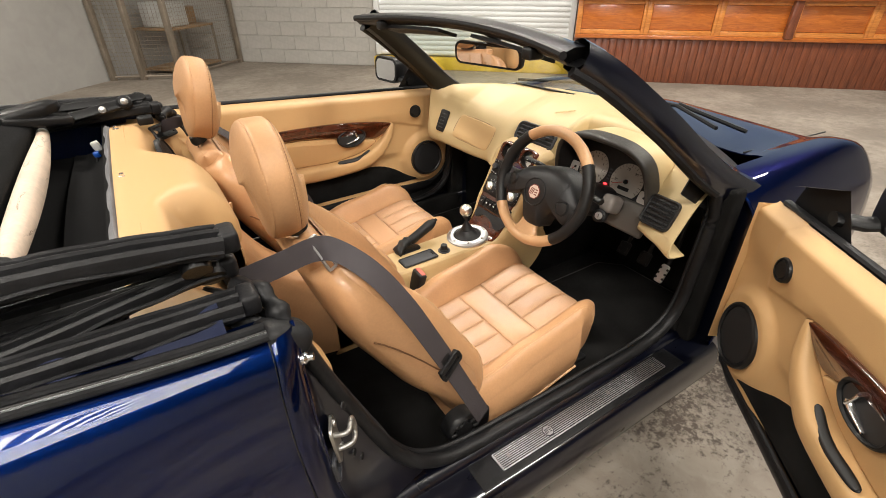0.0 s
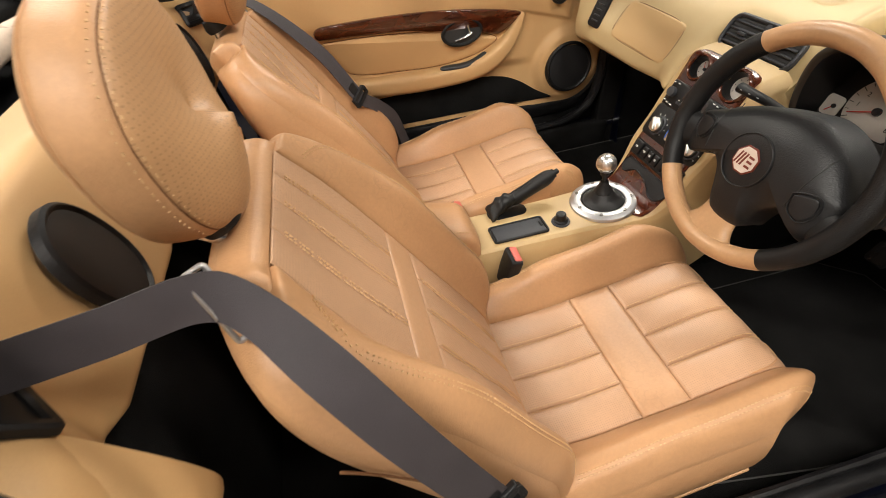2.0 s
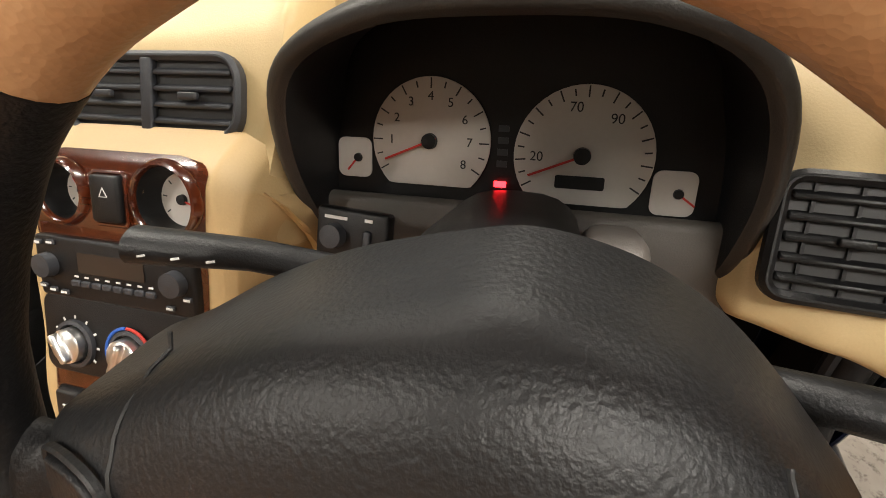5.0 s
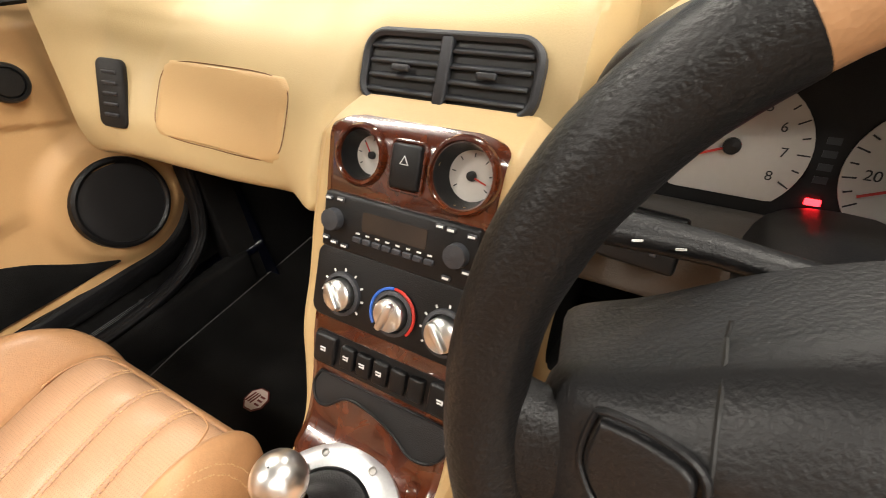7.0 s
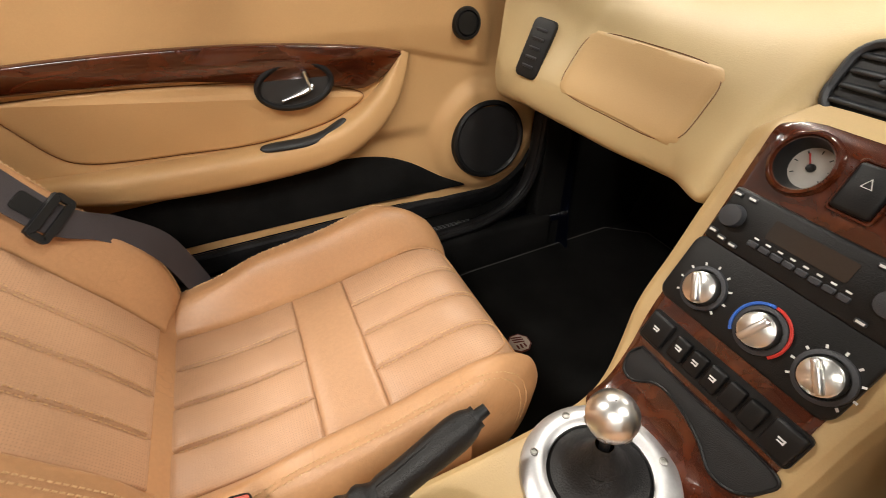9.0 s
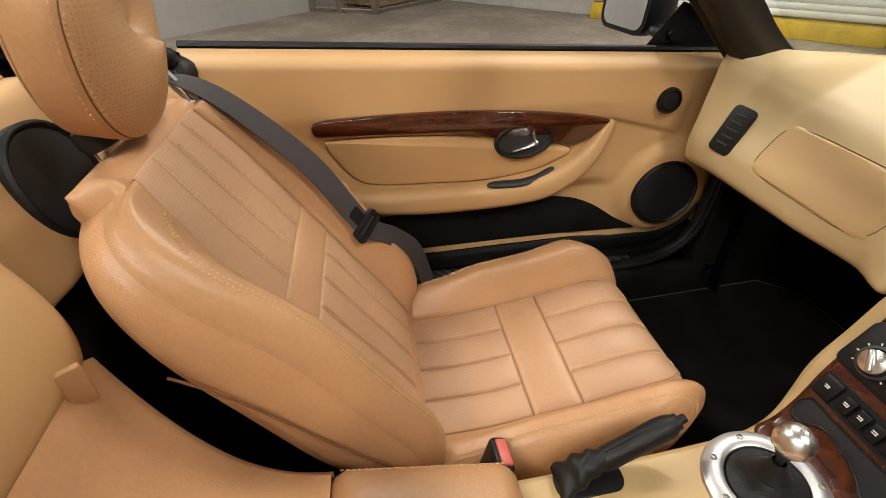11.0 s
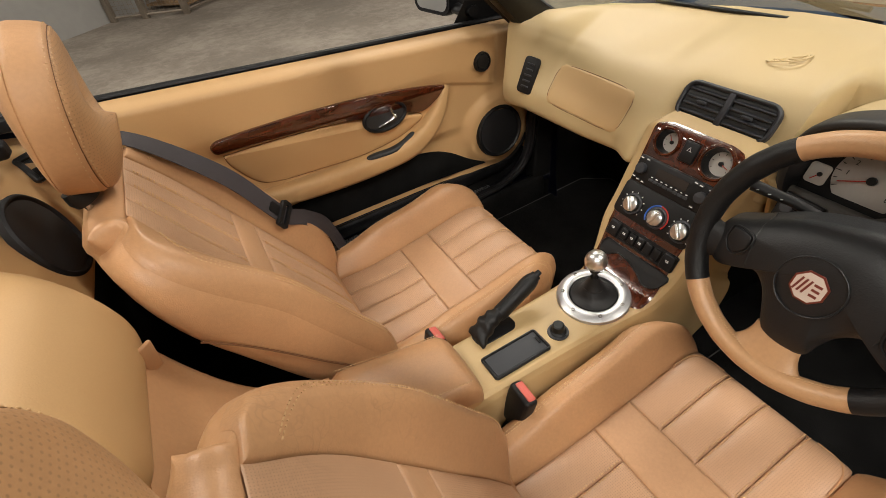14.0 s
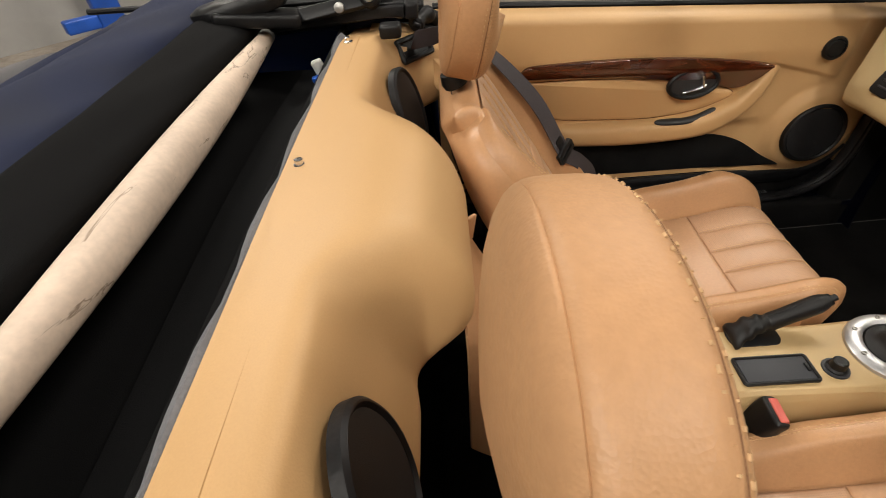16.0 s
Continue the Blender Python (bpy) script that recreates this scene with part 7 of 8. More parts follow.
# sills with tread plates
for s in (-1, 1):
    rows = []
    for x in np.linspace(-0.78, 0.46, 40):
        rows.append(section(s, x, [(0.668, 0.30), (0.675, 0.318), (0.70, 0.318), (0.715, 0.305), (0.725, 0.300), (0.79, 0.298), (0.805, 0.290), (0.818, 0.262), (0.822, 0.225), (0.812, 0.175), (0.78, 0.13), (0.70, 0.12)]))
    sill = part("sill", sheet(rows, 0.004), PAINT_SHADED, body, "navy door sill in shaded colour", angle=60)
    part("inner_sill", rbox((1.16, 0.045, 0.12), Matrix.Translation((-0.16, s * 0.682, 0.262)), 0.015), CARPET, sill)
    part("sill_shelf", rbox((0.80, 0.085, 0.006), Matrix.Translation((-0.11, s * 0.756, 0.3015)), 0.003), RUBBER, sill)
    tp = part("tread_plate", plate(outline(0.66, 0.052, 0.006), 0.003, Matrix.Translation((-0.108, s * 0.753, 0.3045)), 0.001), ALU, sill, "ribbed aluminium tread plate")
    for k in range(9):
        part("rib", rbox((0.650, 0.0028, 0.0012), Matrix.Translation((-0.108, s * (0.753 - 0.022 + k * 0.0055), 0.3078)), 0), PRINT_BLACK, tp)
    for x in (-0.40, -0.02, 0.19):
        part("screw", lathe([(0, 0), (0.0055, 0), (0.005, 0.0025), (0, 0.003)], Matrix.Translation((x, s * 0.753, 0.3078)), 14), STEEL, tp)
    octagon("badge", 0.017, Matrix.Translation((-0.262, s * 0.753, 0.3075)) @ pose(0, 0, 0, 0, 0, 0), tp, PLASTIC, ALU)

# striker and stop on the driver's shut
m = facing((-0.822, -0.752, 0.682), (0.9, -0.35, 0.1))
stk = part("door_striker", plate(outline(0.048, 0.085, 0.012), 0.006, m @ Matrix.Translation((0, 0, -0.004)), 0.002), STEEL, body, "worn steel door striker")
part("loop", tube([m @ Vector(p) for p in spline([(-0.016, 0.028, 0.0), (-0.016, 0.030, 0.026), (0.014, 0.026, 0.032), (0.016, -0.006, 0.032), (-0.004, -0.014, 0.026), (-0.010, -0.016, 0.0)], 40)], 0.0048, 10), STEEL, stk)
for y in (0.032, -0.032):
    part("screw", lathe([(0, 0), (0.008, 0), (0.007, 0.004), (0, 0.005)], m @ Matrix.Translation((0.008, y, 0.002)), 14), STEEL, stk)
part("stop_pin", lathe([(0, 0), (0.010, 0), (0.010, 0.008), (0.006, 0.012), (0.006, 0.02), (0, 0.022)], facing((-0.852, -0.748, 0.884), (0.9, -0.4, 0.1)), 18), CHROME, body)

lp = facing((-0.838, -0.772, 0.640), (0.9, -0.40, 0.1))
part("latch_loop", hoop(outline(0.034, 0.052, 0.008), 0.006, 0.008, lp, 0.002), PLASTIC_GREY, body, "dark steel latch loop")
for k, (x, y, z) in enumerate(((-0.79, -0.735, 0.60), (-0.775, -0.730, 0.57), (-0.80, -0.745, 0.745))):
    part("plug", lathe([(0, 0), (0.008, 0), (0.007, 0.002), (0, 0.003)], facing((x, y, z), (0.75, -0.6, 0.2)), 14), RUBBER, body)

# front wings, bonnet, cowl
rows = []
for x in np.linspace(0.44, 2.05, 40):
    k = (x - 0.44) / 1.6
    z0 = 0.835 - 0.06 * k - 0.26 * smooth(0.42, 1.0, k)
    w = 0.79 + 0.03 * math.sin(math.pi * k) - 0.26 * smooth(0.45, 1.0, k)
    hump = 0.035 * math.sin(math.pi * min(1, k * 1.15))
    prof = [(-w + 0.02, 0.20), (-w - 0.01, 0.35), (-w - 0.02, 0.52), (-w - 0.01, z0 - 0.13), (-w + 0.015, z0 - 0.045), (-w + 0.08, z0 + 0.005 + hump), (-w + 0.17, z0 + 0.012 + hump), (-w + 0.26, z0 + 0.012 + hump * 0.4), (-0.3, z0 + 0.035), (0, z0 + 0.05)]
    half = spline(prof, 34)
    full = [(x, y, z) for y, z in half] + [(x, -y, z) for y, z in half[::-1][1:]]
    rows.append(full)
front = part("front_body", sheet(rows[7:], 0.004), PAINT, body, "navy metallic bonnet and front wings", angle=60)
for s in (-1, 1):
    rows2 = []
    for r in rows[:8]:
        half = r[:34] if s < 0 else r[::-1][:34]
        rows2.append([p for p in half if abs(p[1]) > 0.60])
    n = min(len(r) for r in rows2)
    part("wing_top", sheet([r[:n] for r in rows2], 0.004), PAINT, body, angle=60)
    part("wing_shut", sheet([[(p[0] + 0.012, p[1] * (1 - 0.20 * f), p[2] - 0.02 * f) for f in (0, 0.3, 0.7, 1.0)] for p in rows2[0][:n]], 0.004), PAINT_SHADED, body, "navy shut face of the wing in shaded colour")
    part("wing_bead", tube([(p[0] - 0.002, p[1] * 0.998, p[2]) for p in rows2[0][:n]], 0.005, 8), PAINT, body)
    part("bonnet_line", tube([(x, s * (0.565 - 0.05 * (x - 0.8)), 0.862 - 0.085 * (x - 0.72) - 0.012) for x in np.linspace(0.74, 1.5, 20)], 0.003, 6), PRINT_BLACK, body)
# scuttle with wipers
part("scuttle", sheet([[(0.47 + 0.12 * f + 0.26 * (1 - (y / 0.66) ** 2), y, 0.875 - 0.045 * f + 0.04 * (1 - (y / 0.66) ** 2)) for f in (0, 0.3, 0.7, 1.0)] for y in np.linspace(-0.64, 0.64, 40)], 0.004), PLASTIC, body, "black scuttle panel")
for y0, y1 in ((0.50, 0.02), (-0.02, -0.50)):
    w = part("wiper", tube([(0.785 - 0.55 * y0 * y0, y0, 0.925), (0.79, (y0 + y1) / 2, 0.935), (0.785 - 0.55 * y1 * y1, y1, 0.93)], 0.007, 6), RUBBER, body)
    part("wiper_arm", tube([(0.82, y1 - 0.02, 0.895), (0.80, (y0 + y1) / 2, 0.94)], 0.008, 6), PLASTIC, w)

# ---- windscreen ----
screen = thing("windscreen", (0.4, 0, 0.9), "raked windscreen in a black and navy frame", "windscreen")


def pillar(s, f):
    """Middle of a screen pillar from its foot (0) to the header (1)."""
    p = spline([(0.52, 0.715, 0.795), (0.34, 0.672, 0.895), (0.15, 0.622, 1.045), (-0.02, 0.570, 1.170), (-0.105, 0.530, 1.222)], 41)[int(round(f * 40))]
    return Vector((p[0], s * p[1], p[2]))


for s in (-1, 1):
    pts = [pillar(s, f) for f in np.linspace(0, 1, 31)]
    rows, rows_out = [], []
    for i, p in enumerate(pts):
        d = (pts[min(i + 1, 30)] - pts[max(i - 1, 0)]).normalized()
        q = d.cross(Vector((0, 1, 0))).normalized()
        w = 0.052 - 0.014 * i / 30
        inner = [p + q * (w * c) * (-1) + Vector((0, s * e, 0)) for c, e in ((-1, 0.022), (-1.02, 0.0), (-0.85, -0.018), (-0.3, -0.030), (0.3, -0.032), (0.85, -0.022), (1.02, -0.004))]
        outer = [p + q * (w * c) * (-1) + Vector((0, s * e, 0)) for c, e in ((-1, 0.022), (-0.6, 0.034), (0.2, 0.034), (0.8, 0.020), (1.02, -0.004))]
        rows.append(inner)
        rows_out.append(outer)
    part("pillar_trim", sheet(rows), PLASTIC, screen, "black pillar trim")
    # pillar in body navy, darkened in its colour for lack of light
    part("pillar_skin", sheet(rows_out), PAINT_SHADED, screen, "navy pillar in shaded colour")
    part("pillar_seal", tube([p + Vector((-0.028, s * 0.018, -0.030)) for p in pts[6:]], 0.012, 8), RUBBER, screen)
    part("quarter_trim", sheet([[pillar(s, 0.05 + 0.22 * f) + Vector((-0.02 - 0.03 * g, -s * 0.02, -0.02 - 0.05 * g)) for g in (0, 0.5, 1)] for f in np.linspace(0, 1, 8)], 0.004), PLASTIC, screen)


def header_mid(y):
    q = y / 0.53
    return Vector((-0.105 + 0.075 * (1 - q * q), y, 1.222 + 0.022 * (1 - q * q)))


ys = np.linspace(-0.545, 0.545, 45)
rows, rows_b = [], []
for y in ys:
    c = header_mid(y)
    e = smooth(0.545, 0.47, abs(y))
    rows.append([c + Vector((dx, 0, dz)) for dx, dz in ((0.035, 0.012), (0.03, -0.012), (0.0, -0.022), (-0.035, -0.016), (-0.05, 0.0), (-0.046, 0.012))])
    rows_b.append([c + Vector((dx, 0, dz)) for dx, dz in ((-0.046, 0.012), (-0.02, 0.020), (0.015, 0.020), (0.035, 0.012))])
part("header_trim", sheet(rows), PLASTIC, screen, "black header rail", angle=60)
part("header_skin", sheet(rows_b), PAINT_SHADED, screen)
part("header_seal", tube([header_mid(y) + Vector((-0.052, 0, 0.006)) for y in ys], 0.010, 8), RUBBER, screen)
for y in (0.40, -0.40):
    lt = part("latch", rbox((0.05, 0.035, 0.03), Matrix.Translation(header_mid(y) + Vector((-0.04, 0, -0.02))), 0.008), PLASTIC, screen)
for y0, y1 in ((0.42, 0.10), (-0.08, -0.40)):
    pts = []
    for i in range(9):
        y = y0 + (y1 - y0) * i / 8
        pts.append([header_mid(y) + Vector((-0.035 + 0.075 * g, 0, -0.020 - 0.022 * g)) for g in (0, 0.33, 0.66, 1)])
    vis = part("sun_visor", sheet(pts, 0.010), PLASTIC, None, category="sun visor")
    tagged(vis, "folded black sun visor under the header rail", "sun visor")
# glass
rows = []
for i in range(31):
    y = 1.0 - 2.0 * i / 30
    row = []
    for j in range(17):
        f = j / 16
        lo = Vector((0.44 + 0.285 * (1 - y * y), y * 0.668, 0.875 + 0.042 * (1 - y * y)))
        hi = header_mid(y * 0.525) + Vector((0.028, 0, 0.0))
        p = lo.lerp(hi, f) + Vector((0.02, 0, 0.03)) * math.sin(math.pi * f) * 0.6
        row.append(p)
    rows.append(row)
gl = part("glass", sheet(rows), GLASS, screen, "clear windscreen glass")
gl.visible_shadow = False

# rear-view mirror
t = thing("rear_view_mirror", (0.0, -0.09, 1.16), "black framed rear-view mirror on a stalk", "mirror")
m = facing((-0.005, -0.085, 1.160), (-0.93, -0.26, -0.10))
rings = []
for g, dz in ((0.93, 0.006), (0.985, 0.007), (1.0, 0.002), (1.0, -0.010), (0.9, -0.022), (0.5, -0.030), (0.1, -0.032)):
    rings.append([m @ Vector((x * g, y * g, dz)) for x, y in outline(0.255, 0.068, 0.024)])
part("housing", mesh_rings(rings), PLASTIC, t)
part("mirror_glass", plate(outline(0.236, 0.054, 0.018), 0.001, m @ Matrix.Translation((0, 0, 0.0062))), MIRROR, t)
part("stalk", tube([m @ Vector((0, 0, -0.03)), m @ Vector((0, 0.03, -0.06)), header_mid(-0.03) + Vector((0.03, 0, -0.015))], 0.009, 10), PLASTIC, t)

def peeling_material(name, coat, under):
    """Pale cloth whose surface has cracked and flaked along its length."""
    m = surface(name, coat, 0.65, vary=0.16, grain=140, bump=0.0, blotch=12)
    n, l = m.node_tree.nodes, m.node_tree.links
    b = n["Principled BSDF"]
    tc, mp = n.new("ShaderNodeTexCoord"), n.new("ShaderNodeMapping")
    mp.inputs["Scale"].default_value = (34, 9, 34)
    l.new(tc.outputs["Object"], mp.inputs["Vector"])
    t = n.new("ShaderNodeTexNoise")
    t.inputs["Scale"].default_value, t.inputs["Detail"].default_value, t.inputs["Distortion"].default_value = 1.0, 6, 0.6
    l.new(mp.outputs[0], t.inputs["Vector"])
    line = n.new("ShaderNodeMapRange")
    line.inputs["From Min"].default_value, line.inputs["From Max"].default_value, line.inputs["To Min"].default_value, line.inputs["To Max"].default_value = 0.0, 0.016, 1.0, 0.0
    off = n.new("ShaderNodeMath")
    off.operation = "SUBTRACT"
    off.inputs[1].default_value = 0.60
    l.new(t.outputs["Fac"], off.inputs[0])
    ab = n.new("ShaderNodeMath")
    ab.operation = "ABSOLUTE"
    l.new(off.outputs[0], ab.inputs[0])
    l.new(ab.outputs[0], line.inputs["Value"])
    mx = n.new("ShaderNodeMix")
    mx.data_type = "RGBA"
    mx.inputs[7].default_value = (*under, 1)
    l.new(line.outputs[0], mx.inputs[0])
    l.new(n["Color Ramp"].outputs[0], mx.inputs[6])
    l.new(mx.outputs[2], b.inputs["Base Color"])
    st = n.new("ShaderNodeMath")
    st.operation = "LESS_THAN"
    st.inputs[1].default_value = 0.60
    l.new(t.outputs["Fac"], st.inputs[0])
    bp = n.new("ShaderNodeBump")
    bp.inputs["Strength"].default_value, bp.inputs["Distance"].default_value = 0.8, 0.003
    l.new(st.outputs[0], bp.inputs["Height"])
    l.new(bp.outputs[0], b.inputs["Normal"])
    return m


# ---- folded hood ----
hood = thing("folded_soft_top", (-1.25, 0, 0.85), "folded navy and black fabric hood behind the seats", "soft top")
# hood well
part("well", rbox((0.60, 1.30, 0.02), Matrix.Translation((-1.32, 0, 0.835)), 0.005), FABRIC_BLACK, hood)
part("well_front", rbox((0.015, 1.28, 0.12), Matrix.Translation((-1.066, 0, 0.885)), 0.004), FABRIC_BLACK, hood)
part("well_lining", sheet([[(-1.07 - 0.10 * f, y, 0.90 - 0.035 * math.sin(f * 2.2) + 0.012 * math.sin(y * 5 + f)) for f in np.linspace(0, 1, 8)] for y in np.linspace(-0.6, 0.6, 40)]), FABRIC_BLACK, hood)
CREAM = peeling_material("peeling_cream_cloth", (0.66, 0.53, 0.42), (0.26, 0.18, 0.125))
ys = np.linspace(-0.50, 0.50, 50)
rings = []
for y in ys:
    k = 1 - (y / 0.53) ** 2
    r = 0.0135 + 0.0135 * k ** 1.2
    c = Vector((-1.218 + 0.010 * k, y + 0.03, 0.957 + 0.002 * k))
    rings.append([c + Vector((r * math.cos(a), 0, r * 1.15 * math.sin(a))) for a in np.linspace(0, math.tau, 25)[:-1]])
part("roll_bar_cover", mesh_rings(rings), CREAM, hood, "scuffed cream cloth roll")
for y in (0.52, -0.48):
    part("roll_end", tube([(-1.219, y + 0.0, 0.957), (-1.222, y + 0.04 * (1 if y > 0 else -1), 0.955)], 0.0165, 14), STEEL, hood)


def fold(prof, mat, name, lab, wob=0.006, seed=1.0, y0=-0.62, y1=0.62):
    rows = []
    for y in np.linspace(y0, y1, 70):
        k = 1 - (y / 0.66) ** 2
        row = []
        for i, (x, z) in enumerate(spline(prof, 24)):
            w = wob * (math.sin(y * 9 + seed + i * 0.4) + 0.6 * math.sin(y * 21 + seed * 2 + i * 0.7))
            row.append((x - 0.008 * k, y, z + w + 0.004 * k))
        rows.append(row)
    return part(name, sheet(rows, 0.004), mat, hood, lab, angle=60)


fold([(-1.240, 0.945), (-1.232, 0.968), (-1.228, 0.982), (-1.236, 0.994), (-1.252, 1.002), (-1.275, 1.010), (-1.305, 1.016), (-1.322, 1.010)], FABRIC_BLACK, "lining", "black hood lining", 0.0015, 0.5)
fold([(-1.318, 0.990), (-1.325, 1.008), (-1.345, 1.022), (-1.39, 1.032), (-1.44, 1.030), (-1.49, 1.012), (-1.525, 0.975), (-1.54, 0.92)], FABRIC_BLUE, "outer_fabric", "navy hood fabric", 0.004, 1.7)
fold([(-1.500, 0.985), (-1.515, 1.000), (-1.535, 1.000), (-1.56, 0.985), (-1.575, 0.955), (-1.58, 0.91)], FABRIC_BLUE, "outer_fabric", "navy hood fabric", 0.004, 0.7)
part("deck_seal", tube([(-1.66, y, 0.93) for y in np.linspace(-0.70, 0.70, 20)], 0.015, 8), RUBBER, hood)
part("boot_lid", sheet([[(-1.67 - 0.5 * f, y, 0.945 - 0.10 * f * f - 0.03 * (y / 0.7) ** 2) for f in np.linspace(0, 1, 12)] for y in np.linspace(-0.71, 0.71, 30)], 0.004), PAINT, body, "navy boot lid")

RIDGES = ((-1.0, -0.6), (-1.04, 0.1), (-0.98, 0.62), (-0.84, 0.86), (-0.72, 0.80), (-0.66, 0.42), (-0.40, 0.36), (-0.33, 0.88), (-0.20, 1.02), (-0.06, 0.95), (0.0, 0.50), (0.30, 0.42), (0.38, 0.80), (0.52, 0.90), (0.66, 0.74), (0.72, 0.30), (0.95, 0.22), (1.04, -0.1), (1.0, -0.6), (0.5, -0.9), (-0.5, -0.9))


def ridged(pts, w, h, s):
    """A rubber channel with ridges along its back."""
    rings = []
    for i, p in enumerate(pts):
        d = (pts[min(i + 1, len(pts) - 1)] - pts[max(i - 1, 0)]).normalized()
        side = d.cross(Vector((0, 0, 1))).normalized()
        up = side.cross(d)
        k = 1 + 0.03 * math.sin(i * 1.7) + 0.02 * math.sin(i * 3.1)
        rings.append([p + side * (a * w * k) + up * (b * h * k) for a, b in RIDGES])
    return mesh_rings(rings)


def flat_bar(p, q, w, h):
    """A flat pressed bar with rounded ends from p to q, standing edge up towards the middle of the car."""
    p, q = Vector(p), Vector(q)
    d = q - p
    side = 1 if p.y > 0 else -1
    m = facing((p + q) / 2, Vector((0, -side * 0.75, 0.65)), d.cross(Vector((0, -side * 0.75, 0.65))))
    return plate(outline(d.length + w * 0.6, w, w * 0.48), h, m, 0.003)


for s in (-1, 1):
    # rubber-capped side rails lying on one another
    for k, (a, b, r, fl) in enumerate((((-0.905, 0.600, 1.035), (-1.42, 0.640, 1.085), 0.034, 0.62), ((-0.915, 0.585, 0.980), (-1.30, 0.630, 0.965), 0.026, 0.6), ((-0.905, 0.670, 0.958), (-1.50, 0.675, 0.985), 0.030, 0.62))):
        if s > 0 and k == 0:
            a, b, r = (-0.93, 0.635, 1.000), (-1.36, 0.665, 1.024), 0.022
        pts = [Vector((a[0] + (b[0] - a[0]) * f, s * (a[1] + (b[1] - a[1]) * f), a[2] + (b[2] - a[2]) * f + 0.006 * math.sin(f * 5 + k))) for f in np.linspace(0, 1, 24)]
        rail = part("side_rail", ridged(pts, r, r * fl, s), RUBBER, hood, "black rubber-capped hood rail", angle=25)
        part("lip", tube([p + Vector((0, s * r * 1.02, -r * fl * 0.25 + 0.002 * math.sin(i * 0.9))) for i, p in enumerate(pts)], 0.004, 6), RUBBER, rail)
        part("end_block", rbox((0.03, 0.05, 0.035), Matrix.Translation(pts[0] + Vector((0.012, 0, 0))), 0.008), RUBBER, rail)
    # linkage
    lk = part("linkage", flat_bar((-1.20, s * 0.552, 0.972), (-0.985, s * 0.562, 1.018), 0.030, 0.012), PLASTIC, hood)
    part("linkage_arm", flat_bar((-1.21, s * 0.585, 0.962), (-0.925, s * 0.602, 0.985), 0.034, 0.012), PLASTIC, hood)
    part("linkage_arm", flat_bar((-1.26, s * 0.60, 1.010), (-0.93, s * 0.62, 1.012), 0.026, 0.010), PLASTIC, hood)
    for x, y, z in ((-0.985, 0.560, 1.018), (-0.928, 0.600, 0.985), (-0.945, 0.618, 1.012)):
        part("knuckle", lathe([(0, -0.012), (0.021, -0.012), (0.022, 0.006), (0.017, 0.011), (0, 0.012)], facing((x, s * y, z), (0, -s, 0.7)), 20), PLASTIC, lk)
    for x, y, z in ((-1.05, 0.556, 1.006), (-0.985, 0.555, 1.024), (-1.16, 0.552, 0.985)):
        part("rivet", lathe([(0, 0), (0.011, 0), (0.010, 0.006), (0, 0.008)], facing((x, s * (y - 0.014), z), (0, -s, 0.3)), 14), STEEL, lk)
    # hood corner pad
    rings = []
    c = Vector((-1.245, s * 0.515, 1.030))
    for g, dz in ((0.9, -0.02), (1.0, -0.008), (0.97, 0.006), (0.8, 0.014), (0.3, 0.018), (0.03, 0.018)):
        rings.append([c + Euler((0, radians(-8), radians(15 * s))).to_matrix() @ Vector((x * g, y * g, dz)) for x, y in oval(0.20, 0.075, 36, 2.3)])
    part("corner_pad", mesh_rings(rings), PLASTIC, hood)
    part("corner_pad_base", rbox((0.17, 0.07, 0.03), Matrix.Translation((-1.215, s * 0.515, 1.004)) @ pose(0, 0, 0, 0, 8, 15 * s), 0.01), PLASTIC, hood)
    # catch at the front corner of the trim
    part("catch", rbox((0.045, 0.035, 0.028), Matrix.Translation((-0.945, s * 0.50, 0.968)), 0.007), PLASTIC, hood)
    part("hook", rbox((0.02, 0.055, 0.012), Matrix.Translation((-0.895, s * 0.612, 0.948)) @ pose(0, 0, 0, 0, 30, 0), 0.004), PLASTIC, hood)
    # rubber gusset over the pillar head
    rows = []
    for f in np.linspace(0, 1, 16):
        x, y, z = spline([(-0.955, 0.655, 0.930), (-0.905, 0.675, 0.925), (-0.865, 0.698, 0.905), (-0.838, 0.702, 0.865)], 16)[int(round(f * 15))]
        w = 0.035 * math.sin(math.pi * (0.25 + 0.6 * f))
        rows.append([(x + w * c * 0.4, s * (y + w * 0.7 * c), z + w * 0.6 * q) for c, q in [(math.cos(a), math.sin(a)) for a in np.linspace(0, math.tau, 15)[:-1]]])
    part("gusset", mesh_rings(rows), RUBBER, hood)
    part("gusset_cap", rbox((0.095, 0.066, 0.058), Matrix.Translation((-0.868, s * 0.716, 0.908)) @ pose(0, 0, 0, 0, 28, -12 * s), 0.026, 4), RUBBER, hood)
    part("gusset_fold", tube(spline([(-0.90, s * 0.60, 0.945), (-0.875, s * 0.64, 0.955), (-0.86, s * 0.68, 0.938), (-0.852, s * 0.708, 0.915)], 16), [0.016 + 0.004 * math.sin(i * 1.3) for i in range(16)], 12), RUBBER, hood)
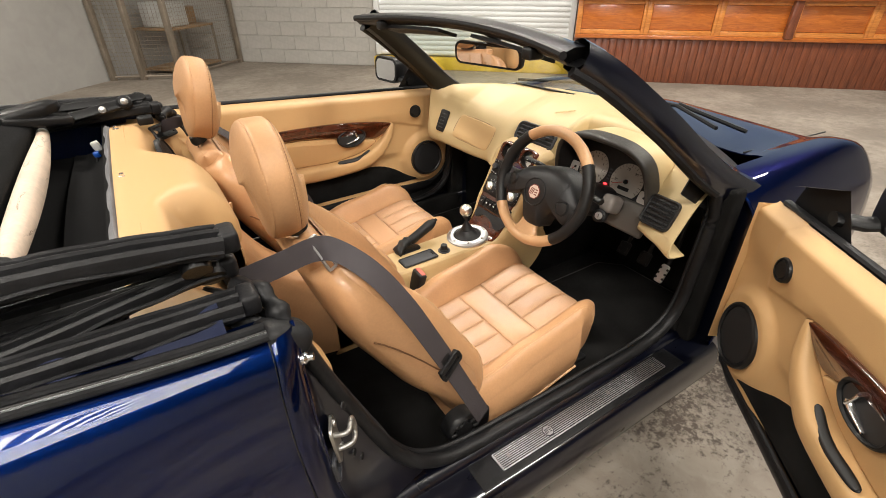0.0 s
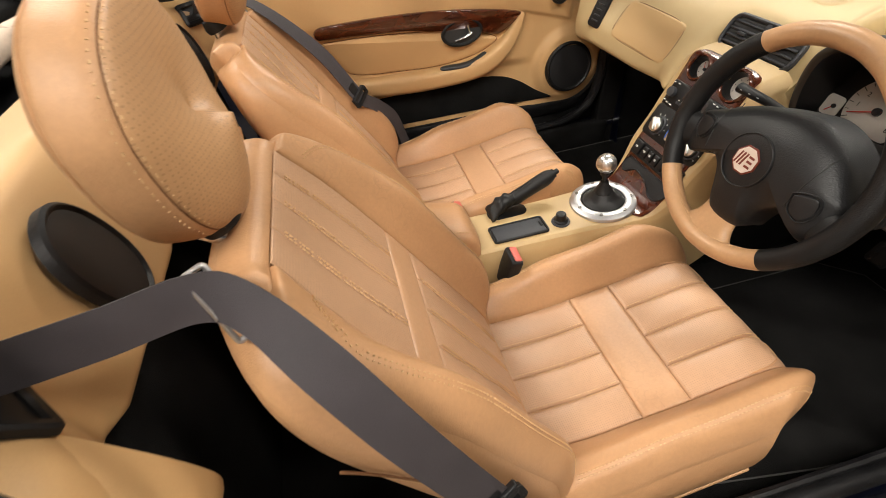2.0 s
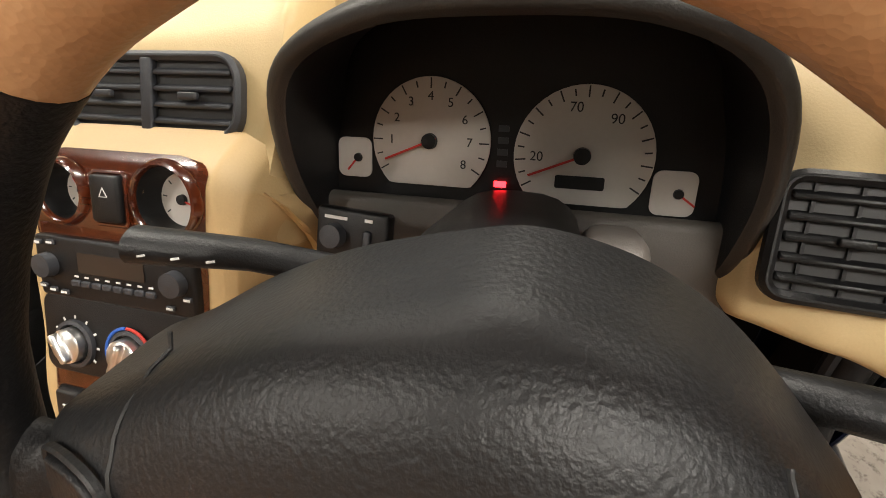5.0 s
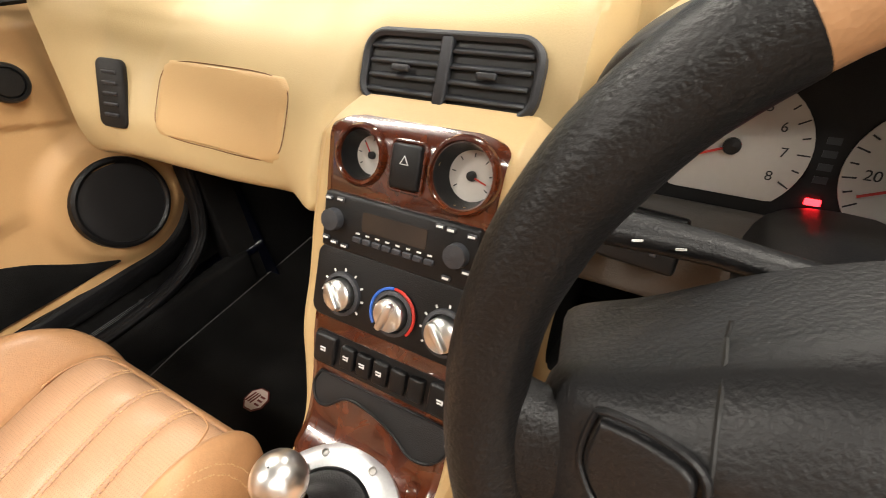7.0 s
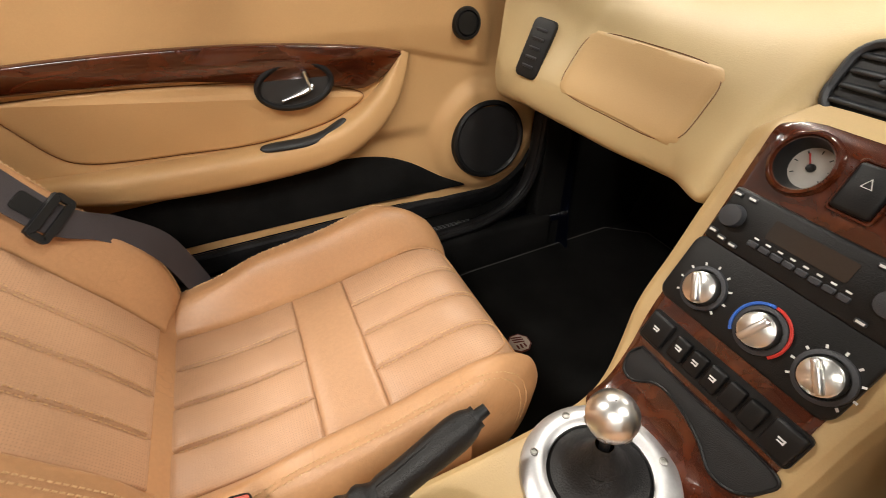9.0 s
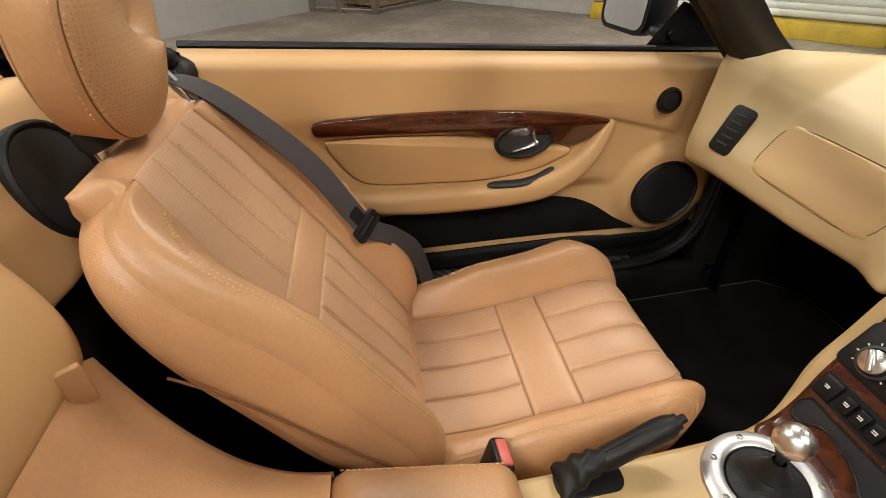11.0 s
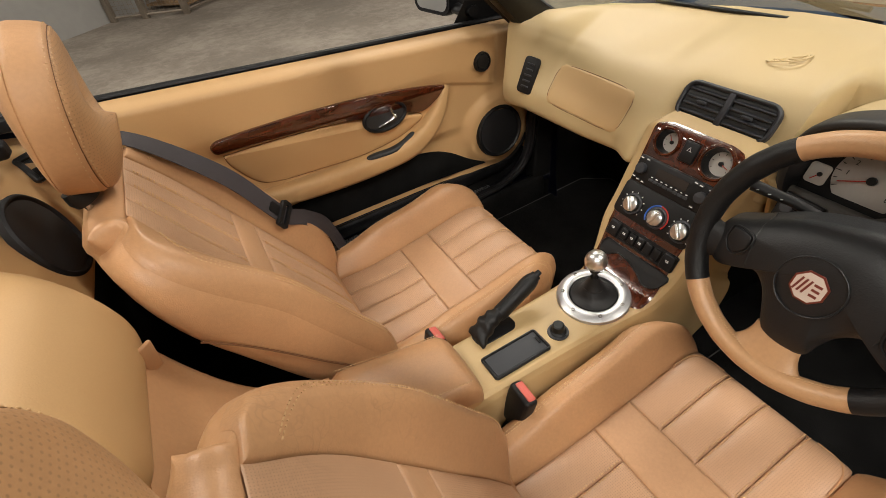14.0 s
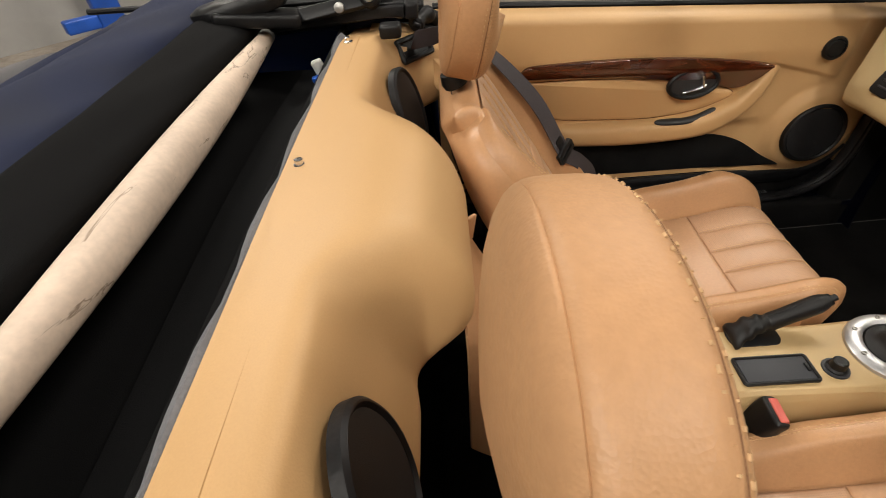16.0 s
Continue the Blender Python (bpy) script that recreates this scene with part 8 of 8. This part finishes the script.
    # fabric bunched along the waist, and the waist strips
    rows = []
    for x in np.linspace(-0.935, -1.62, 60):
        w = 0.008 * math.sin(x * 31) + 0.006 * math.sin(x * 67 + 1)
        rows.append([(x, s * y, z + w * q) for y, z, q in ((0.64, 0.935, 0.3), (0.655, 0.962, 1), (0.68, 0.968, 1.2), (0.70, 0.958, 0.9), (0.718, 0.946, 0.4), (0.722, 0.935, 0))])
    part("bunched_fabric", sheet(rows, 0.003), FABRIC_BLUE, hood, "bunched navy hood fabric")
    for y, z, r, mat in ((0.730, 0.951, 0.007, RUBBER), (0.742, 0.949, 0.0035, CHROME), (0.750, 0.946, 0.006, RUBBER)):
        part("waist_strip", tube([(x, s * y, z + 0.035 * smooth(0, 0.5, -0.888 - x)) for x in np.linspace(-0.888, -1.7, 30)], r, 8), mat, body)

# carpeted closing panels behind the passenger door
part("kick_panel", rbox((0.06, 0.03, 0.40), Matrix.Translation((0.435, 0.728, 0.38)), 0.008), CARPET, body, "black carpeted kick panel")
part("closing_panel", rbox((0.50, 0.02, 0.30), Matrix.Translation((0.25, 0.768, 0.40)), 0.008), CARPET, body, "black closing panel")
part("corner_panel", rbox((0.05, 0.20, 0.28), Matrix.Translation((-0.880, 0.700, 0.27)), 0.01), CARPET, body, "black carpeted corner panel")

# wiring plug in the hood well
t = thing("wiring_plug", (-1.09, 0.42, 0.86), "loose white and blue wiring plug in the hood well", "plug")
part("white_half", rbox((0.022, 0.014, 0.032), Matrix.Translation((-1.092, 0.435, 0.925)) @ pose(0, 0, 0, 10, -15, 0), 0.004), GREY_BOX, t)
part("blue_half", rbox((0.018, 0.012, 0.018), Matrix.Translation((-1.098, 0.425, 0.903)) @ pose(0, 0, 0, 10, -15, 0), 0.003), BLUE_STEEL, t)
part("cable", tube(spline([(-1.10, 0.42, 0.895), (-1.105, 0.40, 0.87), (-1.09, 0.34, 0.86), (-1.07, 0.28, 0.88), (-1.065, 0.20, 0.875)], 24), 0.003, 6), PLASTIC, t)
